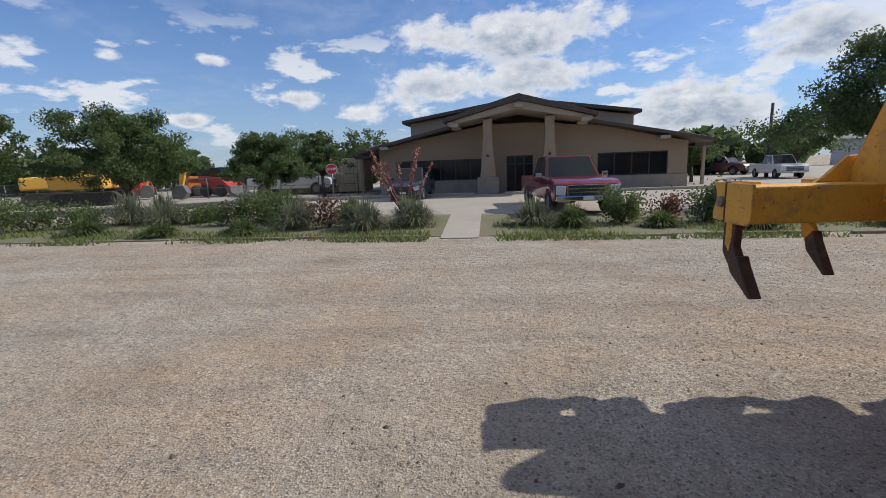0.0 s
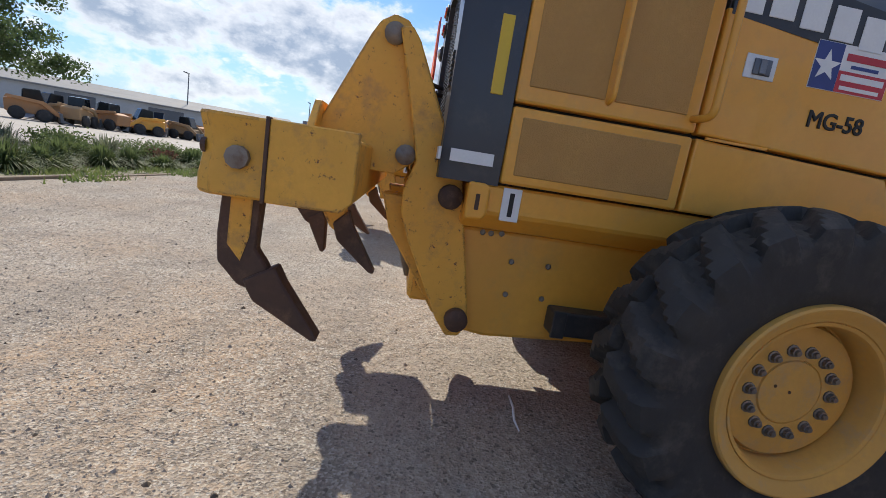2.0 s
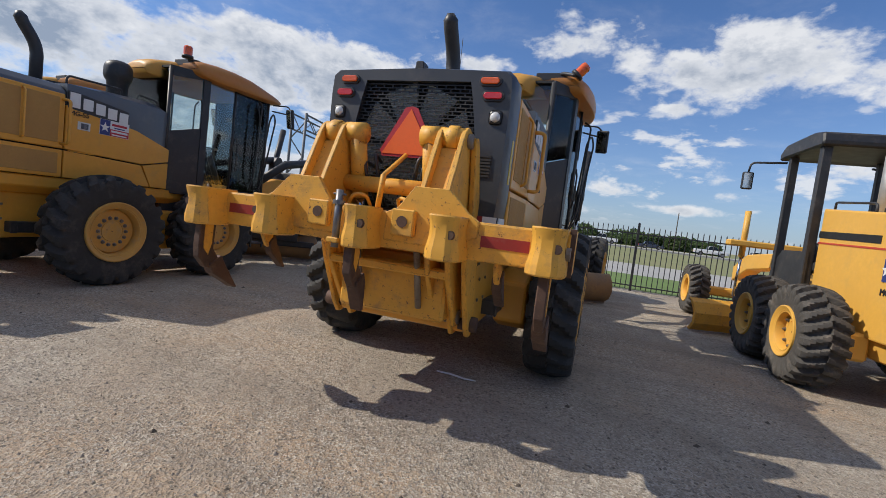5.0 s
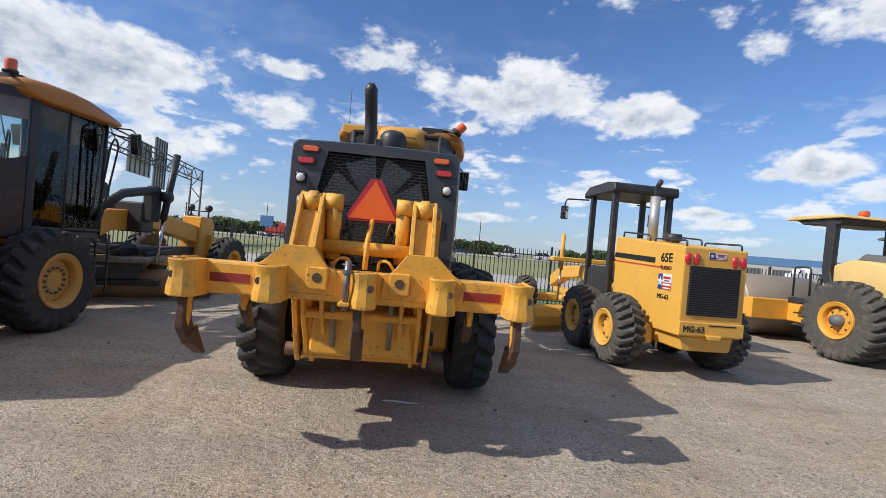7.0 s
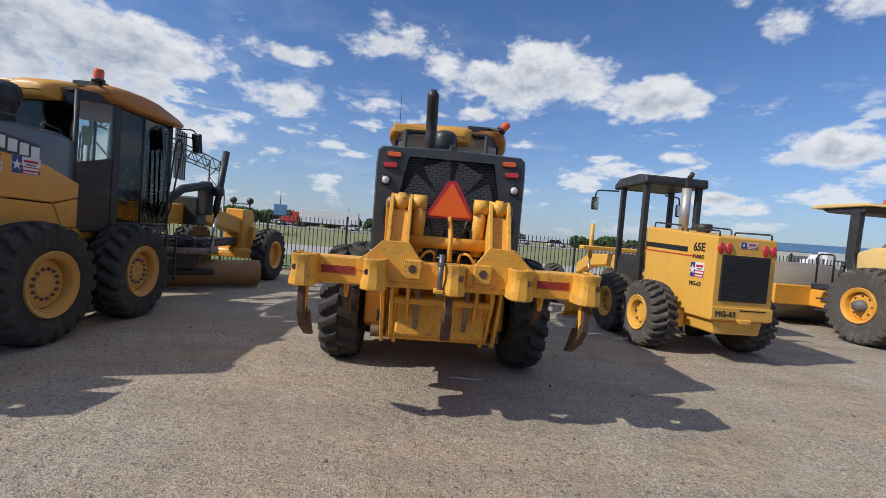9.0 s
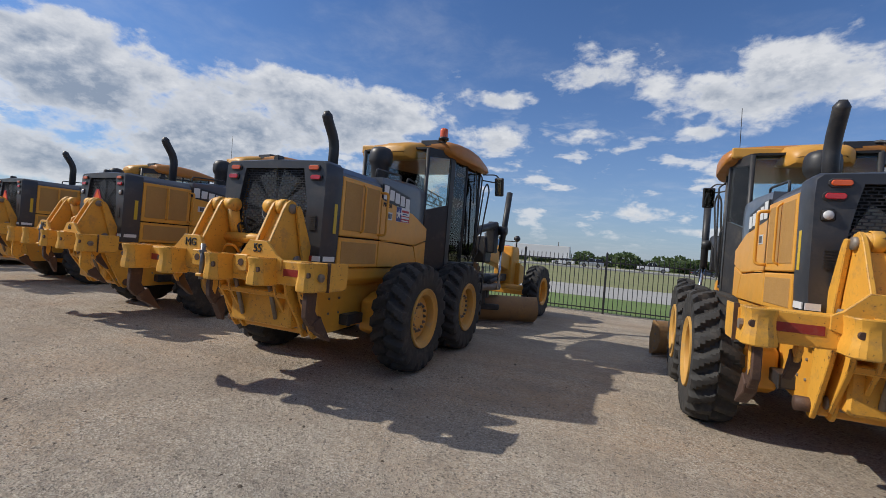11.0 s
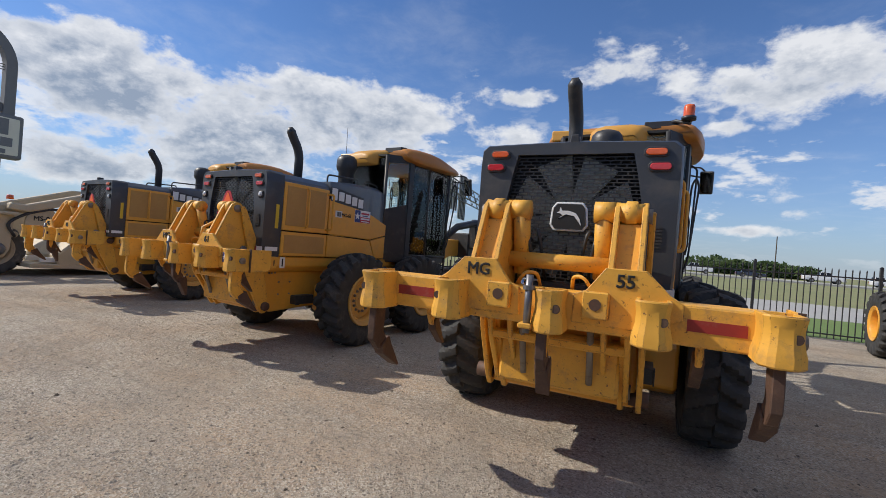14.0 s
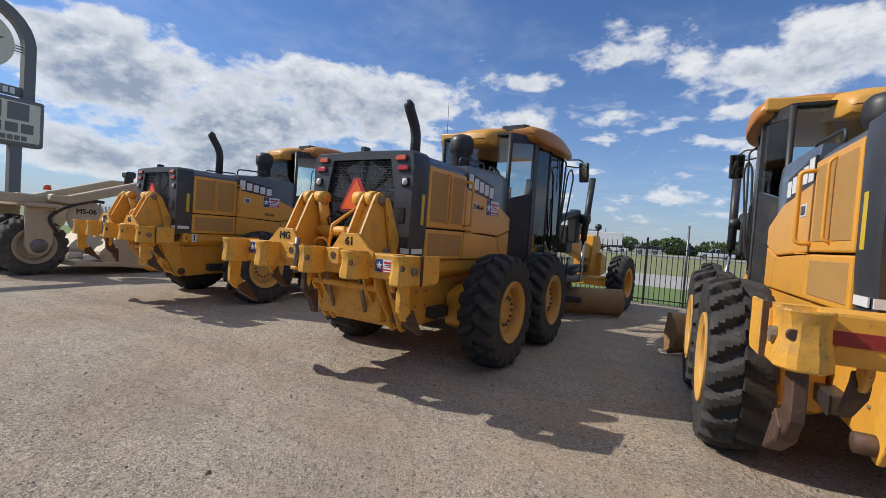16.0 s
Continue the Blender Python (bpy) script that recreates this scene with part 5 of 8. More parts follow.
    v = t.nodes.new("ShaderNodeTexVoronoi")
    v.inputs["Scale"].default_value = 84.0
    t.links.new(c.outputs["Object"], v.inputs["Vector"])
    vs = t.nodes.new("ShaderNodeSeparateColor")
    t.links.new(v.outputs["Color"], vs.inputs[0])
    vm = t.nodes.new("ShaderNodeMapRange")
    vm.inputs["From Min"].default_value, vm.inputs["From Max"].default_value, vm.inputs["To Max"].default_value = 0.40, 1.0, 0.85
    t.links.new(vs.outputs[0], vm.inputs["Value"])
    half = t.nodes.new("ShaderNodeMath")
    half.operation = "MULTIPLY"
    t.links.new(vm.outputs[0], half.inputs[0])
    t.links.new(noisy(0.9, 6, 0.6, 0.30, 0.62), half.inputs[1])
    col = mix(half.outputs[0], col, (0.630, 0.575, 0.485))
    v2 = t.nodes.new("ShaderNodeTexVoronoi")
    v2.inputs["Scale"].default_value = 55.0
    t.links.new(c.outputs["Object"], v2.inputs["Vector"])
    v2s = t.nodes.new("ShaderNodeSeparateColor")
    t.links.new(v2.outputs["Color"], v2s.inputs[0])
    d2 = t.nodes.new("ShaderNodeMapRange")
    d2.inputs["From Min"].default_value, d2.inputs["From Max"].default_value, d2.inputs["To Max"].default_value = 0.955, 0.985, 0.7
    t.links.new(v2s.outputs[0], d2.inputs["Value"])
    col = mix(d2.outputs[0], col, (0.118, 0.105, 0.088))
    dk = t.nodes.new("ShaderNodeMapRange")
    dk.inputs["From Min"].default_value, dk.inputs["From Max"].default_value, dk.inputs["To Max"].default_value = 0.80, 1.0, 0.8
    t.links.new(vs.outputs[1], dk.inputs["Value"])
    col = mix(dk.outputs[0], col, (0.177, 0.154, 0.126))
    t.links.new(col, p.inputs["Base Color"])
    b = t.nodes.new("ShaderNodeBump")
    b.inputs["Strength"].default_value, b.inputs["Distance"].default_value = 0.62, 0.010
    t.links.new(v.outputs["Distance"], b.inputs["Height"])
    b2 = t.nodes.new("ShaderNodeBump")
    b2.inputs["Strength"].default_value, b2.inputs["Distance"].default_value = 0.6, 0.10
    t.links.new(noisy(5.0, 8, 0.65, 0.2, 0.8), b2.inputs["Height"])
    t.links.new(b2.outputs[0], b.inputs["Normal"])
    t.links.new(b.outputs[0], p.inputs["Normal"])
    return m


bm = B_()
bmesh.ops.create_grid(bm, x_segments=60, y_segments=60, size=1400)
M["gravel"] = ground_material()
ground = tagged(part("ground", bm, "gravel"), "tan and grey compacted gravel yard", "ground", kind="structure")

grader_a = build_grader()
graders = [grader_a] + [copy_thing(grader_a, Matrix.Translation((x, y, 0)) @ Matrix.Rotation(a, 4, "Z")) for _, x, y, a, _ in GRADERS[1:]]
SIDE = lambda x, y, z: Matrix.Translation((x, y, z)) @ RIGHT
REAR = lambda x, y, z: Matrix.Translation((x, y, z))
for g, (key, *_, num) in zip(graders, GRADERS):
    # fleet numbers and labels on the right flank
    y, z, size = {"a": (1.86, 1.685, 0.095), "b": (1.40, 1.975, 0.075), "c": (1.62, 1.84, 0.075), "d": (1.95, 1.62, 0.075)}[key]
    placed_words("fleet_number", "MG-" + num, size, "stencil", g, SIDE(0.6845, y, z), "black stencilled fleet number")
    sticker(g, SIDE(0.6835, *{"a": (1.86, 1.905), "b": (1.81, 1.895), "c": (1.98, 1.86), "d": (1.98, 1.86)}[key]), 0.36, 0.19)
    if key != "a":
        placed_words("fleet_number", "MG", 0.10, "stencil", g, REAR(-0.42, -0.3485, 1.37), "black stencilled letters")
        placed_words("fleet_number", num, 0.10, "stencil", g, REAR(0.42, -0.3485, 1.37), "black stencilled number")
    if key == "c":
        sticker(g, REAR(0.84, -0.3415, 1.19), 0.22, 0.11)
        sticker(g, REAR(-0.84, -0.3415, 1.22), 0.22, 0.11)
    # what sets each machine apart
    if key != "b":
        work_lights(g)
    if key in "ac":
        aerial(g)
    if key in "ad":
        slow_triangle(g, 0.015, 0.14, 1.80)
    if key == "c":
        slow_triangle(g, 0.015, 0.14, 1.80)
    if key == "b":
        bm = B_()
        prism(bm, [(-0.13, 1.70), (-0.10, 1.66), (0.10, 1.66), (0.13, 1.70), (0.12, 1.82), (0.09, 1.86), (-0.09, 1.86), (-0.12, 1.82)], "y", 0.215, 0.232, 0.006)
        e = part("emblem", bm, "white", g, "black emblem plate with a white rim")
        bm = B_()
        prism(bm, [(-0.115, 1.705), (-0.09, 1.673), (0.09, 1.673), (0.115, 1.705), (0.106, 1.815), (0.082, 1.847), (-0.082, 1.847), (-0.106, 1.815)], "y", 0.210, 0.216)
        part("emblem_face", bm, "stencil", e)
        bm = B_()
        prism(bm, [(-0.075, 1.745), (-0.02, 1.775), (0.035, 1.765), (0.06, 1.735), (0.085, 1.70), (0.075, 1.745), (0.045, 1.785), (0.0, 1.80), (-0.045, 1.80), (-0.06, 1.825), (-0.065, 1.795), (-0.085, 1.785), (-0.06, 1.78), (-0.04, 1.768)], "y", 0.206, 0.211)
        part("emblem_mark", bm, "white", e, "plain white mark")
    if key in "ab":
        bm = B_()
        tube(bm, [(0.60, 2.86, 3.13), (0.68, 2.80, 3.135), (0.79, 2.70, 3.085), (0.82, 2.68, 3.07)], 0.022, 6)
        box(bm, 0.58, 0.70, 2.84, 2.92, 3.09, 3.155, 0.008)
        part("beacon_bracket", bm, "black", g, "black beacon bracket")
        if key == "a":
            beacon(g, 0.82, 2.74, 3.085, 0.75)
        else:
            beacon(g, 0.80, 2.66, 3.10, 0.0)
    for x in {"a": (-1.085, 1.085), "b": (-1.085, 1.085), "c": (-1.085, 1.085), "d": (-1.085, 1.085)}[key]:
        shank(g, x, -0.41, 1.10, 0.74, 0.27, "ripper" if key in "cd" else "rusty", 0.052, 0.12, key != "b")


# ---- more materials ----
M.update({
    "leaf": material("tree_leaves", (0.095, 0.145, 0.055), 0.6, second=(0.12, 0.165, 0.065), scale=1.2, spec=0.3),
    "leaf_light": material("shrub_leaves", (0.10, 0.145, 0.05), 0.65, second=(0.15, 0.18, 0.07), scale=2.0, spec=0.3),
    "leaf_grey": material("grey_green_blades", (0.15, 0.18, 0.11), 0.7, second=(0.21, 0.21, 0.14), scale=3.0, spec=0.3),
    "leaf_red": material("reddish_leaves", (0.16, 0.06, 0.045), 0.7, second=(0.12, 0.10, 0.05), scale=3.0),
    "stalk": material("pink_red_blossom", (0.36, 0.11, 0.10), 0.7, second=(0.30, 0.16, 0.12), scale=8.0),
    "bark": material("bark", (0.10, 0.08, 0.06), 0.9, second=(0.06, 0.05, 0.04), scale=8.0, bump=0.6, bump_scale=25),
    "mulch": material("weedy_soil", (0.20, 0.165, 0.11), 0.95, second=(0.13, 0.14, 0.06), scale=0.9, dirt=(0.10, 0.13, 0.04), dirt_amount=0.9, bump=0.6, bump_scale=14),
    "grass_blade": material("grass_blades", (0.13, 0.20, 0.05), 0.7, second=(0.20, 0.21, 0.08), scale=1.5),
    "lawn": material("mown_grass", (0.115, 0.19, 0.045), 0.9, second=(0.15, 0.21, 0.055), scale=0.5, dirt=(0.19, 0.19, 0.08), dirt_amount=0.5, bump=0.6, bump_scale=20),
    "dry": material("dry_grass", (0.25, 0.235, 0.11), 0.95, second=(0.19, 0.21, 0.08), scale=0.12, dirt=(0.12, 0.17, 0.05), dirt_amount=0.7, bump=0.6, bump_scale=6),
    "concrete": material("pale_concrete", (0.40, 0.36, 0.305), 0.9, second=(0.34, 0.305, 0.255), scale=0.5, dirt=(0.28, 0.25, 0.21), dirt_amount=0.5, bump=0.15, bump_scale=30),
    "road": material("pale_road", (0.40, 0.385, 0.36), 0.85, second=(0.35, 0.34, 0.32), scale=0.3, dirt=(0.25, 0.24, 0.22), dirt_amount=0.4),
    "stucco": material("brown_stucco", (0.36, 0.27, 0.19), 0.9, second=(0.33, 0.245, 0.17), scale=0.8, bump=0.2, bump_scale=60),
    "stucco_pale": material("tan_stucco", (0.42, 0.345, 0.27), 0.9, second=(0.38, 0.31, 0.24), scale=0.8, bump=0.2, bump_scale=60),
    "stone": material("tan_stone", (0.40, 0.34, 0.26), 0.85, second=(0.30, 0.25, 0.19), scale=2.5, bump=0.4, bump_scale=18, vary=0.2),
    "roofing": material("brown_roof_metal", (0.085, 0.058, 0.045), 0.5, second=(0.07, 0.05, 0.04), scale=1.0),
    "wood": material("timber", (0.28, 0.22, 0.15), 0.85, second=(0.2, 0.15, 0.10), scale=5.0, bump=0.3),
    "metalwall": material("pale_metal_cladding", (0.50, 0.49, 0.47), 0.55, 0.1, second=(0.44, 0.43, 0.41), scale=0.4, dirt=DUST, dirt_amount=0.3),
    "bluewall": material("blue_cladding", (0.10, 0.22, 0.42), 0.6, second=(0.09, 0.19, 0.36), scale=0.3),
    "truckred": material("dark_red_car_paint", (0.20, 0.012, 0.028), 0.22, second=(0.16, 0.010, 0.022), coat=0.6),
    "carwhite": material("white_car_paint", (0.72, 0.72, 0.71), 0.3, second=(0.68, 0.68, 0.67), coat=0.6),
    "carsilver": material("silver_car_paint", (0.50, 0.51, 0.52), 0.3, 0.5, second=(0.45, 0.46, 0.47), coat=0.6),
    "carblue": material("dark_blue_car_paint", (0.025, 0.035, 0.07), 0.3, second=(0.02, 0.03, 0.06), coat=0.7),
    "carmaroon": material("maroon_car_paint", (0.09, 0.02, 0.025), 0.3, second=(0.07, 0.018, 0.02), coat=0.6),
    "roofmetal": material("weathered_roof_metal", (0.27, 0.27, 0.26), 0.8, second=(0.22, 0.215, 0.205), scale=0.35, spec=0.2, dirt=DUST, dirt_amount=0.4),
    "dustyorange": material("dusty_orange_paint", (0.50, 0.24, 0.09), 0.75, second=(0.40, 0.22, 0.11), scale=1.6, dirt=DUST, dirt_amount=0.6),
    "dustytan": material("dusty_tan_paint", (0.44, 0.27, 0.12), 0.8, second=(0.36, 0.24, 0.13), scale=1.6, dirt=DUST, dirt_amount=0.6),
    "macred": material("red_machine_paint", (0.55, 0.045, 0.03), 0.5, second=(0.47, 0.04, 0.028), scale=3.0, dirt=DUST, dirt_amount=0.3),
    "macorange": material("orange_machine_paint", (0.70, 0.20, 0.04), 0.5, second=(0.6, 0.17, 0.035), scale=3.0, dirt=DUST, dirt_amount=0.3),
    "cream": material("cream_yellow_paint", (0.75, 0.52, 0.20), 0.45, second=(0.68, 0.47, 0.18), scale=2.0, dirt=DUST, dirt_amount=0.25),
    "slate": material("slate_grey_paint", (0.13, 0.135, 0.14), 0.5, second=(0.11, 0.112, 0.118), scale=2.0, dirt=DUST, dirt_amount=0.3),
    "beige": material("faded_beige_paint", (0.55, 0.45, 0.30), 0.6, second=(0.48, 0.39, 0.26), scale=2.5, dirt=(0.30, 0.24, 0.17), dirt_amount=0.5, bump=0.1),
    "drum": material("rolled_steel_drum", (0.34, 0.29, 0.23), 0.55, 0.4, second=(0.28, 0.23, 0.18), scale=3.0, dirt=DUST, dirt_amount=0.5),
    "signgrey": material("weathered_sign_steel", (0.19, 0.19, 0.19), 0.6, second=(0.15, 0.15, 0.155), scale=2.0),
    "signpanel": material("sign_panel", (0.74, 0.70, 0.56), 0.6, second=(0.68, 0.64, 0.52), scale=1.5),
    "stripe": material("red_stripe_vinyl", (0.55, 0.06, 0.03), 0.5),
})


# ---- yard edges, beds, road ----
def sheet(name, pts, z, mat, label, cat, kind="structure", depth=0.05):
    bm = B_()
    prism(bm, pts, "z", z - depth, z)
    return tagged(part(name, bm, mat), label, cat, kind=kind)


sheet("grass_verge", [(-160, 10.3), (200, 10.3), (200, 16.2), (-160, 16.2)], 0.006, "lawn", "mown green grass verge behind the fence", "grass")
sheet("road", [(-300, 16.2), (400, 16.2), (400, 25.5), (-300, 25.5)], 0.010, "road", "pale concrete frontage road", "road")
sheet("dry_grass_field", [(-500, 25.5), (700, 25.5), (700, 900), (-500, 900)], 0.006, "dry", "dry and green rough grass beyond the road", "grass")
sheet("highway", [(-500, 88), (700, 88), (700, 104), (-500, 104)], 0.30, "road", "pale highway on a low embankment", "road", depth=0.4)
EDGE = lambda x: -6.75 - 0.085 * (x - 3.0)
sheet("planting_bed", [(-15.5, EDGE(-15.5) - 0.2), (26, EDGE(26)), (26, EDGE(26) - 4.2), (-4, -10.6), (-15.5, EDGE(-15.5) - 3.6)], 0.012, "mulch", "weedy planting bed with grass and mulch", "bed")
sheet("parking", [(-60, -10.2), (-4, -10.8), (26, -13.4), (60, -16), (60, -60), (-60, -60)], 0.008, "concrete", "pale concrete parking area", "parking")
sheet("drive", [(2.55, EDGE(2.5) + 0.15), (3.35, EDGE(3.4) + 0.15), (3.30, -11.4), (2.35, -11.4)], 0.020, "concrete", "narrow concrete walk across the bed", "path")
sheet("side_lane", [(-18, -4.6), (-120, -13.5), (-120, -40), (-60, -30), (-22, -10.5)], 0.007, "concrete", "pale concrete service lane", "road")
sheet("lane_kerb", [(-18.5, -4.3), (-120, -11.8), (-120, -13.3), (-18.5, -5.0)], 0.014, "concrete", "flush concrete lane edge", "kerb")
# timber edging of the bed, one board after another
x = -15.0
while x < 24:
    w = random.uniform(2.2, 3.2)
    if not 1.9 < x + w / 2 < 4.0:
        bm = B_()
        box(bm, 0, w - random.uniform(0.04, 0.5), -0.045, 0.045, -0.03, random.uniform(0.025, 0.06), 0.012)
        tagged(part("timber_edging", move(bm, Matrix.Translation((x, EDGE(x) + random.uniform(-0.10, 0.10), 0.0)) @ Matrix.Rotation(-0.085 + random.uniform(-0.05, 0.05), 4, "Z")), "wood"), "weathered timber board lying along the planting bed", "edging", "bed edging boards")
    x += w
for x0, x1, y in ((-12, 0.9, -20.2), (2.4, 12, -20.4)):
    bm = B_()
    box(bm, x0, x1, y - 0.15, y, 0.0, 0.15, 0.02)
    tagged(part("kerb", bm, "concrete"), "low concrete kerb before the building", "kerb", kind="structure")


# ---- fence ----
def iron_fence(x0, x1, y, name="fence"):
    f = thing(name, Matrix.Translation((x0, y, 0)), "black iron picket fence along the yard", "fence", "yard fences")
    n = round((x1 - x0) / 2.38)
    pitch = (x1 - x0) / n
    pm = B_()
    box(pm, -0.03, 0.03, -0.03, 0.03, 0, 1.76, 0.004)
    prism(pm, [(-0.034, 1.76), (0.034, 1.76), (0.0, 1.80)], "y", -0.03, 0.03)
    post_me = bpy.data.meshes.new("post")
    pm.to_mesh(post_me)
    pm.free()
    rm = B_()
    box(rm, 0, pitch, -0.016, 0.016, -0.016, 0.016)
    rail_me = bpy.data.meshes.new("rail")
    rm.to_mesh(rail_me)
    rm.free()
    for i in range(n + 1):
        p = part("post", post_me, "black", f)
        p.location = (i * pitch, 0, 0)
    for i in range(n):
        for z in (0.14, 1.50):
            r = part("rail", rail_me, "black", f)
            r.location = (i * pitch, 0, z)
    return f, pitch, n


def picket_mesh():
    bm = B_()
    box(bm, -0.0095, 0.0095, -0.0095, 0.0095, 0.05, 1.645)
    prism(bm, [(-0.012, 1.645), (0.012, 1.645), (0.0, 1.70)], "y", -0.0095, 0.0095)
    me = bpy.data.meshes.new("picket")
    bm.to_mesh(me)
    bm.free()
    return me


FENCE_Y = 9.95
fence_main, pitch, panels = iron_fence(-9.6, 14.2, FENCE_Y)
fence_far, pitch2, panels2 = iron_fence(14.2, 42.8, FENCE_Y)
fence_west, pitch3, panels3 = iron_fence(-33.4, -9.6, FENCE_Y)
PK = picket_mesh()
for i in range(panels):
    for k in range(1, 19):
        p = part("picket", PK, "black", fence_main)
        p.location = (i * pitch + k * pitch / 19, 0, 0)
for fe, pt, n in ((fence_far, pitch2, panels2), (fence_west, pitch3, panels3)):
    bm = B_()
    for i in range(n):
        for k in range(1, 19):
            box(bm, i * pt + k * pt / 19 - 0.0095, i * pt + k * pt / 19 + 0.0095, -0.0095, 0.0095, 0.05, 1.68)
    tagged(part("picket_row", bm, "black", fe), kind="stuff")


# ---- plants ----
def let_light_through(key, share):
    """Thin leaves pass part of the light to their other side."""
    t = M[key].node_tree
    p = t.nodes["Principled BSDF"]
    tl = t.nodes.new("ShaderNodeBsdfTranslucent")
    src = p.inputs["Base Color"].links[0].from_socket
    t.links.new(src, tl.inputs["Color"])
    mx = t.nodes.new("ShaderNodeMixShader")
    mx.inputs[0].default_value = share
    t.links.new(p.outputs[0], mx.inputs[1])
    t.links.new(tl.outputs[0], mx.inputs[2])
    out = [n for n in t.nodes if n.type == "OUTPUT_MATERIAL"][0]
    t.links.new(mx.outputs[0], out.inputs["Surface"])


for key in ("leaf", "leaf_light", "leaf_grey", "leaf_red", "grass_blade"):
    let_light_through(key, 0.45)


def leaf_mesh(name, pts, size, rng, droop=0.0):
    """Many small two-sided leaves, one quad each, at the given points."""
    n = len(pts)
    a = rng.normal(size=(n, 3))
    a /= np.linalg.norm(a, axis=1)[:, None]
    b = np.cross(a, rng.normal(size=(n, 3)))
    b /= np.linalg.norm(b, axis=1)[:, None]
    s = size * rng.uniform(0.6, 1.3, (n, 1))
    v = np.stack([pts - a * s, pts + b * s * 0.55, pts + a * s, pts - b * s * 0.55], 1).reshape(-1, 3)
    me = bpy.data.meshes.new(name)
    me.from_pydata(v.tolist(), [], np.arange(4 * n).reshape(-1, 4).tolist())
    return me


def tree(x, y, height, spread, trunk, seed, leaves=5000, size=0.07, label="dark green broadleaf tree on a short trunk", base=0.3):
    rng = np.random.default_rng(seed)
    t = thing("tree", Matrix.Translation((x, y, 0)), label, "tree", "trees")
    bm = B_()
    fork = height * base
    tube(bm, [(0, 0, -0.05), (0.03, 0.02, fork * 0.5), (0.05, -0.03, fork)], [trunk * 1.25, trunk, trunk * 0.8], 9)
    ends = []
    for i in range(9):
        a = 2 * math.pi * i / 9 + rng.uniform(-0.3, 0.3)
        r = spread * rng.uniform(0.35, 0.8)
        top = height * rng.uniform(0.55, 0.92)
        mid = Vector((math.cos(a) * r * 0.45, math.sin(a) * r * 0.45, fork + (top - fork) * 0.45))
        end = Vector((math.cos(a) * r, math.sin(a) * r, top))
        tube(bm, [(0.05, -0.03, fork * 0.95), mid, end], [trunk * 0.5, trunk * 0.28, trunk * 0.08], 6)
        ends += [mid, end]
        for _ in range(3):
            q = mid.lerp(end, rng.uniform(0.2, 0.9)) 
            e = q + Vector(rng.normal(size=3)) * spread * 0.22
            tube(bm, [q, e], [trunk * 0.14, trunk * 0.04], 5)
            ends.append(e)
    part("trunk", bm, "bark", t, "rough brown trunk and limbs")
    clumps = [Vector((rng.normal() * spread * 0.42, rng.normal() * spread * 0.42, 0)) for _ in range(90)]
    cs = []
    for c in clumps:
        d = min(1.0, c.length / spread)
        lo, hi = height * (base + 0.06 + 0.10 * d), height * (1.0 - 0.55 * d * d)
        cs.append((c.x, c.y, rng.uniform(min(lo, hi), max(lo, hi))))
    cs = np.array(cs + [tuple(e) for e in ends])
    rad = spread * 0.12 * rng.uniform(0.7, 1.5, len(cs))
    pick = rng.integers(0, len(cs), leaves)
    off = rng.normal(size=(leaves, 3))
    off /= np.linalg.norm(off, axis=1)[:, None]
    pts = cs[pick] + off * (rad[pick] * rng.uniform(0.3, 1.15, leaves))[:, None] * [1.25, 1.25, 0.85]
    part("crown", leaf_mesh("crown", pts, size, rng), "leaf", t, "uneven dark green leafy crown")
    return t


def spiky(x, y, h, r, seed, n=260, mat="leaf_grey", label="grey-green spiky yucca clump in the bed"):
    rng = np.random.default_rng(seed)
    vs, fs = [], []
    for i in range(n):
        a, lean = rng.uniform(0, 2 * math.pi), rng.uniform(0.05, 1.12)
        d = Vector((math.cos(a), math.sin(a), 0))
        s = Vector((-math.sin(a), math.cos(a), 0)) * 0.013
        L = h * rng.uniform(0.7, 1.1)
        b = d * rng.uniform(0, 0.30) * r
        m_ = b + d * r * lean * 0.50 + Vector((0, 0, L * (0.85 - 0.50 * lean)))
        e = b + d * r * lean * 0.92 + Vector((0, 0, max(0.04, L * (1.1 - 0.92 * lean))))
        k = len(vs)
        vs += [b - s, b + s, m_ + s, m_ - s, e]
        fs += [(k, k + 1, k + 2, k + 3), (k + 3, k + 2, k + 4)]
    me = bpy.data.meshes.new("plant")
    me.from_pydata([tuple(v) for v in vs], [], fs)
    ob = part("yucca_plant", me, mat)
    ob.location = (x, y, 0.0)
    return tagged(ob, label, "plant", "bed plants")


def shrub(x, y, h, r, seed, n=1600, mat="leaf_light", size=0.045, label="small leafy green shrub in the bed"):
    rng = np.random.default_rng(seed)
    t = thing("shrub", Matrix.Translation((x, y, 0)), label, "shrub", "bed plants")
    bm = B_()
    tips = []
    for i in range(9):
        a = rng.uniform(0, 2 * math.pi)
        e = (math.cos(a) * r * rng.uniform(0.3, 0.9), math.sin(a) * r * rng.uniform(0.3, 0.9), h * rng.uniform(0.55, 0.98))
        tube(bm, [(0, 0, -0.02), (e[0] * 0.4, e[1] * 0.4, e[2] * 0.5), e], [0.014, 0.009, 0.004], 5)
        tips += [e, (e[0] * 0.7, e[1] * 0.7, e[2] * 0.7), (e[0] * 0.8, e[1] * 0.8, e[2] * 0.4)]
    part("stem", bm, "bark", t)
    tips = np.array(tips)
    pts = tips[rng.integers(0, len(tips), n)] + rng.normal(size=(n, 3)) * [r * 0.24, r * 0.24, h * 0.13]
    pts[:, 2] = np.clip(pts[:, 2], 0.02, None)
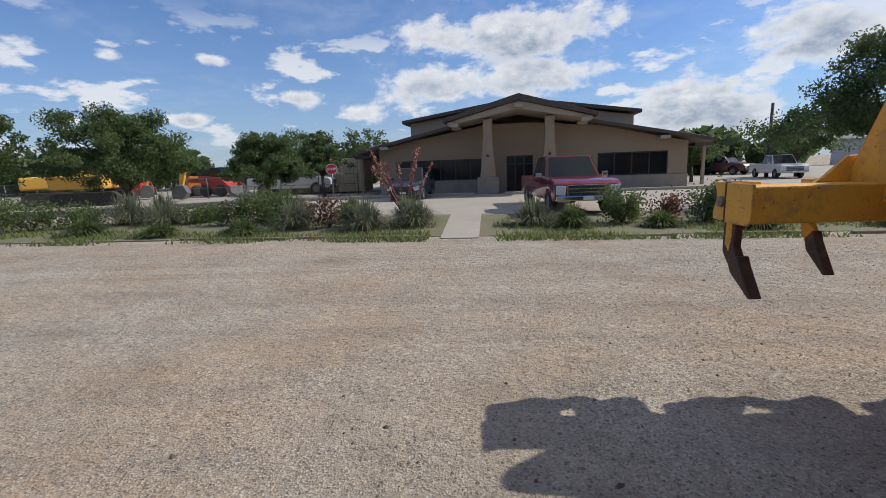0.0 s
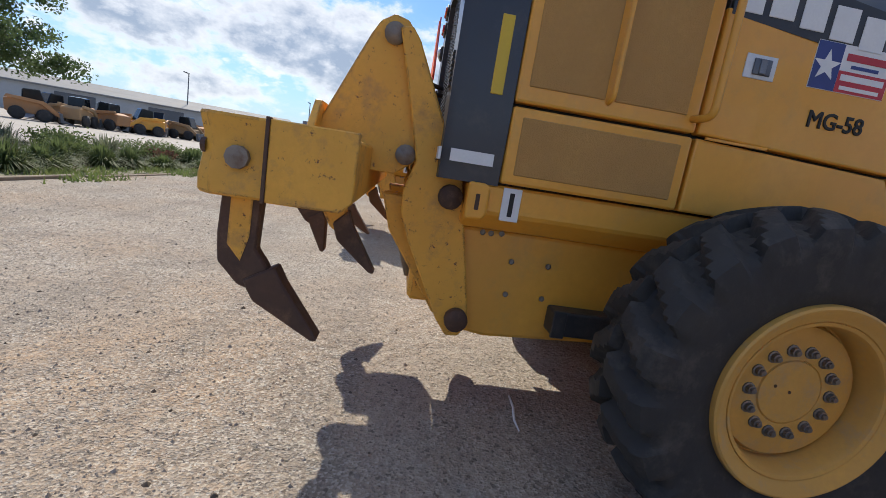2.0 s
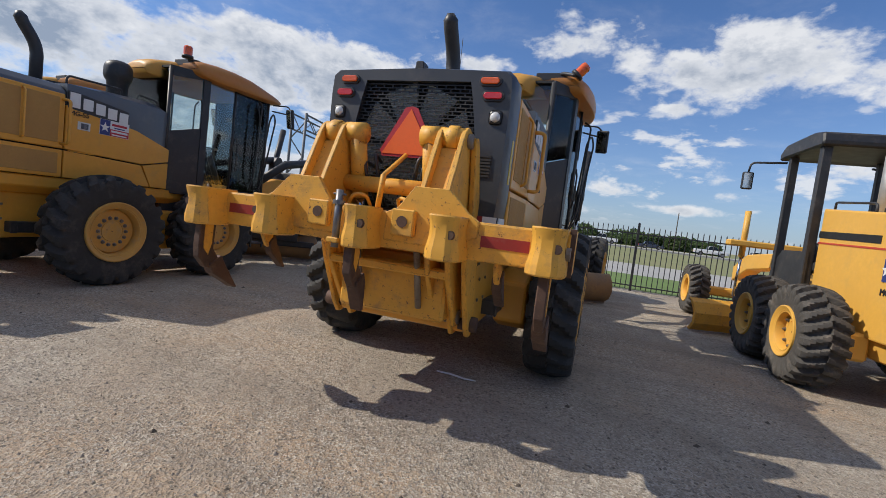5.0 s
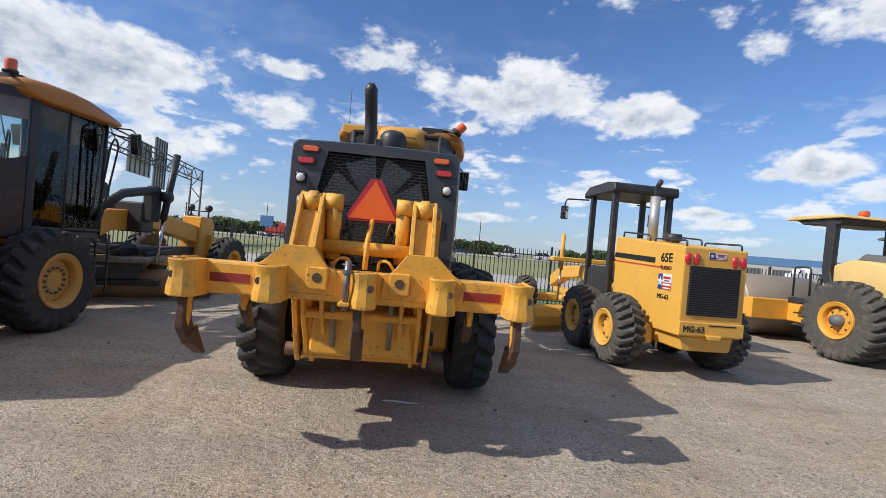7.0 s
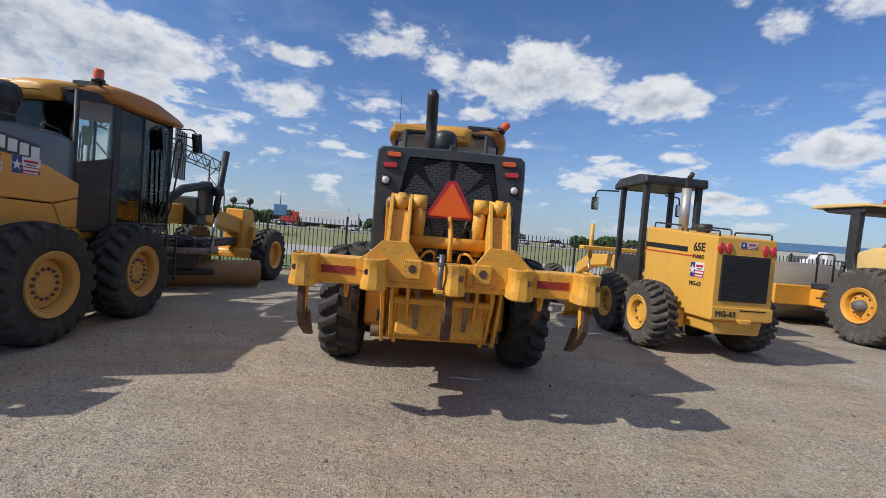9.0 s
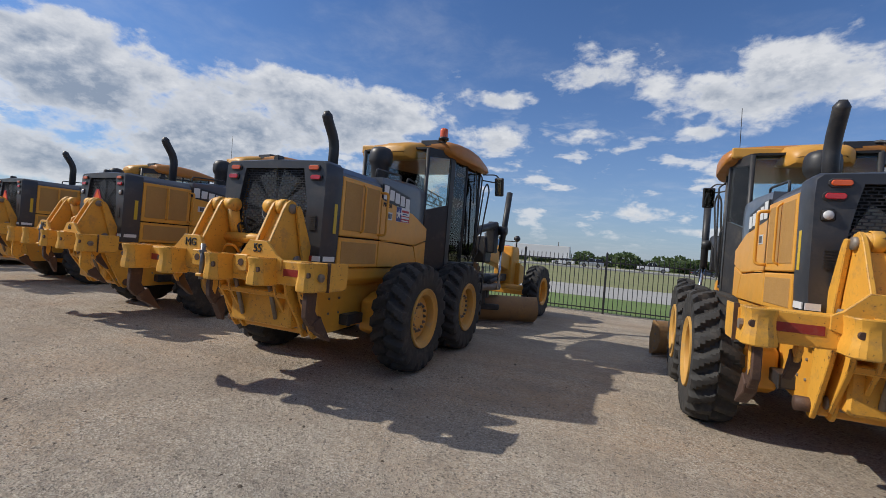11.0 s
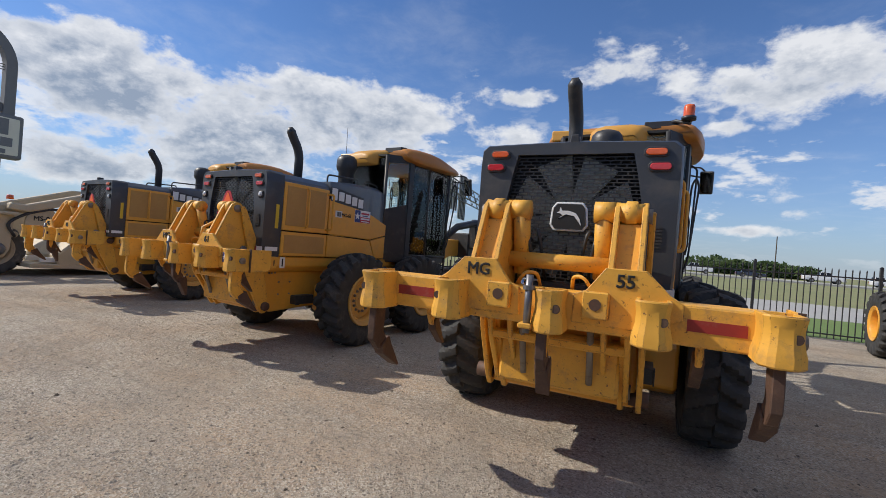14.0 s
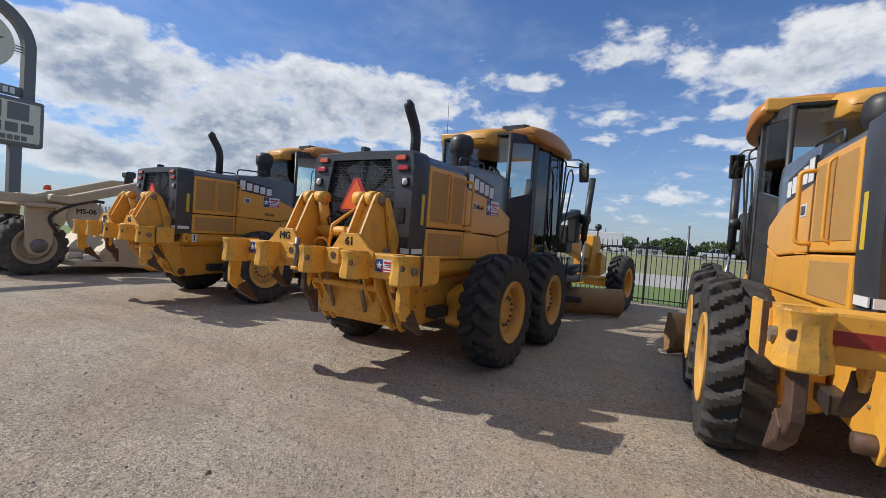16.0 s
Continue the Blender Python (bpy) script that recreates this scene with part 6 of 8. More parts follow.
    part("foliage", leaf_mesh("foliage", pts, size, rng), mat, t)
    return t


# bed planting: kind, x, y, height, radius
BED = [("s", 15.8, -10.0, 0.8, 0.9), ("y", 13.6, -11.2, 0.95, 1.1), ("y", 12.2, -10.9, 0.7, 1.0), ("s", 11.2, -11.0, 0.45, 0.7), ("s", 9.7, -10.2, 0.75, 0.75), ("s", 8.6, -10.6, 0.75, 0.75),
       ("y", 7.3, -8.9, 0.75, 0.85), ("r", 6.4, -8.9, 0.75, 0.5), ("y", 5.3, -8.3, 0.75, 0.8), ("y", 4.35, -9.7, 0.75, 0.85), ("y", 1.15, -8.5, 0.65, 0.85), ("s", -0.9, -8.3, 0.68, 0.45),
       ("r", -2.2, -9.0, 0.65, 0.45), ("s", -2.7, -8.1, 0.7, 0.5), ("y", -6.6, -8.6, 0.75, 1.0), ("y", -8.3, -8.9, 0.7, 1.0), ("s", -9.6, -8.4, 0.6, 0.8), ("y", -11.0, -8.3, 0.6, 0.9), ("s", -12.3, -8.0, 0.5, 0.9),
       ("s", -13.4, -7.3, 0.45, 0.8), ("s", -14.4, -7.0, 0.4, 0.6), ("r", -11.8, -7.2, 0.4, 0.35), ("s", 18.0, -10.6, 0.9, 1.0), ("y", 20.0, -11.0, 0.8, 0.9)]
BED += [("s", 14.9, -10.6, 0.6, 0.8), ("y", 13.0, -11.9, 0.9, 0.9), ("r", 11.0, -11.7, 0.5, 0.6), ("s", 9.1, -11.2, 0.8, 0.6), ("s", 7.9, -9.8, 0.6, 0.55), ("r", 7.6, -10.4, 0.6, 0.5), ("y", 6.1, -10.2, 0.7, 0.7), ("s", 5.7, -8.9, 0.5, 0.5), ("y", 4.1, -8.7, 0.7, 0.7), ("s", -3.6, -8.8, 0.6, 0.5), ("y", -7.4, -8.1, 0.6, 0.8), ("s", -8.9, -7.8, 0.5, 0.6), ("y", -10.2, -8.9, 0.6, 0.8)]
for i, (k, x, y, h, r) in enumerate(BED):
    if k == "y":
        spiky(x, y, h * 1.1, r * 1.05, 100 + i, 420)
    elif k == "s":
        shrub(x, y, h * 1.1, r, 200 + i, 2600, size=0.038)
    else:
        shrub(x, y, h, r, 300 + i, 900, "leaf_red", 0.04, "reddish flowering shrub in the bed")
# tufts of tall green grass
rng = np.random.default_rng(61)
for i, x in enumerate((-6.0, -7.1, -7.9, -8.7, -9.4, -10.6, -12.0, -13.0, -3.2, -1.5, 0.4, 8.2, 10.4, 12.9)):
    spiky(x, EDGE(x) - rng.uniform(0.5, 1.5), rng.uniform(0.38, 0.62), rng.uniform(0.5, 0.8), 400 + i, 480, "leaf_light", "tuft of tall bright green grass in the bed")
# tall red flower stalks of the yucca
t = thing("red_flower_stalk", Matrix.Translation((4.6, -10.2, 0)), "tall leaning red flower stalks of a yucca", "plant")
rng = np.random.default_rng(77)
for i in range(9):
    e = Vector((rng.uniform(-1.0, 0.9), rng.uniform(-0.4, 0.4), rng.uniform(1.5, 2.1)))
    bm = B_()
    tube(bm, [(0, 0, 0.2), e * 0.5, e], [0.022, 0.017, 0.009], 5)
    s = part("stalk", bm, "stalk", t)
    q = np.array([e * f for f in rng.uniform(0.55, 1.0, 60)]) + rng.normal(size=(60, 3)) * 0.035
    part("blossom", leaf_mesh("blossom", q, 0.045, rng), "stalk", s)
# low weeds and grass in the bed and along its edge
rng = np.random.default_rng(5)
n = 26000
gx = rng.uniform(-15, 25, n)
gy = np.array([EDGE(v) for v in gx]) + 0.55 - np.abs(rng.normal(size=n)) * 1.5
keep = (np.sin(gx * 1.7) + np.sin(gy * 2.9 + gx * 0.6) + rng.normal(size=n) * 0.5 > -0.2) & ~((gx > 2.2) & (gx < 3.6))
gx, gy = gx[keep], gy[keep]
n = len(gx)
a = rng.uniform(0, 6.28, n)
h = rng.uniform(0.04, 0.15, n)
base = np.stack([gx, gy, np.zeros(n)], 1)
side = np.stack([np.cos(a), np.sin(a), 0 * a], 1) * 0.02
tip = base + np.stack([rng.normal(size=n) * 0.05, rng.normal(size=n) * 0.05, h], 1)
me = bpy.data.meshes.new("grass")
me.from_pydata(np.stack([base - side, base + side, tip], 1).reshape(-1, 3).tolist(), [], np.arange(3 * n).reshape(-1, 3).tolist())
tagged(part("grass", me, "grass_blade"), "patchy green weeds and grass along the bed edge", "grass", kind="stuff")

tree(-9.4, -11.2, 4.9, 2.6, 0.13, 1, 42000, 0.050, "small dark green live oak with a spreading crown")
tree(18.5, -17.5, 5.0, 2.9, 0.16, 2, 60000, 0.058, base=0.18)
tree(13.6, -21.5, 3.7, 2.4, 0.12, 3, 32000, 0.062, base=0.18)
tree(11.2, -23.5, 3.9, 1.5, 0.10, 4, 9000, 0.07, "young bright green tree")
tree(25.0, -15.5, 4.8, 2.8, 0.14, 5, 20000, 0.085, base=0.2)
tree(10.5, -31.0, 4.6, 2.4, 0.14, 6, 4000, 0.1)
tree(15.5, -32.0, 4.4, 3.0, 0.14, 7, 4000, 0.1)
tree(-11.5, -27.0, 3.4, 1.8, 0.1, 8, 3000, 0.09)
tree(-20.0, -30.0, 4.2, 2.8, 0.12, 9, 3500, 0.1)
tree(-40.0, -4.8, 3.6, 1.9, 0.1, 10, 3000, 0.1)
tree(-52.0, 1.5, 4.2, 2.4, 0.12, 11, 2500, 0.12)
# far woods
def woods(name, xs, y0, y1, h, seed, label):
    rng = np.random.default_rng(seed)
    pts = []
    for x in xs:
        hh = h * rng.uniform(0.55, 1.1)
        y = rng.uniform(y0, y1)
        m = 260
        u = rng.normal(size=(m, 3))
        u /= np.linalg.norm(u, axis=1)[:, None]
        pts.append(np.array([x, y, hh * 0.5]) + u * [hh * 0.75, hh * 0.6, hh * 0.5] * rng.uniform(0.75, 1.05, (m, 1)))
    pts = np.concatenate(pts)
    pts[:, 2] = np.clip(pts[:, 2], 0.1, None)
    return tagged(part(name, leaf_mesh(name, pts, h * 0.16, rng), "leaf"), label, "trees", kind="stuff")


rng = np.random.default_rng(8)
woods("far_woods", np.concatenate([rng.uniform(-90, 10, 44), rng.uniform(10, 45, 24), rng.uniform(45, 160, 24)]), 150, 180, 5.0, 21, "far line of green trees along the highway")
woods("west_woods", rng.uniform(-32, -12, 8), -48, -40, 4.0, 22, "green trees behind the parking area")
woods("east_woods", rng.uniform(14, 70, 26), -50, -42, 4.5, 23, "green trees behind the neighbouring yard")


# ---- small motor grader ----
def small_grader():
    g = thing("small_motor_grader", Matrix.Translation((4.36, 2.18, 0)) @ Matrix.Rotation(radians(3.0), 4, "Z"), "small bright yellow motor grader with black open canopy", "motor grader", "parked motor graders")
    bm = B_()
    prism(bm, [(0.0, 0.62), (0.0, 1.80), (0.35, 1.83), (1.75, 1.95), (1.75, 0.75), (0.9, 0.62)], "x", -0.46, 0.46, 0.02, 2)
    part("engine_body", bm, "champ", g, "bright yellow engine housing")
    bm = B_()
    prism(bm, [(-0.40, 0.62), (0.40, 0.62), (0.36, 0.42), (-0.36, 0.42)], "y", 0.05, 1.6, 0.02)
    part("belly", bm, "champ", g, "yellow lower frame")
    bm = B_()
    box(bm, -0.37, 0.37, -0.012, 0.01, 0.90, 1.55, 0.01)
    gr = part("radiator_grille", bm, "dark", g, "black radiator grille")
    for i in range(21):
        bm = B_()
        box(bm, -0.36, 0.36, -0.02, -0.008, 0.915 + i * 0.03, 0.928 + i * 0.03)
        part("slat", bm, "black", gr)
    bm = B_()
    box(bm, -0.47, 0.47, -0.03, 0.0, 0.64, 0.82, 0.01)
    part("rear_bumper", bm, "champ", g, "yellow rear plate")
    bm = B_()
    prism(bm, [(-0.10, 0.66), (0.10, 0.66), (0.07, 0.60), (-0.07, 0.60)], "y", -0.10, -0.03, 0.01)
    part("tow_hook", bm, "champ", g, "yellow tow bracket")
    for sx in (-1, 1):
        for x in (0.30, 0.42):
            bm = B_()
            lathe(bm, [(0.0, -0.045), (0.035, -0.04), (0.048, -0.015), (0.048, 0.01)], (0, 0, 0), "y", 18)
            move(bm, Matrix.Translation((sx * (x - 0.02), 0, 1.64)) @ Matrix.Diagonal((1.0, 0.55, 1.7, 1)))
            part("tail_light", bm, "red", g, "oval red tail lamp")
        bm = B_()
        prism(bm, [(0.62, 1.55), (1.75, 1.60), (1.75, 1.68), (0.62, 1.63)], "x", sx * 0.462 - 0.003, sx * 0.462 + 0.003)
        part("black_stripe", bm, "stencil", g)
        bm = B_()
        prism(bm, [(0.28, 1.48), (1.75, 1.53), (1.75, 1.55), (0.28, 1.50)], "x", sx * 0.462 - 0.003, sx * 0.462 + 0.003)
        part("red_stripe", bm, "stripe", g)
        for pts in ([(sx * 0.40, 0.05, 1.79), (sx * 0.40, 0.05, 1.88), (sx * 0.40, 0.75, 1.91), (sx * 0.40, 0.75, 1.84)], [(sx * 0.42, 0.85, 1.84), (sx * 0.42, 0.85, 1.96), (sx * 0.42, 1.6, 2.02), (sx * 0.42, 1.6, 1.94)]):
            bm = B_()
            tube(bm, arc_pts(pts, 0.05), 0.013, 6)
            part("hand_rail", bm, "black", g, "black tubular rail")
        for y in (0.92, 2.02):
            wheel(g, sx * 1.02, y, 0.53, 0.535, 0.40, 0.25, sx, 8, 24, "drytyre", "champ", 0.10)
        bm = B_()
        prism(bm, [(0.6, 0.38), (2.3, 0.38), (2.3, 0.66), (0.6, 0.66)], "x", min(sx * 0.40, sx * 0.64), max(sx * 0.40, sx * 0.64), 0.03)
        part("tandem_case", bm, "champ", g, "yellow tandem case")
        # canopy posts
        for y, w in ((1.80, 0.09), (2.62, 0.07)):
            bm = B_()
            box(bm, sx * 0.50 - 0.05, sx * 0.50 + 0.05, y, y + w, 0.85, 2.72, 0.008)
            part("canopy_post", bm, "black", g, "black steel canopy post")
        bm = B_()
        prism(bm, [(1.80, 0.85), (2.70, 0.85), (2.70, 1.25), (2.5, 1.42), (1.80, 1.42)], "x", sx * 0.50 - 0.02, sx * 0.50 + 0.02, 0.006)
        part("canopy_side", bm, "black", g, "black lower side plate")
        bm = B_()
        tube(bm, arc_pts([(sx * 0.50, 2.85, 2.66), (sx * 0.90, 3.0, 2.66), (sx * 0.92, 3.0, 2.52)], 0.08), 0.016, 6)
        am = part("mirror_arm", bm, "black", g, "black mirror arm")
        bm = B_()
        box(bm, sx * 0.92 - 0.075, sx * 0.92 + 0.075, 2.97, 3.03, 2.26, 2.52, 0.025, 2)
        part("mirror", bm, "black", am, "black mirror housing")
        bm = B_()
        box(bm, sx * 0.92 - 0.06, sx * 0.92 + 0.06, 2.962, 2.968, 2.28, 2.50)
        part("mirror_glass", bm, "mirror", am)
    bm = B_()
    prism(bm, [(1.72, 2.74), (1.74, 2.86), (2.0, 2.90), (2.7, 2.88), (2.86, 2.78), (2.86, 2.68), (2.74, 2.70), (1.74, 2.70)], "x", -0.60, 0.60, 0.02)
    part("canopy_roof", bm, "black", g, "black steel canopy roof")
    bm = B_()
    tube(bm, [(-0.14, 1.25, 1.85), (-0.14, 1.25, 2.60)], 0.075, 16)
    st = part("exhaust_muffler", bm, "muffler", g, "silver exhaust muffler")
    bm = B_()
    tube(bm, arc_pts([(-0.14, 1.25, 2.58), (-0.14, 1.25, 2.74), (-0.14, 1.14, 2.84)], 0.08), 0.04, 10)
    part("tail_pipe", bm, "black", st, "black tail pipe")
    bm = B_()
    lathe(bm, [(0.0, 0.15), (0.12, 0.14), (0.13, 0.05), (0.08, 0.0), (0.08, -0.05)], (0.06, 1.02, 1.88), "z", 18)
    part("air_cleaner", bm, "black", g, "black air cleaner")
    bm = B_()
    box(bm, -0.22, 0.22, 2.0, 2.42, 1.15, 1.3, 0.04, 2)
    box(bm, -0.22, 0.22, 1.92, 2.04, 1.28, 1.85, 0.04, 2)
    part("operator_seat", bm, "seat", g, "black operator seat")
    bm = B_()
    tube(bm, [(0, 2.95, 0.95), (0, 2.75, 1.55)], 0.04, 8)
    lathe(bm, [(0.16, -0.012), (0.18, 0), (0.16, 0.012), (0.145, 0), (0.16, -0.012)], (0, 2.74, 1.56), "z", 20)
    part("steering_column", bm, "black", g, "black steering wheel and column")
    # front
    bm = B_()
    prism(bm, [(2.3, 0.55), (2.3, 0.95), (3.0, 1.15), (3.6, 1.38), (4.9, 1.30), (5.5, 1.05), (5.5, 0.75), (4.8, 1.02), (3.7, 1.12), (3.1, 0.85)], "x", -0.13, 0.13, 0.02)
    part("front_frame", bm, "champ", g, "yellow arched front frame")
    bm = B_()
    box(bm, -0.85, 0.85, 3.55, 3.75, 1.42, 1.52, 0.02)
    part("lift_bar", bm, "champ", g, "yellow lift cross bar")
    for sx in (-1, 1):
        bm = B_()
        tube(bm, [(sx * 0.62, 3.65, 1.25), (sx * 0.62, 3.65, 2.0)], 0.045, 10)
        c = part("lift_cylinder", bm, "champ", g, "yellow upright lift cylinder")
        bm = B_()
        tube(bm, [(sx * 0.62, 3.65, 1.3), (sx * 0.66, 3.6, 0.6)], 0.022, 8)
        part("rod", bm, "chrome", c)
        wheel(g, sx * 0.98, 5.3, 0.50, 0.50, 0.34, 0.25, sx, 0, 22, "drytyre", "champ", 0.08)
    bm = B_()
    box(bm, -0.8, 0.8, 5.2, 5.4, 0.42, 0.60, 0.03)
    part("front_axle", bm, "champ", g, "yellow front axle")
    bm = B_()
    prism(bm, [(-0.10, 0.02), (-0.2, 0.14), (-0.2, 0.3), (-0.1, 0.46), (0.0, 0.52), (-0.06, 0.44), (-0.14, 0.3), (-0.14, 0.15), (-0.04, 0.03)], "x", -1.45, 1.45)
    part("moldboard", move(bm, Matrix.Translation((0, 3.75, 0)) @ Matrix.Rotation(radians(20), 4, "Z")), "ripper", g, "curved yellow blade")
    bm = B_()
    lathe(bm, [(0.35, 0), (0.55, 0), (0.55, 0.1), (0.35, 0.1), (0.35, 0)], (0, 3.75, 0.58), "z", 28)
    prism(bm, [(-0.3, 3.5), (0.3, 3.5), (0.1, 5.3), (-0.1, 5.3)], "z", 0.66, 0.78, 0.01)
    part("drawbar", bm, "champ", g, "yellow drawbar and circle")
    LF = lambda y, z: Matrix.Translation((-0.4635, y, z)) @ LEFT
    placed_words("model_number", "65E", 0.17, "stencil", g, LF(0.36, 1.63), "black model number")
    placed_words("model_word", "TURBO", 0.075, "stencil", g, LF(0.36, 1.49), "black model word")
    placed_words("fleet_number", "MG-63", 0.09, "stencil", g, LF(0.38, 1.09), "black stencilled fleet number")
    placed_words("fleet_number", "MG-63", 0.11, "stencil", g, Matrix.Translation((-0.26, -0.0325, 0.72)), "black stencilled fleet number")
    sticker(g, LF(0.36, 1.30), 0.30, 0.22)
    sticker(g, Matrix.Translation((0.02, -0.002, 1.70)), 0.26, 0.09)
    bm = B_()
    box(bm, -0.05, 0.35, -0.034, -0.030, 0.775, 0.79)
    part("printed_line", bm, "stencil", g)
    return g


small_grader()


# ---- rollers ----
def roller(x, y, turn, body, lower, roof, text, label, roof_z=2.78, size=1.0):
    g = thing("soil_compactor", Matrix.Translation((x, y, 0)) @ Matrix.Rotation(turn, 4, "Z"), label, "roller", "parked rollers")
    # origin under the rear axle, front along +y
    red = lower == "macred"
    bm = B_()
    prism(bm, [(-1.72, 1.26), (-1.76, 1.40), (-0.98, 1.70), (-0.35, 1.92), (0.15, 1.96), (0.52, 1.84), (0.50, 1.2), (-0.5, 1.2)], "x", -0.70, 0.70, 0.07, 3)
    part("engine_hood", bm, body, g, "sloping engine hood", angle=40)
    if red:
        bm = B_()
        prism(bm, [(-0.98, 1.62), (-1.74, 1.50), (-1.78, 1.10), (-0.98, 1.02)], "x", -0.76, 0.76, 0.05, 2)
        part("rear_vent", bm, "black", g, "black louvred engine cover")
        for k in range(5):
            bm = B_()
            box(bm, -0.55, 0.55, -1.80, -1.765, 1.16 + k * 0.065, 1.185 + k * 0.065)
            part("louvre", bm, "slate", g)
        bm = B_()
        prism(bm, [(-0.97, 0.99), (-1.74, 1.08), (-1.80, 0.76), (-1.5, 0.54), (-0.97, 0.45)], "x", -0.88, 0.88, 0.05, 2)
        part("counterweight", bm, lower, g, "heavy red rear counterweight", angle=40)
    else:
        bm = B_()
        prism(bm, [(0.45, 1.90), (0.22, 2.10), (-0.30, 2.04), (-1.52, 1.62), (-1.78, 1.42), (-1.6, 1.36), (-0.3, 1.80)], "x", -0.36, 0.36, 0.05, 3)
        part("hood_top", bm, "slate", g, "grey hood top", angle=40)
        for sx in (-1, 1):
            bm = B_()
            prism(bm, [(-0.98, 1.69), (-1.74, 1.41), (-1.72, 1.36), (-1.36, 1.46), (-1.26, 1.56)], "x", sx * 0.695 - 0.015, sx * 0.695 + 0.015)
            part("side_vent", bm, "black", g, "black side vent")
        bm = B_()
        prism(bm, [(-0.69, 1.26), (-1.84, 1.28), (-1.90, 1.02), (-1.78, 0.94), (-0.84, 0.88)], "x", -0.86, 0.86, 0.05, 2)
        part("counterweight", bm, lower, g, "heavy grey rear counterweight", angle=40)
        bm = B_()
        prism(bm, [(-0.90, 0.83), (-1.80, 0.88), (-1.62, 0.66), (-1.3, 0.52), (-0.9, 0.50)], "x", -0.80, 0.80, 0.04, 2)
        part("counterweight_foot", bm, lower, g, "lower step of the counterweight", angle=40)
    bm = B_()
    prism(bm, [(-0.8, 0.5), (0.9, 0.5), (0.9, 1.05), (-0.8, 1.0)], "x", -0.55, 0.55, 0.03)
    part("chassis", bm, "slate", g, "dark chassis")
    for sx in (-1, 1):
        wheel(g, sx * 1.08, 0.0, 0.77, 0.775, 0.56, 0.33, sx, 8, 26, "drytyre", "yellow", 0.10)
        bm = B_()
        lathe(bm, [(0.0, 0.14), (0.10, 0.13), (0.12, 0.0), (0.14, -0.05)], (0, 0, 0), "x", 18)
        if sx < 0:
            move(bm, Matrix.Rotation(math.pi, 4, "Z"))
        part("hub", move(bm, Matrix.Translation((sx * 0.98, 0, 0.77))), "slate", g, "grey hub")
        bm = B_()
        prism(bm, [(0.35, 1.0), (0.52, 1.0), (0.72, 1.7), (0.70, roof_z), (0.50, roof_z), (0.53, 1.7)], "x", sx * 0.66 - 0.075, sx * 0.66 + 0.075, 0.015)
        part("canopy_post", bm, "black", g, "black canopy post")
        bm = B_()
        for z in (0.5, 0.75, 1.0):
            box(bm, sx * 0.72 - 0.14, sx * 0.72 + 0.14, 0.85, 1.15, z, z + 0.03)
        part("steps", bm, "black", g, "black steps")
        bm = B_()
        tube(bm, arc_pts([(sx * 0.72, 0.95, 1.1), (sx * 0.72, 0.95, 1.75), (sx * 0.72, 1.35, 1.75), (sx * 0.72, 1.35, 1.1)], 0.08), 0.02, 6)
        part("guard_rail", bm, "black", g, "black guard rail")
    bm = B_()
    prism(bm, [(0.22, roof_z), (0.30, roof_z + 0.06), (1.40, roof_z + 0.09), (1.60, roof_z + 0.05), (1.58, roof_z)], "x", -0.80, 0.80, 0.02, 2)
    cr = part("canopy_roof", bm, roof, g, "flat canopy roof")
    bm = B_()
    prism(bm, [(0.42, roof_z - 0.13), (1.25, roof_z - 0.10), (1.42, roof_z - 0.002), (0.34, roof_z - 0.002)], "x", -0.72, 0.72, 0.015)
    part("roof_frame", bm, "black", cr, "black frame under the roof")
    bm = B_()
    box(bm, -0.7, 0.7, 0.9, 1.5, 0.95, 1.08, 0.02)
    box(bm, -0.24, 0.24, 0.75, 1.15, 1.25, 1.4, 0.04)
    box(bm, -0.24, 0.24, 0.66, 0.80, 1.38, 1.85, 0.04)
    tube(bm, [(0, 1.55, 1.05), (0, 1.42, 1.6)], 0.05, 8)
    lathe(bm, [(0.17, -0.012), (0.19, 0), (0.17, 0.012), (0.155, 0), (0.17, -0.012)], (0, 1.42, 1.62), "z", 20)
    part("operator_platform", bm, "black", g, "black seat, console and platform")
    bm = B_()
    lathe(bm, [(0.0, -1.05), (0.70, -1.05), (0.76, -1.0), (0.76, 1.0), (0.70, 1.05), (0.0, 1.05)], (0, 2.95, 0.76), "x", 40)
    part("drum", bm, "drum", g, "smooth steel drum")
    bm = B_()
    for sx in (-1, 1):
        box(bm, sx * 1.16 - 0.05, sx * 1.16 + 0.05, 2.0, 3.9, 0.55, 0.95, 0.02)
    box(bm, -1.2, 1.2, 1.9, 2.1, 0.5, 0.98, 0.02)
    box(bm, -1.2, 1.2, 3.82, 3.98, 0.5, 0.95, 0.02)
    box(bm, -0.3, 0.3, 0.9, 2.0, 0.5, 0.9, 0.02)
    part("drum_frame", bm, "yellow", g, "yellow drum frame")
    if text:
        placed_words("fleet_number", text, 0.12, "stencil" if lower == "macred" else "black", g, Matrix.Translation((-0.8825 if red else -0.8625, -1.35, 0.86 if red else 1.08)) @ LEFT, "black stencilled fleet number")
    sticker(g, Matrix.Translation((-0.762 if red else -0.702, -1.32, 1.30) if red else (-0.702, -1.18, 1.36)) @ LEFT, 0.46, 0.20)
    return g


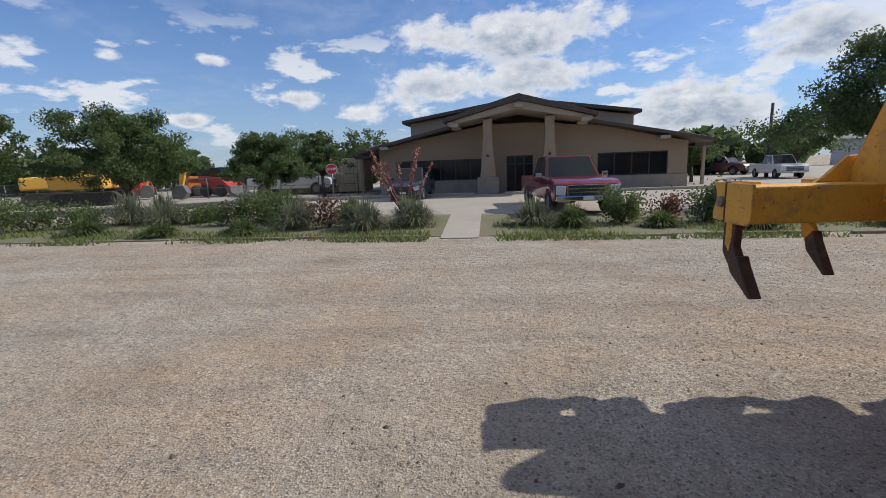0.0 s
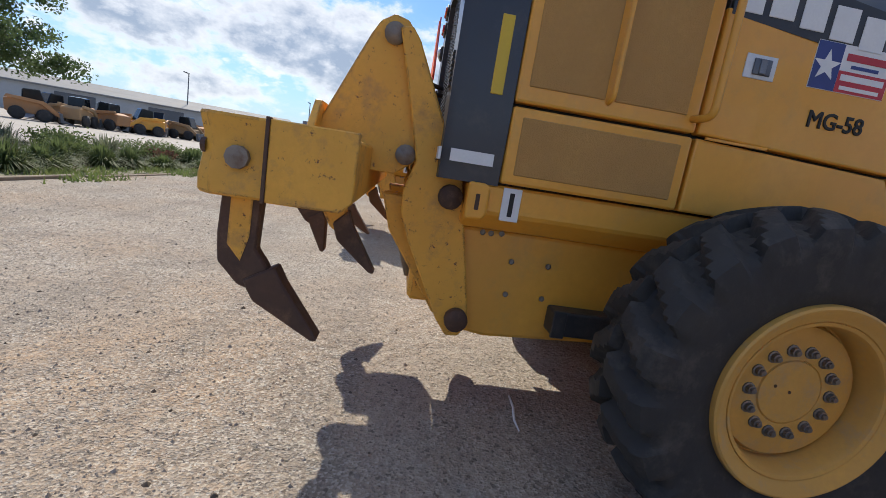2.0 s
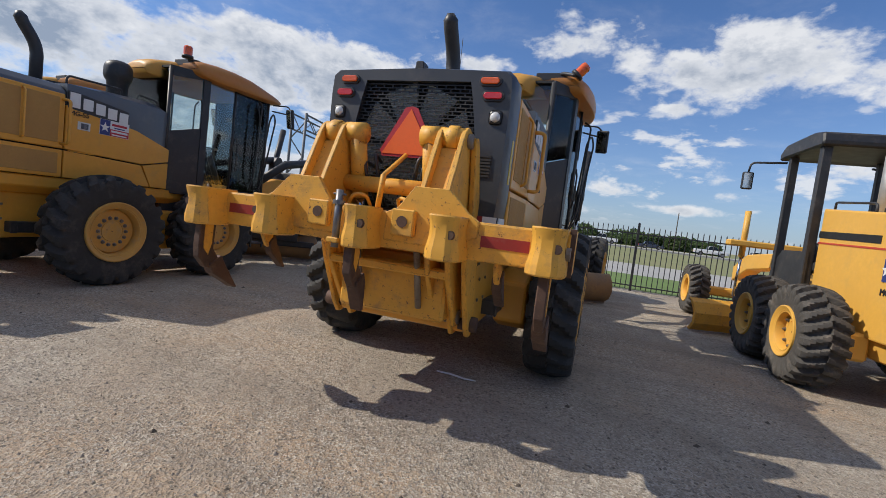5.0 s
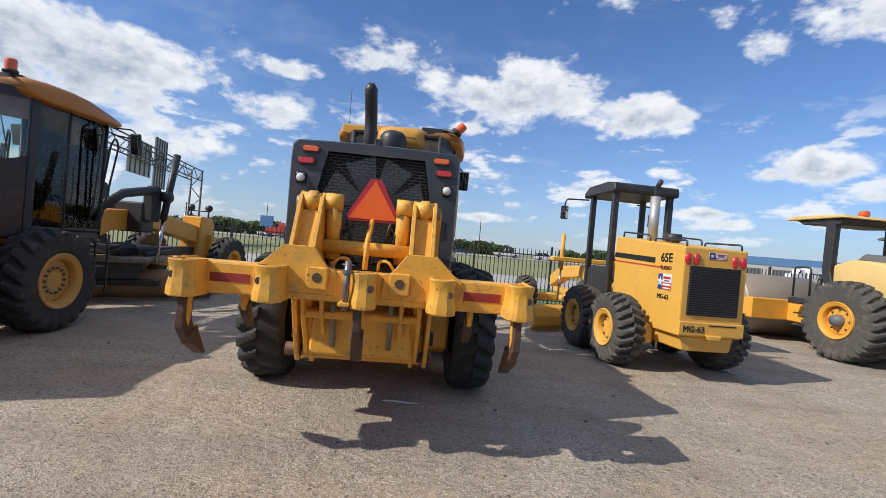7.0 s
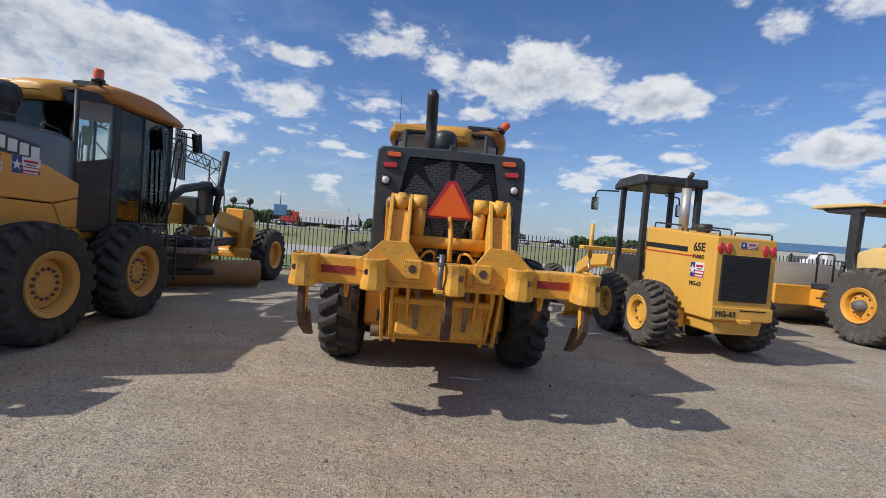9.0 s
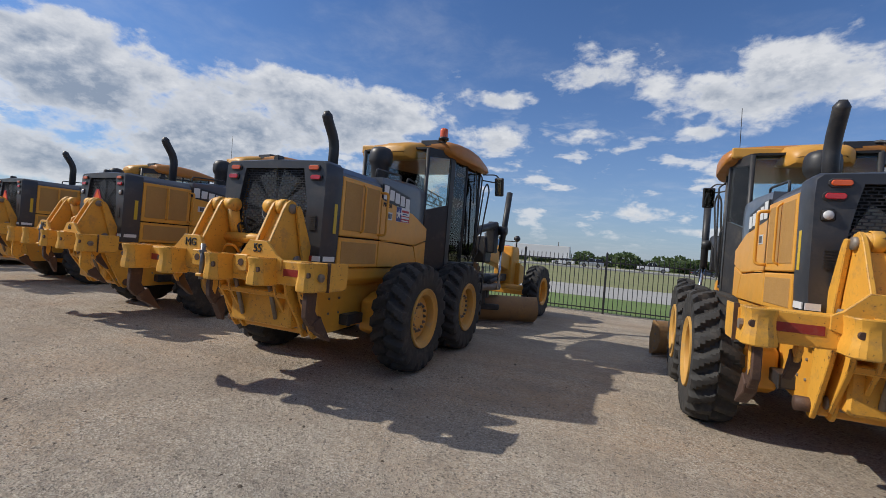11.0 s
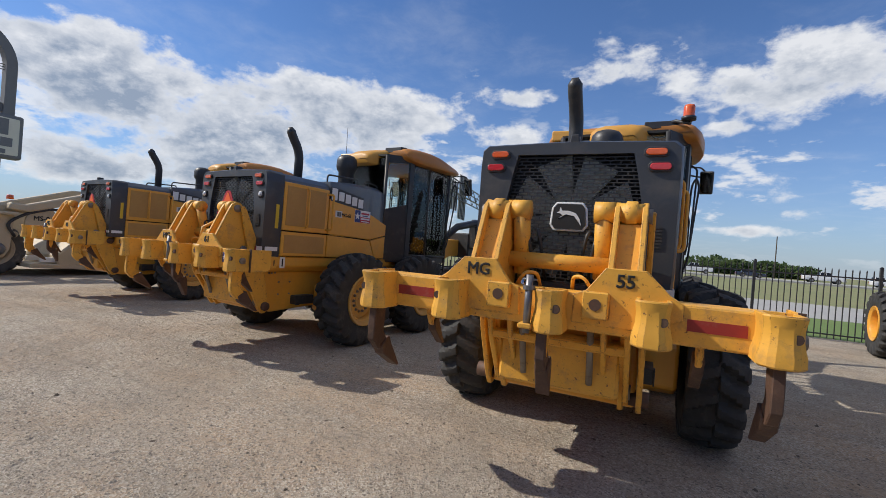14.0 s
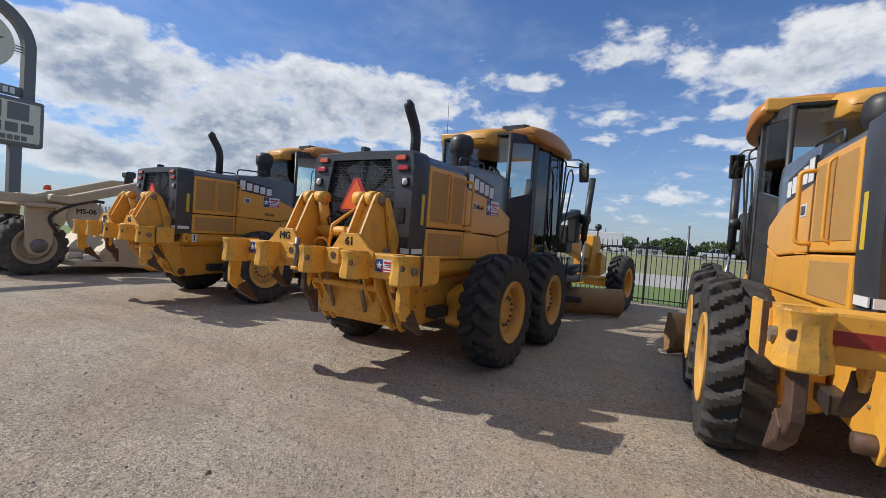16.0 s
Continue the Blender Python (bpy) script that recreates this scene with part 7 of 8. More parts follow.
v = roller(9.55, 4.45, radians(0), "cream", "slate", "cream", "PR-180", "cream and grey soil roller with canopy, parked on gravel")
bm = B_()
lathe(bm, [(0.0, -0.05), (0.08, -0.05), (0.08, 0.05), (0.0, 0.05)], (-0.3, 0.34, 2.88), "y", 16)
part("beacon", bm, "amber", v, "orange round lamp")
roller(12.75, 5.3, radians(0), "cream", "macred", "slate", "PR-150", "cream and red soil roller with grey canopy", 2.62)
# a further roller, only its drum frame in sight
g = thing("soil_compactor", Matrix.Translation((31.5, 9.0, 0)), "yellow soil roller beside the fence", "roller", "parked rollers")
bm = B_()
lathe(bm, [(0.0, -1.0), (0.74, -1.0), (0.74, 1.0), (0.0, 1.0)], (0, 0, 0.74), "x", 32)
part("drum", bm, "drum", g, "steel drum")
bm = B_()
box(bm, -1.25, -1.1, -1.1, 1.1, 0.5, 0.9, 0.03)
box(bm, 1.1, 1.25, -1.1, 1.1, 0.5, 0.9, 0.03)
box(bm, -1.25, 1.25, -1.25, -1.1, 0.45, 0.95, 0.03)
box(bm, -0.5, 0.5, 1.1, 2.6, 0.5, 0.9, 0.04)
part("frame", bm, "yellow", g, "yellow drum frame")


# ---- vehicles ----
def vehicle(x, y, turn, paint, kind, label, group="parked and passing vehicles", z=0.0, face="chrome"):
    """A car built round the origin, front along +y."""
    long_ = {"pickup": 5.8, "suv": 4.8, "sedan": 4.7}[kind]
    g = thing({"pickup": "pickup_truck", "suv": "suv", "sedan": "sedan_car"}[kind], Matrix.Translation((x, y, z)) @ Matrix.Rotation(turn, 4, "Z"), label, "car", group)
    L, W = long_ / 2, 0.98 if kind == "pickup" else 0.90
    hz = {"pickup": 1.15, "suv": 1.05, "sedan": 0.92}[kind]
    fl = {"pickup": 0.45, "suv": 0.32, "sedan": 0.25}[kind]
    tz = {"pickup": 1.92, "suv": 1.75, "sedan": 1.45}[kind]
    side = [(-L, fl + 0.1), (-L, hz - 0.05), (-L + 0.05, hz), (L - 1.35, hz), (L - 0.25, hz - 0.12), (L, hz - 0.32), (L, fl + 0.1), (L - 0.2, fl)]
    if kind == "pickup":
        side = [(-L, fl + 0.1), (-L, hz), (-L + 0.05, hz + 0.05), (L - 1.45, hz + 0.05), (L - 0.55, hz + 0.01), (L - 0.16, hz - 0.06), (L - 0.03, hz - 0.14), (L, hz - 0.24), (L, fl + 0.1), (L - 0.2, fl)]
    side += [(L - 0.6, fl), (L - 0.62, 0.6), (L - 0.85, 0.82), (L - 1.15, 0.82), (L - 1.38, 0.6), (L - 1.4, fl), (-L + 1.5, fl), (-L + 1.48, 0.6), (-L + 1.25, 0.82), (-L + 0.95, 0.82), (-L + 0.72, 0.6), (-L + 0.7, fl), (-L + 0.15, fl)]
    bm = B_()
    prism(bm, side, "x", -W, W, 0.03, 2)
    part("body", bm, paint, g, "painted car body", angle=35)
    c0, c1 = {"pickup": (-0.75, 1.35), "suv": (-L + 0.1, 1.0), "sedan": (-L + 0.9, 0.9)}[kind]
    bm = B_()
    lo = [(-W + 0.06, c0, hz - 0.03), (W - 0.06, c0, hz - 0.03), (W - 0.06, c1, hz - 0.03), (-W + 0.06, c1, hz - 0.03)]
    hi = [(-W + 0.22, c0 + 0.25, tz), (W - 0.22, c0 + 0.25, tz), (W - 0.22, c1 - 0.65, tz), (-W + 0.22, c1 - 0.65, tz)]
    lv, hv = [bm.verts.new(p) for p in lo], [bm.verts.new(p) for p in hi]
    bm.faces.new(hv)
    for i in range(4):
        bm.faces.new((lv[i], lv[(i + 1) % 4], hv[(i + 1) % 4], hv[i]))
    bmesh.ops.recalc_face_normals(bm, faces=bm.faces[:])
    bmesh.ops.bevel(bm, geom=bm.edges[:], offset=0.04, segments=2, affect="EDGES")
    part("cabin", bm, paint, g, "painted cabin", angle=35)
    # windows, a few millimetres proud of the cabin
    def pane(a, b, c, d, nm):
        bm = B_()
        q = [Vector(p) for p in (a, b, c, d)]
        n = (q[1] - q[0]).cross(q[3] - q[0]).normalized()
        mid = sum(q, Vector()) / 4
        if n.dot(mid - Vector((0, (c0 + c1) / 2, (hz + tz) / 2))) < 0:
            n = -n
        lo_ = [bm.verts.new(mid + (p - mid) * 0.90 + n * 0.0) for p in q]
        hi_ = [bm.verts.new(mid + (p - mid) * 0.90 + n * 0.012) for p in q]
        bm.faces.new(hi_)
        for i in range(4):
            bm.faces.new((lo_[i], lo_[(i + 1) % 4], hi_[(i + 1) % 4], hi_[i]))
        bmesh.ops.recalc_face_normals(bm, faces=bm.faces[:])
        part(nm, bm, "carglass", g, "dark car window")
    pane(lo[2], lo[3], hi[3], hi[2], "windscreen")
    pane(lo[0], lo[1], hi[1], hi[0], "rear_window")
    mid_lo, mid_hi = (c0 + c1) / 2, (c0 + 0.25 + c1 - 0.65) / 2
    for s, i0, i1 in ((1, 1, 2), (-1, 0, 3)):
        A_, B2, C_, D_ = Vector(lo[i0]), Vector(lo[i1]), Vector(hi[i1]), Vector(hi[i0])
        P, Q = A_.lerp(B2, 0.5), D_.lerp(C_, 0.5)
        pane(A_, P, Q, D_, "side_window")
        pane(P, B2, C_, Q, "side_window")
    for sx in (-1, 1):
        for yy in (L - 1.0, -L + 1.1):
            bm = B_()
            r = 0.40 if kind == "pickup" else 0.34
            lathe(bm, [(r * 0.62, -0.11), (r * 0.9, -0.12), (r, -0.07), (r, 0.07), (r * 0.9, 0.12), (r * 0.62, 0.11), (r * 0.55, 0.04), (r * 0.62, -0.11)], (sx * (W - 0.10), yy, r), "x", 24)
            w = part("tyre", bm, "rubber", g, "black tyre")
            bm = B_()
            lathe(bm, [(r * 0.64, 0.10), (r * 0.55, 0.07), (r * 0.2, 0.10), (0.0, 0.10)], (0, 0, 0), "x", 18)
            if sx < 0:
                move(bm, Matrix.Rotation(math.pi, 4, "Z"))
            part("rim", move(bm, Matrix.Translation((sx * (W - 0.10), yy, r))), "bolt", w, "silver rim")
        bm = B_()
        up_ = 0.10 if kind == "pickup" else 0.0
        prism(bm, [(sx * (W - 0.30), hz - 0.50), (sx * (W - 0.02), hz - 0.47), (sx * (W - 0.02), hz - 0.28 + up_), (sx * (W - 0.33), hz - 0.30 + up_)], "y", L - 0.10, L + 0.012, 0.01)
        part("headlight", bm, "lens", g, "clear headlamp")
        bm = B_()
        box(bm, sx * (W - 0.08) - 0.06, sx * (W - 0.08) + 0.06, -L - 0.012, -L + 0.05, hz - 0.42, hz - 0.14, 0.01)
        part("tail_light", bm, "red", g, "red tail lamp")
        bm = B_()
        box(bm, sx * (W + 0.12) - 0.10, sx * (W + 0.12) + 0.10, c1 - 0.30, c1 - 0.20, hz + 0.02, hz + 0.20, 0.03, 2)
        box(bm, min(sx * W * 0.93, sx * (W + 0.1)), max(sx * W * 0.93, sx * (W + 0.1)), c1 - 0.27, c1 - 0.23, hz + 0.05, hz + 0.09)
        part("wing_mirror", bm, "chrome" if kind == "pickup" else paint, g, "wing mirror")
    bm = B_()
    g1 = hz - (0.17 if kind == "pickup" else 0.27)
    box(bm, -W + 0.36, W - 0.36, L - 0.04, L + 0.02, hz - 0.56, g1, 0.02)
    gr = part("front_grille", bm, "black", g, "dark radiator grille")
    for zz in (hz - 0.54, hz - 0.54 + (g1 - hz + 0.54) * 0.36, hz - 0.54 + (g1 - hz + 0.54) * 0.66, g1 - 0.02):
        bm = B_()
        box(bm, -W + 0.36, W - 0.36, L + 0.01, L + 0.035, zz - 0.018, zz + 0.018, 0.005)
        part("grille_bar", bm, face, gr, "chrome grille bar")
    for sx in (-1, 1):
        bm = B_()
        box(bm, sx * (W - 0.37) - 0.022, sx * (W - 0.37) + 0.022, L + 0.005, L + 0.035, hz - 0.56, g1, 0.005)
        part("grille_bar", bm, face, gr, "chrome grille upright")
    bm = B_()
    box(bm, -W + 0.02, W - 0.02, L - 0.12, L + 0.07, fl + 0.02, fl + 0.20, 0.04, 2)
    part("front_bumper", bm, "black" if face != "chrome" else "chrome", g, "front bumper")
    bm = B_()
    box(bm, -0.16, 0.16, L + 0.07, L + 0.08, fl + 0.06, fl + 0.17)
    part("front_plate", bm, "white", g, "plain white plate")
    if kind == "pickup":
        # the bed is not hollow: a flat dark sheet stands for its shade
        bm = B_()
        box(bm, -W + 0.09, W - 0.09, -L + 0.08, c0 - 0.08, hz - 0.02, hz + 0.004)
        part("cargo_bed", bm, "dark", g, "dark open cargo bed")
    return g


M["carglass"] = material("dark_car_glass", (0.012, 0.015, 0.018), 0.06, second=(0.016, 0.018, 0.02), spec=0.35)
truck = vehicle(-0.42, -12.75, radians(3), "truckred", "pickup", "dark red pickup truck with a chrome grille, parked facing the yard")
truck.scale = (0.93, 0.93, 0.88)
blue_suv = vehicle(5.5, -19.9, radians(-6), "carblue", "suv", "dark blue suv parked before the building", face="black")
blue_suv.scale = (0.86, 0.86, 0.86)
vehicle(-19.9, -38.9, radians(30), "carmaroon", "suv", "dark maroon suv parked on concrete", face="black")
white_pickup = vehicle(-18.4, -29.6, radians(-10), "carwhite", "pickup", "white pickup truck parked on concrete")
white_pickup.scale = (0.8, 0.8, 0.8)
# traffic beyond the fence
for x, y, c, k, lab in ((2.5, 93, "carwhite", "pickup", "white pickup truck on the highway"), (22.5, 96, "carwhite", "pickup", "white pickup truck on the highway"), (-9.0, 92, "carsilver", "suv", "grey suv on the highway"), (-15.0, 95, "carwhite", "sedan", "white car on the highway"),
                        (32.0, 98, "carwhite", "suv", "white suv on the highway"), (12.0, 97, "carblue", "sedan", "dark car on the highway"), (48.0, 94, "carwhite", "sedan", "white car on the highway"), (-30.0, 97, "carwhite", "pickup", "white pickup truck on the highway"), (75, 94, "carsilver", "suv", "silver suv on the highway")):
    vehicle(x, y, radians(-90 if y > 95 else 90), c, k, lab, z=0.3, face="black")


def lorry(x, y, z, turn, cab, label):
    g = thing("lorry", Matrix.Translation((x, y, z)) @ Matrix.Rotation(turn, 4, "Z"), label, "lorry", "passing lorries")
    bm = B_()
    box(bm, -1.25, 1.25, -13.5, -1.0, 1.1, 4.0, 0.05)
    part("trailer", bm, "carwhite", g, "white box trailer")
    bm = B_()
    prism(bm, [(0.0, 0.7), (0.0, 3.3), (1.2, 3.2), (1.8, 2.2), (3.4, 2.0), (3.6, 0.7)], "x", -1.1, 1.1, 0.08, 2)
    part("cab", bm, cab, g, "painted lorry cab")
    bm = B_()
    prism(bm, [(1.25, 3.05), (1.72, 2.3), (1.0, 2.3), (0.9, 3.05)], "x", -1.12, 1.12)
    part("cab_window", bm, "carglass", g, "dark window")
    for yy in (2.8, -0.4, -1.6, -11.2, -12.4):
        for sx in (-1, 1):
            bm = B_()
            lathe(bm, [(0.0, -0.15), (0.5, -0.15), (0.5, 0.15), (0.0, 0.15)], (sx * 1.0, yy, 0.5), "x", 18)
            part("tyre", bm, "rubber", g, "black tyre")
    return g


lorry(-27.5, 97, 0.3, radians(90), "macred", "white trailer lorry with a red cab on the highway")
lorry(95, 97, 0.3, radians(90), "carwhite", "white trailer lorry on the highway")
lorry(120, 97, 0.3, radians(90), "macred", "white trailer lorry with a red cab on the highway")


# ---- poles and wires ----
def pole(x, y, h, label="dark wooden utility pole", arm=0.0, mat="bark", r=0.13):
    g = thing("pole", Matrix.Translation((x, y, 0)), label, "pole", "poles and lamp posts")
    bm = B_()
    tube(bm, [(0, 0, -0.1), (0, 0, h)], [r, r * 0.7], 8)
    part("shaft", bm, mat, g)
    if arm:
        bm = B_()
        box(bm, 0, arm, -0.12, 0.12, h - 0.12, h, 0.02)
        part("lamp_head", bm, "slate", g, "flat lamp head")
    return g


for x, y, h, a in ((-67, -32, 8.6, 1.4), (-86, -19, 9, 1.4), (-93, -17, 9, 1.4), (-98, -16, 9, 1.4), (-108, -15, 9, 1.4), (-118, -14, 9, 1.4)):
    pole(x, y, h, "tall dark lamp post beside the lot", a, "slate", 0.10)
pole(17.5, 98 + 8, 8.8)
pole(-38, 118, 9)
pole(-20, 120, 6)
pole(-18, -30, 5)
# slim posts at the fence
for x, y, h in ((-6.27, 10.15, 2.15), (20.5, 10.2, 2.6), (31.2, 10.2, 2.6)):
    g = thing("fence_pole", Matrix.Translation((x, y, 0)), "slim pale steel pole beside the fence", "pole", "poles and lamp posts")
    bm = B_()
    tube(bm, [(0, 0, -0.05), (0, 0, h)], 0.028, 8)
    part("shaft", bm, "bolt", g)
# sign gantry across the highway, seen from behind
gt = thing("sign_gantry", Matrix.Translation((-20.4, 25.0, 0)) @ Matrix.Rotation(math.atan2(24, -3.9), 4, "Z"), "grey steel lattice gantry with sign backs across the highway", "gantry")
SPAN = 24.3
for x in (0.0, SPAN):
    for y in (-0.55, 0.55):
        bm = B_()
        tube(bm, [(x, y, -0.1), (x, y, 7.7)], 0.11, 6)
        part("leg", bm, "slate", gt, "round steel leg")
    for i in range(5):
        bm = B_()
        s_ = 0.55 if i % 2 else -0.55
        tube(bm, [(x, -s_, 0.6 + i * 1.3), (x, s_, 1.9 + i * 1.3)], 0.05, 5)
        part("brace", bm, "slate", gt)
for y in (-0.55, 0.55):
    for z in (6.5, 7.6):
        bm = B_()
        tube(bm, [(0, y, z), (SPAN, y, z)], 0.07, 5)
        part("chord", bm, "slate", gt)
    for i in range(16):
        a, b = SPAN * i / 16, SPAN * (i + 1) / 16
        bm = B_()
        tube(bm, [(a, y, 6.5 if i % 2 else 7.6), (b, y, 7.6 if i % 2 else 6.5)], 0.045, 4)
        part("brace", bm, "slate", gt)
for x0, x1, z0, z1 in ((9.0, 13.6, 5.3, 8.2), (14.2, 17.2, 4.6, 9.2)):
    bm = B_()
    box(bm, x0, x1, 0.70, 0.78, z0, z1, 0.01)
    sp = part("sign_back", bm, "metalwall", gt, "grey metal back of a road sign")
    for k in range(5):
        bm = B_()
        xx = x0 + (x1 - x0) * (k + 0.5) / 5
        box(bm, xx - 0.05, xx + 0.05, 0.62, 0.70, z0, z1)
        part("rib", bm, "slate", sp)


# ---- yard sign ----
def star(cx, cz, r):
    return [((r if i % 2 == 0 else r * 0.39) * math.sin(i * math.pi / 5) + cx, (r if i % 2 == 0 else r * 0.39) * math.cos(i * math.pi / 5) + cz) for i in range(10)]


sg = thing("yard_sign", Matrix.Translation((-35.8, 5.8, -0.55)) @ Matrix.Rotation(radians(90), 4, "Z") @ Matrix.Scale(1.43, 4), "tall arched grey steel sign with a star disc and lettered panel", "sign")
for x in (-1.05, 1.05):
    bm = B_()
    box(bm, x - 0.16, x + 0.16, -0.16, 0.16, 0, 3.5, 0.02)
    part("post", bm, "signgrey", sg, "grey steel post")
bm = B_()
n = 24
outer_a = [(-1.5, 5.0)] + [(-1.5 * math.cos(math.pi * i / n), 6.75 + 1.5 * math.sin(math.pi * i / n)) for i in range(n + 1)] + [(1.5, 5.0)]
inner_a = [(1.18, 5.0)] + [(1.18 * math.cos(math.pi * i / n), 6.75 + 1.18 * math.sin(math.pi * i / n)) for i in range(n + 1)] + [(-1.18, 5.0)]
k = len(outer_a)
for y in (-0.16, 0.16):
    pass
ov = [[bm.verts.new((x, y, z)) for x, z in outer_a] for y in (-0.16, 0.16)]
iv = [[bm.verts.new((x, y, z)) for x, z in inner_a[::-1]] for y in (-0.16, 0.16)]
for i in range(k - 1):
    bm.faces.new((ov[0][i], ov[0][i + 1], iv[0][i + 1], iv[0][i]))
    bm.faces.new((ov[1][i], iv[1][i], iv[1][i + 1], ov[1][i + 1]))
    bm.faces.new((ov[0][i], ov[1][i], ov[1][i + 1], ov[0][i + 1]))
    bm.faces.new((iv[0][i], iv[0][i + 1], iv[1][i + 1], iv[1][i]))
bmesh.ops.recalc_face_normals(bm, faces=bm.faces[:])
part("arch", bm, "signgrey", sg, "grey steel arch")
bm = B_()
lathe(bm, [(0.0, -0.09), (0.86, -0.09), (0.93, -0.10), (0.93, 0.10), (0.86, 0.09), (0.0, 0.09)], (0, 0, 6.72), "y", 40)
disc = part("disc", bm, "signpanel", sg, "pale round disc")
for y in (-0.11, 0.11):
    bm = B_()
    prism(bm, star(0, 6.72, 0.70), "y", y - 0.012, y + 0.012)
    part("star", bm, "signgrey", disc, "grey star")
for a, b in (((-1.2, 6.72), (-0.9, 6.72)), ((0.9, 6.72), (1.2, 6.72)), ((0, 7.62), (0, 7.95)), ((0, 5.45), (0, 5.82))):
    for d in (-0.09, 0.0, 0.09):
        bm = B_()
        if a[0] == b[0]:
            tube(bm, [(a[0] + d, 0, a[1]), (b[0] + d, 0, b[1])], 0.018, 5)
        else:
            tube(bm, [(a[0], 0, a[1] + d), (b[0], 0, b[1] + d)], 0.018, 5)
        part("strut", bm, "signgrey", sg)
bm = B_()
box(bm, -1.2, 1.2, -0.06, 0.06, 5.10, 5.42, 0.01)
np_ = part("number_strip", bm, "signgrey", sg, "grey strip with pale blocks")
for i in range(11):
    bm = B_()
    box(bm, -1.0 + i * 0.185, -0.87 + i * 0.185, -0.075, -0.055, 5.16, 5.36)
    part("pale_block", bm, "white", np_)
bm = B_()
box(bm, -1.78, 1.78, -0.22, 0.22, 3.42, 5.04, 0.10, 3)
pn = part("panel_frame", bm, "signgrey", sg, "dark rounded panel frame")
bm = B_()
box(bm, -1.68, 1.68, -0.235, 0.235, 3.52, 4.94, 0.08, 3)
part("panel_face", bm, "signpanel", pn, "pale sign panel")
for z0, z1, n_, x0, x1 in ((4.28, 4.86, 4, -1.5, 1.4), (3.86, 4.18, 7, -1.45, 1.5), (3.60, 3.76, 13, -1.1, 1.3)):
    for i in range(n_):
        w = (x1 - x0) / n_
        bm = B_()
        box(bm, x0 + i * w + w * 0.1, x0 + (i + 1) * w - w * 0.1, -0.245, -0.23, z0, z1, 0.004)
        part("letter_block", bm, "signgrey", pn)


# ---- pull scraper ----
sc = thing("pull_scraper", Matrix.Translation((-20.4, 1.8, 0)), "faded beige pull-type scraper with large tyres, parked on gravel", "scraper")
for sx in (-1, 1):
    wheel(sc, sx * 0.70 + 0.9, -0.2, 0.63, 0.64, 0.46, 0.36, sx, 0, 18, "drytyre", "beige", 0.10)
    bm = B_()
    x = 0.9 + sx * 0.80
    prism(bm, [(-0.44, 1.46), (0.08, 1.46), (0.03, 0.64), (-0.05, 0.48), (-0.2, 0.41), (-0.35, 0.48), (-0.43, 0.64)], "x", x - 0.04, x + 0.04, 0.02, 2)
    yk = part("wheel_yoke", bm, "beige", sc, "beige cast wheel yoke")
    bm = B_()
    lathe(bm, [(0.0, -0.09), (0.10, -0.09), (0.15, -0.06), (0.15, 0.06), (0.10, 0.09), (0.0, 0.09)], (x, -0.2, 0.64), "x", 16)
    part("hub", bm, "bolt", yk, "pale grey hub")
    bm = B_()
    lathe(bm, [(0.03, -0.03), (0.07, -0.03), (0.07, 0.03), (0.03, 0.03), (0.03, -0.03)], (x, 0.10, 1.0), "x", 14)
    part("lifting_eye", bm, "beige", yk)
bm = B_()
box(bm, -0.1, 1.9, -0.46, 0.10, 1.46, 1.54, 0.02)
part("yoke_plate", bm, "beige", sc, "beige plate over the yokes")
bm = B_()
box(bm, 1.35, 1.70, -3.2, 0.36, 1.52, 1.72, 0.03)
part("tongue_beam", bm, "beige", sc, "beige tongue beam")
for x in (0.15, 1.75):
    bm = B_()
    prism(bm, [(-0.10, 1.60), (-0.05, 1.76), (0.25, 1.74), (1.9, 2.30), (4.0, 2.34), (4.3, 1.9), (4.3, 0.6), (4.0, 0.6), (3.9, 1.95), (1.9, 2.06), (0.3, 1.56)], "x", x - 0.11, x + 0.11, 0.03)
    part("draft_arm", bm, "beige", sc, "long beige draft arm")
    bm = B_()
    n_ = 18
    prism(bm, [(0.62 + 0.36 * math.cos(2 * math.pi * k / n_), 1.30 + 0.40 * math.sin(2 * math.pi * k / n_)) for k in range(n_)], "x", x - 0.03, x + 0.03, 0.006)
    part("cheek_plate", bm, "beige", sc, "round beige cheek plate")
bm = B_()
prism(bm, [(0.9, 0.22), (0.8, 0.5), (1.3, 1.0), (2.2, 1.55), (4.2, 1.9), (5.0, 1.6), (5.2, 0.35), (2.4, 0.12)], "x", -0.15, 2.02, 0.04)
part("bowl", bm, "beige", sc, "beige scraper bowl")
bm = B_()
prism(bm, [(0.30, 0.22), (0.32, 0.32), (1.3, 0.28), (2.3, 0.14), (2.3, 0.06), (1.2, 0.18)], "x", -0.2, 2.06, 0.01)
part("cutting_edge", bm, "beige", sc, "worn pale cutting edge")
for x in (0.5, 1.2, 1.9):
    bm = B_()
    box(bm, x - 0.05, x + 0.05, 0.55, 1.15, 0.34, 0.46, 0.01)
    part("tooth_plate", bm, "white", sc, "worn bright plate")
bm = B_()
tube(bm, arc_pts([(1.75, 0.10, 0.95), (1.78, -0.10, 1.25), (1.80, 0.25, 1.52), (1.80, 0.75, 1.68), (1.80, 0.95, 1.66)], 0.25), 0.035, 8)
part("hose", bm, "black", sc, "black hydraulic hose")
bm = B_()
tube(bm, [(1.0, 1.9, 2.2), (1.0, 1.9, 2.45)], 0.10, 10)
box(bm, 0.88, 1.12, 1.78, 2.02, 2.36, 2.52, 0.03)
part("hydraulic_post", bm, "black", sc, "black hydraulic post")
bm = B_()
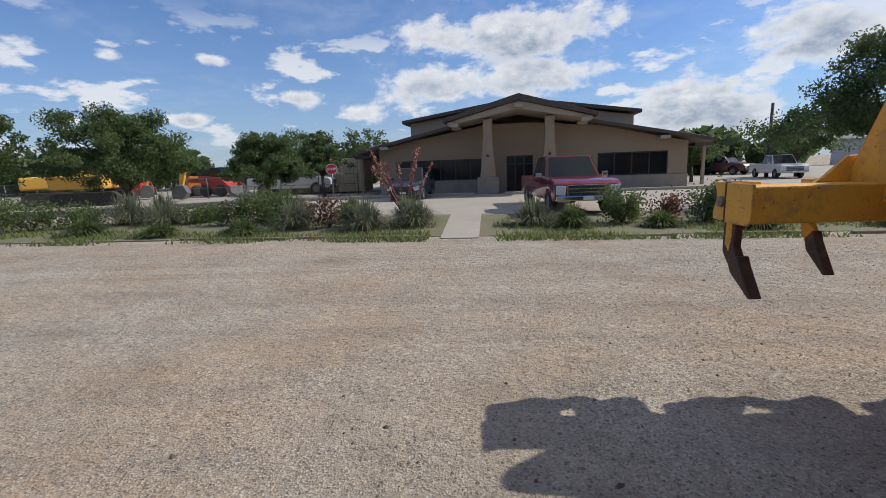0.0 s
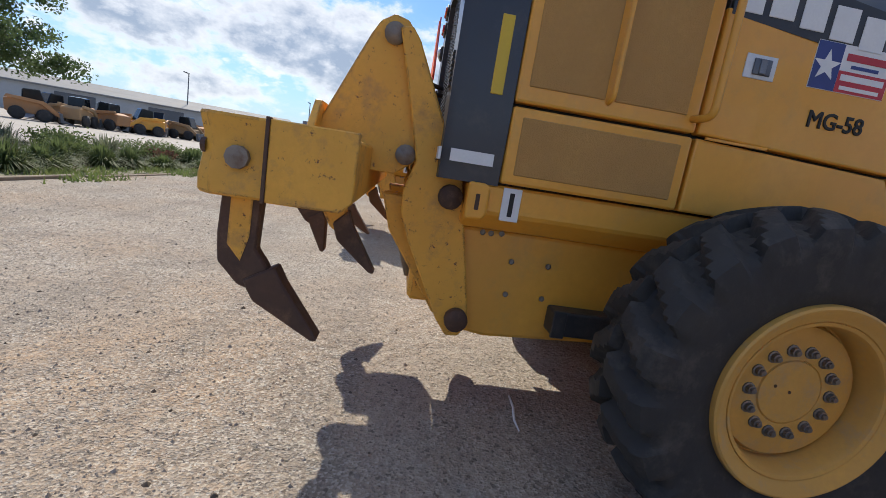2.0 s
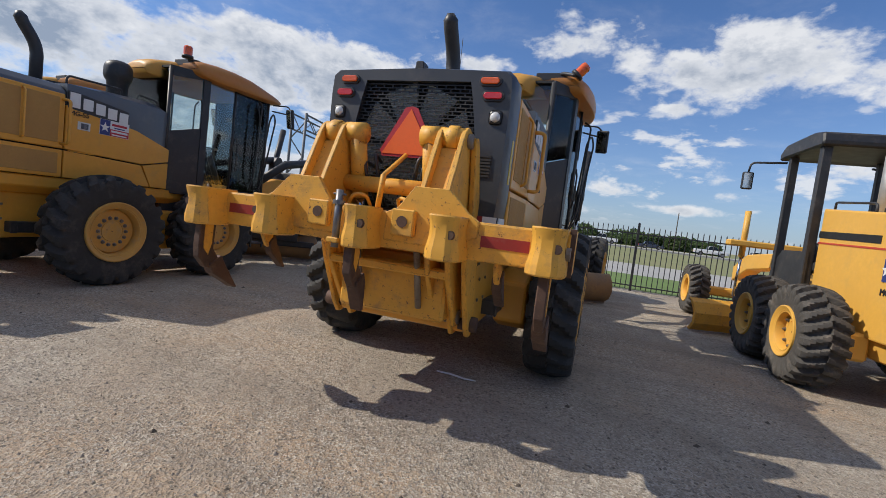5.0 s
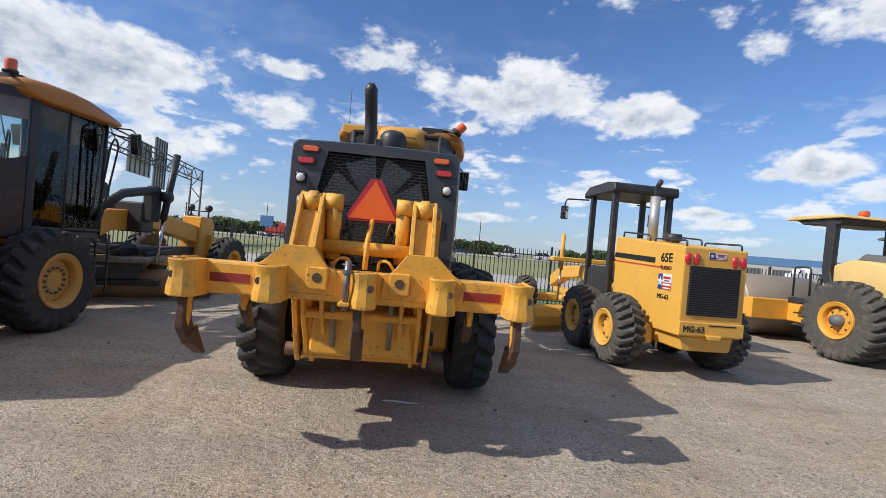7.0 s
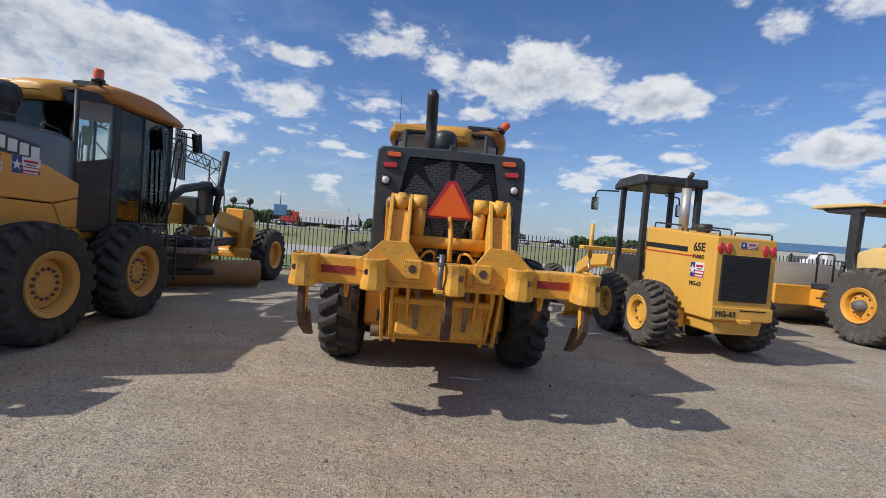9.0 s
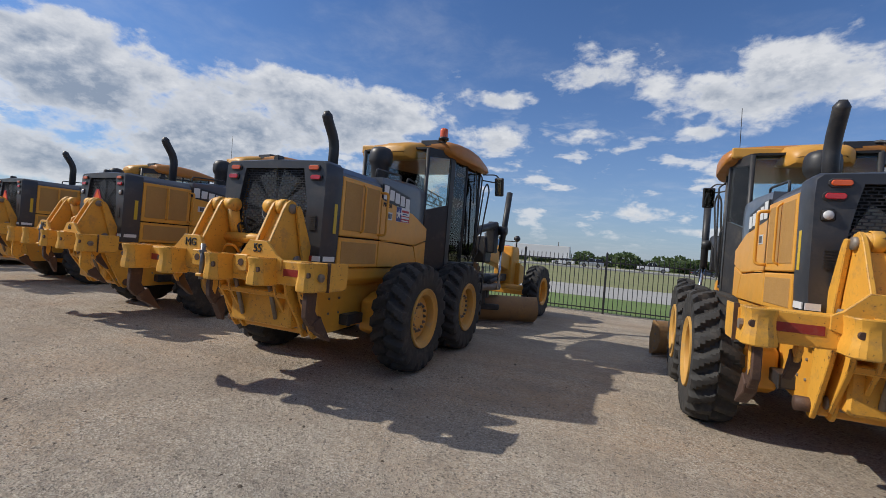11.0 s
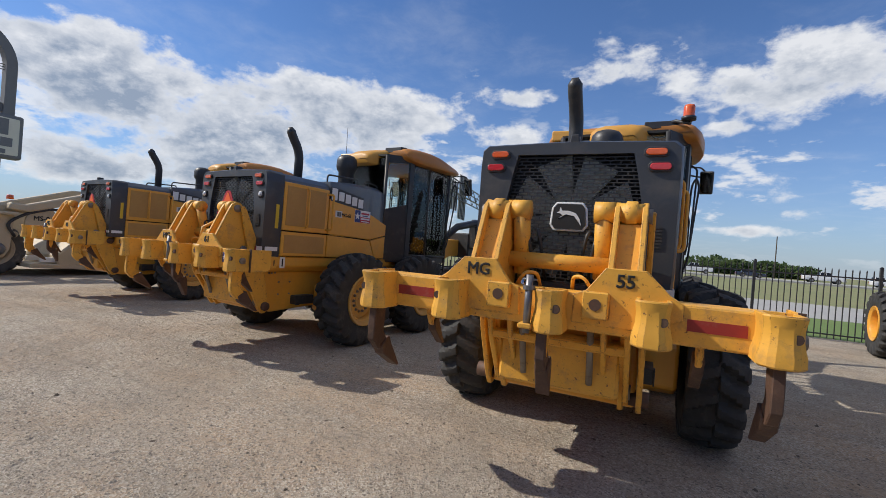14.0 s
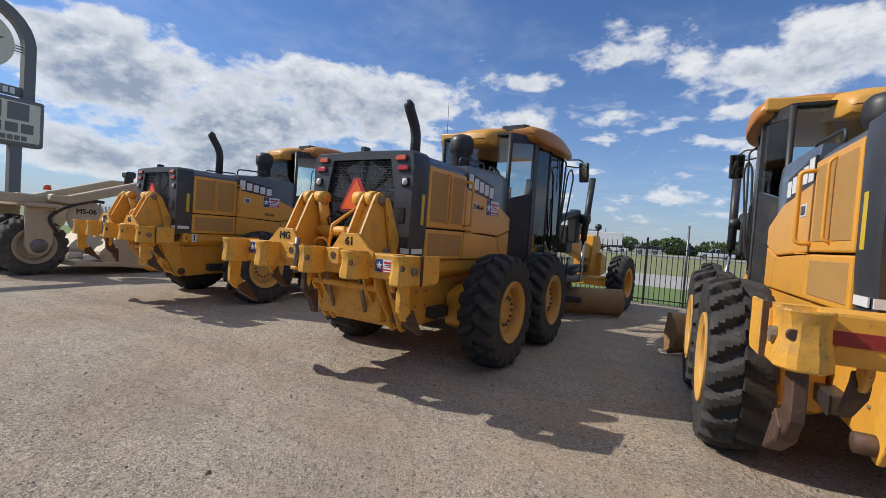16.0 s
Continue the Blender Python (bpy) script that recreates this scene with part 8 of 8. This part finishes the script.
lathe(bm, [(0.0, 0.12), (0.07, 0.11), (0.08, 0.0), (0.0, 0.0)], (0.15, 0.55, 1.88), "z", 12)
part("beacon", bm, "amber", sc, "orange beacon")
bm = B_()
tube(bm, arc_pts([(0.2, 2.9, 2.3), (0.2, 2.9, 2.5), (1.8, 2.9, 2.5), (1.8, 2.9, 2.3)], 0.05), 0.025, 6)
part("rail", bm, "black", sc)
for sx in (-1, 1):
    wheel(sc, 0.9 + sx * 1.3, 6.3, 0.72, 0.72, 0.46, 0.38, sx, 0, 18, "drytyre", "beige", 0.06)
placed_words("fleet_number", "MS-06", 0.16, "stencil", sc, Matrix.Translation((1.7825, 0.62, 1.42)) @ RIGHT, "dark stencilled fleet number")


# ---- office building ----
ob = thing("office_building", Matrix.Translation((-0.1, -23.2, 0)) @ Matrix.Rotation(radians(-5.5), 4, "Z") @ Matrix.Diagonal((0.98, 1, 0.925, 1)), "brown stucco single-storey office with low gabled roofs and tapered entry columns", "building")
bm = B_()
OPEN = [(1.85, 7.2, 0.78, 2.05), (-0.85, 0.65, 0.0, 2.15), (-8.1, -4.4, 0.78, 2.12)]
# front wall built round its openings: strips between and above them
xs = [-9.1, -8.1, -4.4, -0.85, 0.65, 1.85, 7.2, 8.2]
def wall_top(x):
    return min(4.05, 2.55 + (9.4 - abs(x)) * 0.235)
for a, b in zip(xs, xs[1:]):
    bm = B_()
    o = next((q for q in OPEN if abs(q[0] - a) < 0.01), None)
    if o is None:
        prism(bm, [(a, 0.0), (b, 0.0), (b, wall_top(b)), (a, wall_top(a))], "y", -0.3, 0.0)
    else:
        prism(bm, [(a, o[3]), (b, o[3]), (b, wall_top(b)), (0, wall_top(0)), (a, wall_top(a))] if a < 0 < b else [(a, o[3]), (b, o[3]), (b, wall_top(b)), (a, wall_top(a))], "y", -0.3, 0.0)
        if o[2] > 0:
            low = B_()
            box(low, a, b, -0.3, 0.0, 0.0, o[2])
            part("wall_below_window", low, "stucco", ob)
    part("front_wall", bm, "stucco", ob, "brown stucco front wall")
bm = B_()
box(bm, -9.1, 8.2, -16, -0.31, 0, 2.5)
part("rear_block", bm, "stucco", ob, "brown stucco block")
for a, b, in ((-9.14, -4.0), (1.85, 8.24)):
    bm = B_()
    box(bm, a, b, 0.0, 0.07, 0.0, 0.76, 0.01)
    part("stone_base", bm, "stone", ob, "tan stone base course")
for a, b, z0, z1 in OPEN:
    m_ = 3 if z0 == 0 else max(3, round((b - a) / 0.9))
    bm = B_()
    box(bm, a, b, -0.22, -0.12, z1 - 0.07, z1)
    box(bm, a, b, -0.22, -0.12, z0, z0 + 0.06)
    for i in range(m_ + 1):
        xx = a + (b - a) * i / m_
        box(bm, max(a, xx - 0.035), min(b, xx + 0.035), -0.22, -0.12, z0, z1)
    if z0 == 0:
        box(bm, a, b, -0.22, -0.12, 1.62, 1.68)
    w = part("entry_door" if z0 == 0 else "window", bm, "black", ob, "dark framed glazing")
    for i in range(m_):
        bm = B_()
        box(bm, a + (b - a) * i / m_ + 0.035, a + (b - a) * (i + 1) / m_ - 0.035, -0.18, -0.165, z0 + 0.06, z1 - 0.07)
        part("pane", bm, "carglass", w, "dark reflecting pane")
# low roofs rising to the middle
for s in (-1, 1):
    e = 9.3 if s > 0 else 10.0
    bm = B_()
    prism(bm, [(s * e, 2.52), (s * e, 2.72), (s * 2.6, 4.28), (s * 2.6, 4.10)], "y", -16.5, 1.0, 0.01)
    part("low_roof", bm, "roofing", ob, "brown metal low roof")
    bm = B_()
    box(bm, min(s * e, s * (e + 1.0)), max(s * e, s * (e + 1.0)), -9.0, -1.5, 2.35, 2.55)
    part("side_canopy", bm, "roofing", ob, "brown side canopy")
    for yy in (-8.5, -2.0):
        bm = B_()
        box(bm, s * (e + 0.7) - 0.08, s * (e + 0.7) + 0.08, yy - 0.08, yy + 0.08, 0, 2.35)
        part("canopy_post", bm, "stucco_pale", ob)
    for x in (3.4, 7.6):
        bm = B_()
        box(bm, s * x - 0.25, s * x + 0.25, 0.3, 1.04, wall_top(x) - 0.22, wall_top(x) - 0.05, 0.01)
        part("rafter_end", bm, "stucco_pale", ob, "pale rafter end")
# raised middle block
bm = B_()
prism(bm, [(-6.8, 2.5), (6.7, 2.5), (6.7, 4.55), (0, 5.55), (-6.8, 4.45)], "y", -15.5, -2.2)
part("upper_block", bm, "stucco_pale", ob, "tan raised middle block")
for s in (-1, 1):
    bm = B_()
    prism(bm, [(0, 5.58), (0, 5.80), (s * 7.1, 4.70), (s * 7.1, 4.50)], "y", -16, -1.6, 0.01)
    part("upper_roof", bm, "roofing", ob, "brown upper roof")
    bm = B_()
    prism(bm, [(0, 5.02), (0, 5.36), (s * 3.9, 4.20), (s * 3.9, 4.00)], "y", -2.0, 2.6, 0.01)
    part("portal_roof", bm, "roofing", ob, "brown entry gable roof")
    bm = B_()
    prism(bm, [(0, 4.60), (0, 5.01), (s * 3.7, 4.02), (s * 3.7, 3.85)], "y", -1.0, 2.4)
    part("portal_soffit", bm, "stucco_pale", ob, "pale soffit beam")
    bm = B_()
    x = s * 1.62
    prism(bm, [(x - 0.42, 0.95), (x + 0.42, 0.95), (x + 0.24, 3.1), (x + 0.24, 4.2), (x - 0.24, 4.2), (x - 0.24, 3.1)], "y", 1.15, 1.9, 0.02)
    c = part("entry_column", bm, "stucco", ob, "tapered stucco entry column")
    bm = B_()
    box(bm, x - 0.58, x + 0.58, 0.98, 2.05, 0.0, 0.95, 0.03)
    part("column_base", bm, "stone", c, "tan stone column base")
    bm = B_()
    prism(bm, star(x, 2.15, 0.14), "y", 1.9, 1.93)
    part("star_emblem", bm, "black", c, "small dark star")
for x in (-3.3, 0.0, 3.3):
    bm = B_()
    box(bm, x - 0.22, x + 0.22, 2.4, 2.75, 4.75 - abs(x) * 0.27 - 0.12, 4.75 - abs(x) * 0.27 + 0.08, 0.01)
    part("rafter_end", bm, "stucco_pale", ob, "pale rafter end")

# stop sign at the drive
g = thing("stop_sign", Matrix.Translation((9.9, -21.0, 0)) @ Matrix.Diagonal((1.25, 1, 1.12, 1)), "red and white octagonal road sign on a steel post", "sign")
bm = B_()
tube(bm, [(0, 0, 0), (0, 0, 1.5)], 0.03, 6)
part("post", bm, "bolt", g)
bm = B_()
prism(bm, [(0.26 * math.cos(math.pi / 8 + i * math.pi / 4), 1.42 + 0.26 * math.sin(math.pi / 8 + i * math.pi / 4)) for i in range(8)], "y", 0.03, 0.045)
pl = part("plate", bm, "white", g, "white bordered octagon")
bm = B_()
prism(bm, [(0.235 * math.cos(math.pi / 8 + i * math.pi / 4), 1.42 + 0.235 * math.sin(math.pi / 8 + i * math.pi / 4)) for i in range(8)], "y", 0.045, 0.048)
part("plate_face", bm, "vinylred", pl, "red face")
me = letters("STOP", 0.16, bold=0.004)
me.transform(Matrix.Translation((0, 0.049, 1.42)) @ Matrix.Rotation(math.pi, 4, "Z"))
part("lettering", me, "white", pl)


# ---- western yard ----
wh = thing("metal_warehouse", Matrix.Translation((-69, -38, 0)) @ Matrix.Rotation(math.atan2(35, -15) - math.pi / 2, 4, "Z"), "long pale grey metal warehouse with a low gable roof", "building")
bm = B_()
box(bm, -9, 9, -32, 19, 0, 3.3)
part("wall", bm, "metalwall", wh, "pale ribbed metal walls")
for s in (-1, 1):
    bm = B_()
    prism(bm, [(0, 4.75), (0, 4.95), (s * 9.4, 3.45), (s * 9.4, 3.25)], "y", -32.5, 19.5, 0.01)
    part("roof", bm, "roofmetal", wh, "weathered grey metal roof")
bm = B_()
prism(bm, [(-9, 3.3), (9, 3.3), (0, 4.74)], "y", 18.9, 19.0)
part("gable", bm, "metalwall", wh)
for i in range(5):
    bm = B_()
    box(bm, 9.0, 9.06, -28 + i * 9.5, -24 + i * 9.5, 0, 2.9)
    part("roller_door", bm, "slate", wh, "dark roller door")


def excavator(x, y, turn, label, paint="dustytan"):
    g = thing("excavator", Matrix.Translation((x, y, 0)) @ Matrix.Rotation(turn, 4, "Z"), label, "excavator", "machines in the far yard")
    for sx in (-1, 1):
        bm = B_()
        prism(bm, [(-1.7, 0.25), (-1.4, 0.0), (1.4, 0.0), (1.7, 0.25), (1.7, 0.55), (1.4, 0.8), (-1.4, 0.8), (-1.7, 0.55)], "x", sx * 1.05 - 0.25, sx * 1.05 + 0.25, 0.04)
        part("track", bm, "rubber", g, "black crawler track")
    bm = B_()
    box(bm, -1.2, 1.2, -1.7, 1.0, 0.95, 1.75, 0.12, 2)
    part("house", bm, paint, g, "yellow upper body")
    bm = B_()
    prism(bm, [(0.0, 1.2), (1.15, 1.2), (1.15, 2.4), (0.9, 2.7), (0.0, 2.7)], "x", -1.2, -0.3, 0.05)
    part("cab", bm, "carglass", g, "dark glazed cab")
    bm = B_()
    prism(bm, [(0.6, 1.4), (0.8, 1.7), (2.6, 3.3), (3.2, 3.25), (5.0, 2.5), (4.9, 2.25), (3.1, 2.85), (2.7, 2.8), (1.0, 1.2)], "x", -0.22, 0.22, 0.03)
    part("boom", bm, paint, g, "yellow boom")
    bm = B_()
    prism(bm, [(4.7, 2.7), (5.2, 2.6), (4.7, 0.9), (4.5, 0.9)], "x", -0.16, 0.16, 0.03)
    part("stick", bm, paint, g, "yellow dipper stick")
    bm = B_()
    prism(bm, [(4.4, 1.0), (4.8, 0.95), (5.0, 0.5), (4.7, 0.1), (4.2, 0.15), (4.1, 0.5)], "x", -0.45, 0.45, 0.03)
    part("bucket", bm, "slate", g, "dark bucket")
    return g


ex = [(-44, -14.5, -0.9, "dusty yellow excavator with folded boom"), (-47, -11.5, -1.2, "dusty yellow excavator with folded boom"), (-56, -10.0, -1.4, "dusty yellow excavator with folded boom"), (-38, 5.0, -2.0, "dusty yellow excavator with folded boom"), (24.6, -22.6, 1.9, "bright yellow excavator in the neighbouring yard", "champ"), (28.5, -24.5, 2.2, "bright yellow excavator in the neighbouring yard", "champ")]
for e in ex:
    excavator(*e)


def loader(x, y, turn, paint, label):
    g = thing("compact_loader", Matrix.Translation((x, y, 0)) @ Matrix.Rotation(turn, 4, "Z"), label, "loader", "machines in the far yard")
    bm = B_()
    prism(bm, [(-1.3, 0.45), (-1.35, 1.25), (-0.6, 1.4), (0.9, 1.0), (1.0, 0.45)], "x", -0.6, 0.6, 0.08, 2)
    part("body", bm, paint, g, "painted machine body")
    bm = B_()
    prism(bm, [(-0.5, 1.2), (-0.45, 2.0), (0.4, 2.05), (0.75, 1.1)], "x", -0.5, 0.5, 0.05)
    part("cab", bm, "carglass", g, "dark cab")
    bm = B_()
    prism(bm, [(-1.3, 1.3), (-1.2, 1.5), (0.6, 1.35), (1.6, 0.5), (1.4, 0.4), (0.4, 1.15)], "x", -0.78, -0.64, 0.02)
    prism(bm, [(-1.3, 1.3), (-1.2, 1.5), (0.6, 1.35), (1.6, 0.5), (1.4, 0.4), (0.4, 1.15)], "x", 0.64, 0.78, 0.02)
    part("lift_arms", bm, paint, g, "painted lift arms")
    bm = B_()
    prism(bm, [(1.4, 0.1), (2.1, 0.08), (1.6, 0.3), (1.5, 0.75), (1.35, 0.7)], "x", -0.9, 0.9, 0.02)
    part("bucket", bm, "slate", g, "dark bucket")
    for sx in (-1, 1):
        for yy in (-0.75, 0.6):
            bm = B_()
            lathe(bm, [(0.0, -0.14), (0.25, -0.14), (0.42, -0.12), (0.42, 0.12), (0.25, 0.14), (0.0, 0.14)], (sx * 0.72, yy, 0.42), "x", 18)
            part("tyre", bm, "rubber", g, "black tyre")
    return g


YARD = [(-30.5, -25), (-32.8, -23.6), (-35.2, -23.0), (-37.0, -21.4), (-39.6, -21.8), (-41.5, -20.2), (-44, -19), (-28.0, -27.5), (-26, -29.5), (-34.4, -26.5), (-38.2, -25.2), (-42.5, -23.5)]
yard = [(x, y, ("dustyorange", "dustytan", "dustyorange", "yellow")[k % 4], ("dusty orange", "dusty tan", "dusty orange", "faded yellow")[k % 4] + " compact loader in the far yard") for k, (x, y) in enumerate(YARD)]
yard += [(20.5, -29, "macred", "red compact loader in the neighbouring yard"), (23, -31, "macorange", "orange compact loader in the neighbouring yard"), (28, -30.5, "macred", "red compact loader in the neighbouring yard")]
for i, (x, y, c, lab) in enumerate(yard):
    loader(x, y, 0.7 + i * 1.1, c, lab)
for x, y, a, c, k, lab in ((-62, -9.5, 1.4, "carwhite", "pickup", "white pickup truck in the far yard"), (-70, -9, 1.5, "carsilver", "suv", "silver suv in the far yard"), (-50, -4, 1.5, "carwhite", "suv", "white suv in the far yard"), (-60, -2, 1.5, "carblue", "pickup", "dark pickup truck in the far yard"), (14.5, -27.5, 1.5, "carwhite", "pickup", "white pickup truck behind a chain-link fence")):
    vehicle(x, y, a, c, k, lab, face="black")
# chain-link fence and container behind the eastern bed
cf = thing("chain_link_fence", Matrix.Translation((9.5, -24.8, 0)) @ Matrix.Rotation(radians(-4), 4, "Z"), "grey chain-link fence beside the parking area", "fence")
for i in range(12):
    bm = B_()
    tube(bm, [(i * 2.5, 0, 0), (i * 2.5, 0, 1.35)], 0.03, 6)
    part("post", bm, "bolt", cf)
for z in (0.1, 0.7, 1.32):
    bm = B_()
    tube(bm, [(0, 0, z), (27.5, 0, z)], 0.018, 5)
    part("rail", bm, "bolt", cf)
bm = B_()
for i in range(220):
    for d in (-1, 1):
        x = i * 0.125
        tube(bm, [(x, 0.01 * d, 0.1), (min(max(x + d * 1.2, 0), 27.5), 0.01 * d, 1.3)], 0.003, 3, False)
tagged(part("wire_mesh", bm, "bolt", cf), kind="stuff")
ct = thing("storage_container", Matrix.Translation((12.6, -28.5, 0)), "beige corrugated storage container", "container")
bm = B_()
n = 24
pts = []
for i in range(n):
    a = -3 + 6 * i / n
    pts += [(a, 1.2), (a + 0.12, 1.2), (a + 0.16, 1.15), (a + 0.24, 1.15)]
prism(bm, [(-3, -1.2)] + pts[:1] + pts[1:] + [(3, 1.2), (3, -1.2)], "z", 0.1, 2.3)
part("box", bm, "beige", ct, "corrugated beige walls")

# long blue and white sheds far to the north-east
bs = thing("distribution_shed", Matrix.Translation((150, 105, 0)) @ Matrix.Rotation(radians(-28), 4, "Z"), "very long blue and white metal shed in the distance", "building")
bm = B_()
box(bm, -55, 120, 0, 30, 0, 6.0)
part("wall", bm, "metalwall", bs, "pale clad wall")
bm = B_()
box(bm, -55.2, 120.2, -0.2, 30.2, 4.6, 7.0)
part("fascia", bm, "bluewall", bs, "blue roof fascia")
for i in range(17):
    bm = B_()
    box(bm, -53 + i * 10, -46 + i * 10, -0.25, -0.05, 0.3, 3.4)
    part("dock_door", bm, "slate", bs, "grey dock door")
lb = thing("blue_tank", Matrix.Translation((-36, 112, 0)), "small blue sign box on a pole", "sign")
bm = B_()
box(bm, -0.1, 0.1, -0.1, 0.1, 0, 5)
part("post", bm, "slate", lb)
bm = B_()
box(bm, -1.6, 1.6, -0.2, 0.2, 2.6, 5.4, 0.05)
part("panel", bm, "bluewall", lb)
# roadside adverts in the west
for x, y, z0, z1, w, c, lab in ((-78, 3.4, 3.3, 5.2, 4.2, "vinylred", "red oval roadside sign"), (-84, 7.6, 5.0, 7.0, 4.5, "white", "white and blue roadside sign")):
    g = thing("roadside_sign", Matrix.Translation((x, y, 0)) @ Matrix.Rotation(radians(90), 4, "Z"), lab, "sign", "roadside signs")
    bm = B_()
    tube(bm, [(0, 0, 0), (0, 0, z0)], 0.15, 6)
    part("post", bm, "slate", g)
    bm = B_()
    if c == "vinylred":
        prism(bm, [(w / 2 * math.cos(i * math.pi / 12), (z0 + z1) / 2 + (z1 - z0) / 2 * math.sin(i * math.pi / 12)) for i in range(24)], "y", -0.15, 0.15)
    else:
        box(bm, -w / 2, w / 2, -0.15, 0.15, z0, z1, 0.03)
    p = part("panel", bm, c, g)
    bm = B_()
    box(bm, -w * 0.36, w * 0.36, -0.17, -0.14, z0 + (z1 - z0) * 0.35, z0 + (z1 - z0) * 0.6)
    part("printed_line", bm, "white" if c == "vinylred" else "blue", p)
# small bollards and bushes along the western lane
for x, y in ((-22.5, -2.6), (-19.3, -1.2)):
    g = thing("bollard", Matrix.Translation((x, y, 0)), "dark round bollard at the lane edge", "bollard", "bollards")
    bm = B_()
    lathe(bm, [(0.0, 0.95), (0.06, 0.94), (0.08, 0.9), (0.08, -0.05)], (0, 0, 0), "z", 12)
    part("shaft", bm, "black", g)
for i, (x, y) in enumerate(((-24.5, -3.4), (-21.4, -2.2), (-20.2, -1.4), (-27, -4.3))):
    shrub(x, y, 0.4, 0.45, 400 + i, 700, "leaf_light", 0.05, "small round bush beside the lane")

# ---- loose stones on the yard ----
rng = np.random.default_rng(12)
shapes = []
for k in range(6):
    ph = rng.uniform(0, 6.28, 5)
    ring = [(math.cos(2 * math.pi * i / 5) * rng.uniform(0.7, 1.2), math.sin(2 * math.pi * i / 5) * rng.uniform(0.7, 1.2), -0.2) for i in range(5)]
    shapes.append((ring + [(rng.uniform(-.3, .3), rng.uniform(-.3, .3), rng.uniform(0.5, 0.9))], [(i, (i + 1) % 5, 5) for i in range(5)]))
M["pebble"] = material("gravel_stones", (0.38, 0.34, 0.29), 0.95, second=(0.22, 0.18, 0.145), scale=9.0, spec=0.15)
n = 90000
along = rng.uniform(0, 1, n)
px = 4.2 - along * 15.5 + rng.normal(size=n) * 0.6
py = np.where(px > 1.5, rng.uniform(-4.5, 2.6, n), rng.uniform(-4.8, 0.6, n)) - rng.uniform(0, 1, n) ** 3 * 1.5
sz = np.exp(rng.normal(size=n) * 0.5) * 0.0038
vs, fs = [], []
for i in range(n):
    pv, pf = shapes[i % 6]
    c, s, k = math.cos(i * 1.7), math.sin(i * 1.7), len(vs)
    q = sz[i]
    vs += [(px[i] + q * (a * c - b * s), py[i] + q * (a * s + b * c), q * h) for a, b, h in pv]
    fs += [(a + k, b + k, d + k) for a, b, d in pf]
me = bpy.data.meshes.new("gravel")
me.from_pydata(vs, [], fs)
tagged(part("gravel", me, "pebble"), "loose pale gravel stones on the yard", "gravel", kind="stuff")

# a dry stick
st = thing("stick", Matrix.Translation((0.36, 0.82, 0.010)) @ Matrix.Rotation(radians(-8), 4, "Z"), "thin pale dry stick on the gravel", "stick")
bm = B_()
tube(bm, [(-0.17, 0, 0), (-0.05, 0.012, 0.002), (0.08, 0.004, 0.0), (0.18, 0.018, 0.003)], [0.006, 0.008, 0.007, 0.004], 6)
part("twig", bm, "white", st)

# darker clods and twigs of dirt
rng = np.random.default_rng(31)
M["clod"] = material("dark_dirt_clods", (0.10, 0.082, 0.065), 0.95, second=(0.16, 0.13, 0.10), scale=14.0, spec=0.1)
n = 3000
px = 4.2 - rng.uniform(0, 1, n) * 16 + rng.normal(size=n) * 0.6
py = np.where(px > 1.5, rng.uniform(-5.5, 2.6, n), rng.uniform(-6.0, 3.5, n))
sz = np.exp(rng.normal(size=n) * 0.5) * 0.0060
vs, fs = [], []
for i in range(n):
    pv, pf = shapes[i % 6]
    c, s, k = math.cos(i * 2.3), math.sin(i * 2.3), len(vs)
    q = sz[i]
    e = 1.0 + 1.2 * (i % 7 == 0)
    vs += [(px[i] + q * (a * c * e - b * s), py[i] + q * (a * s * e + b * c), q * h * 0.8) for a, b, h in pv]
    fs += [(a + k, b + k, d + k) for a, b, d in pf]
me = bpy.data.meshes.new("clods")
me.from_pydata(vs, [], fs)
tagged(part("dirt_clods", me, "clod"), "scattered dark clods of dirt on the gravel", "dirt", kind="stuff")
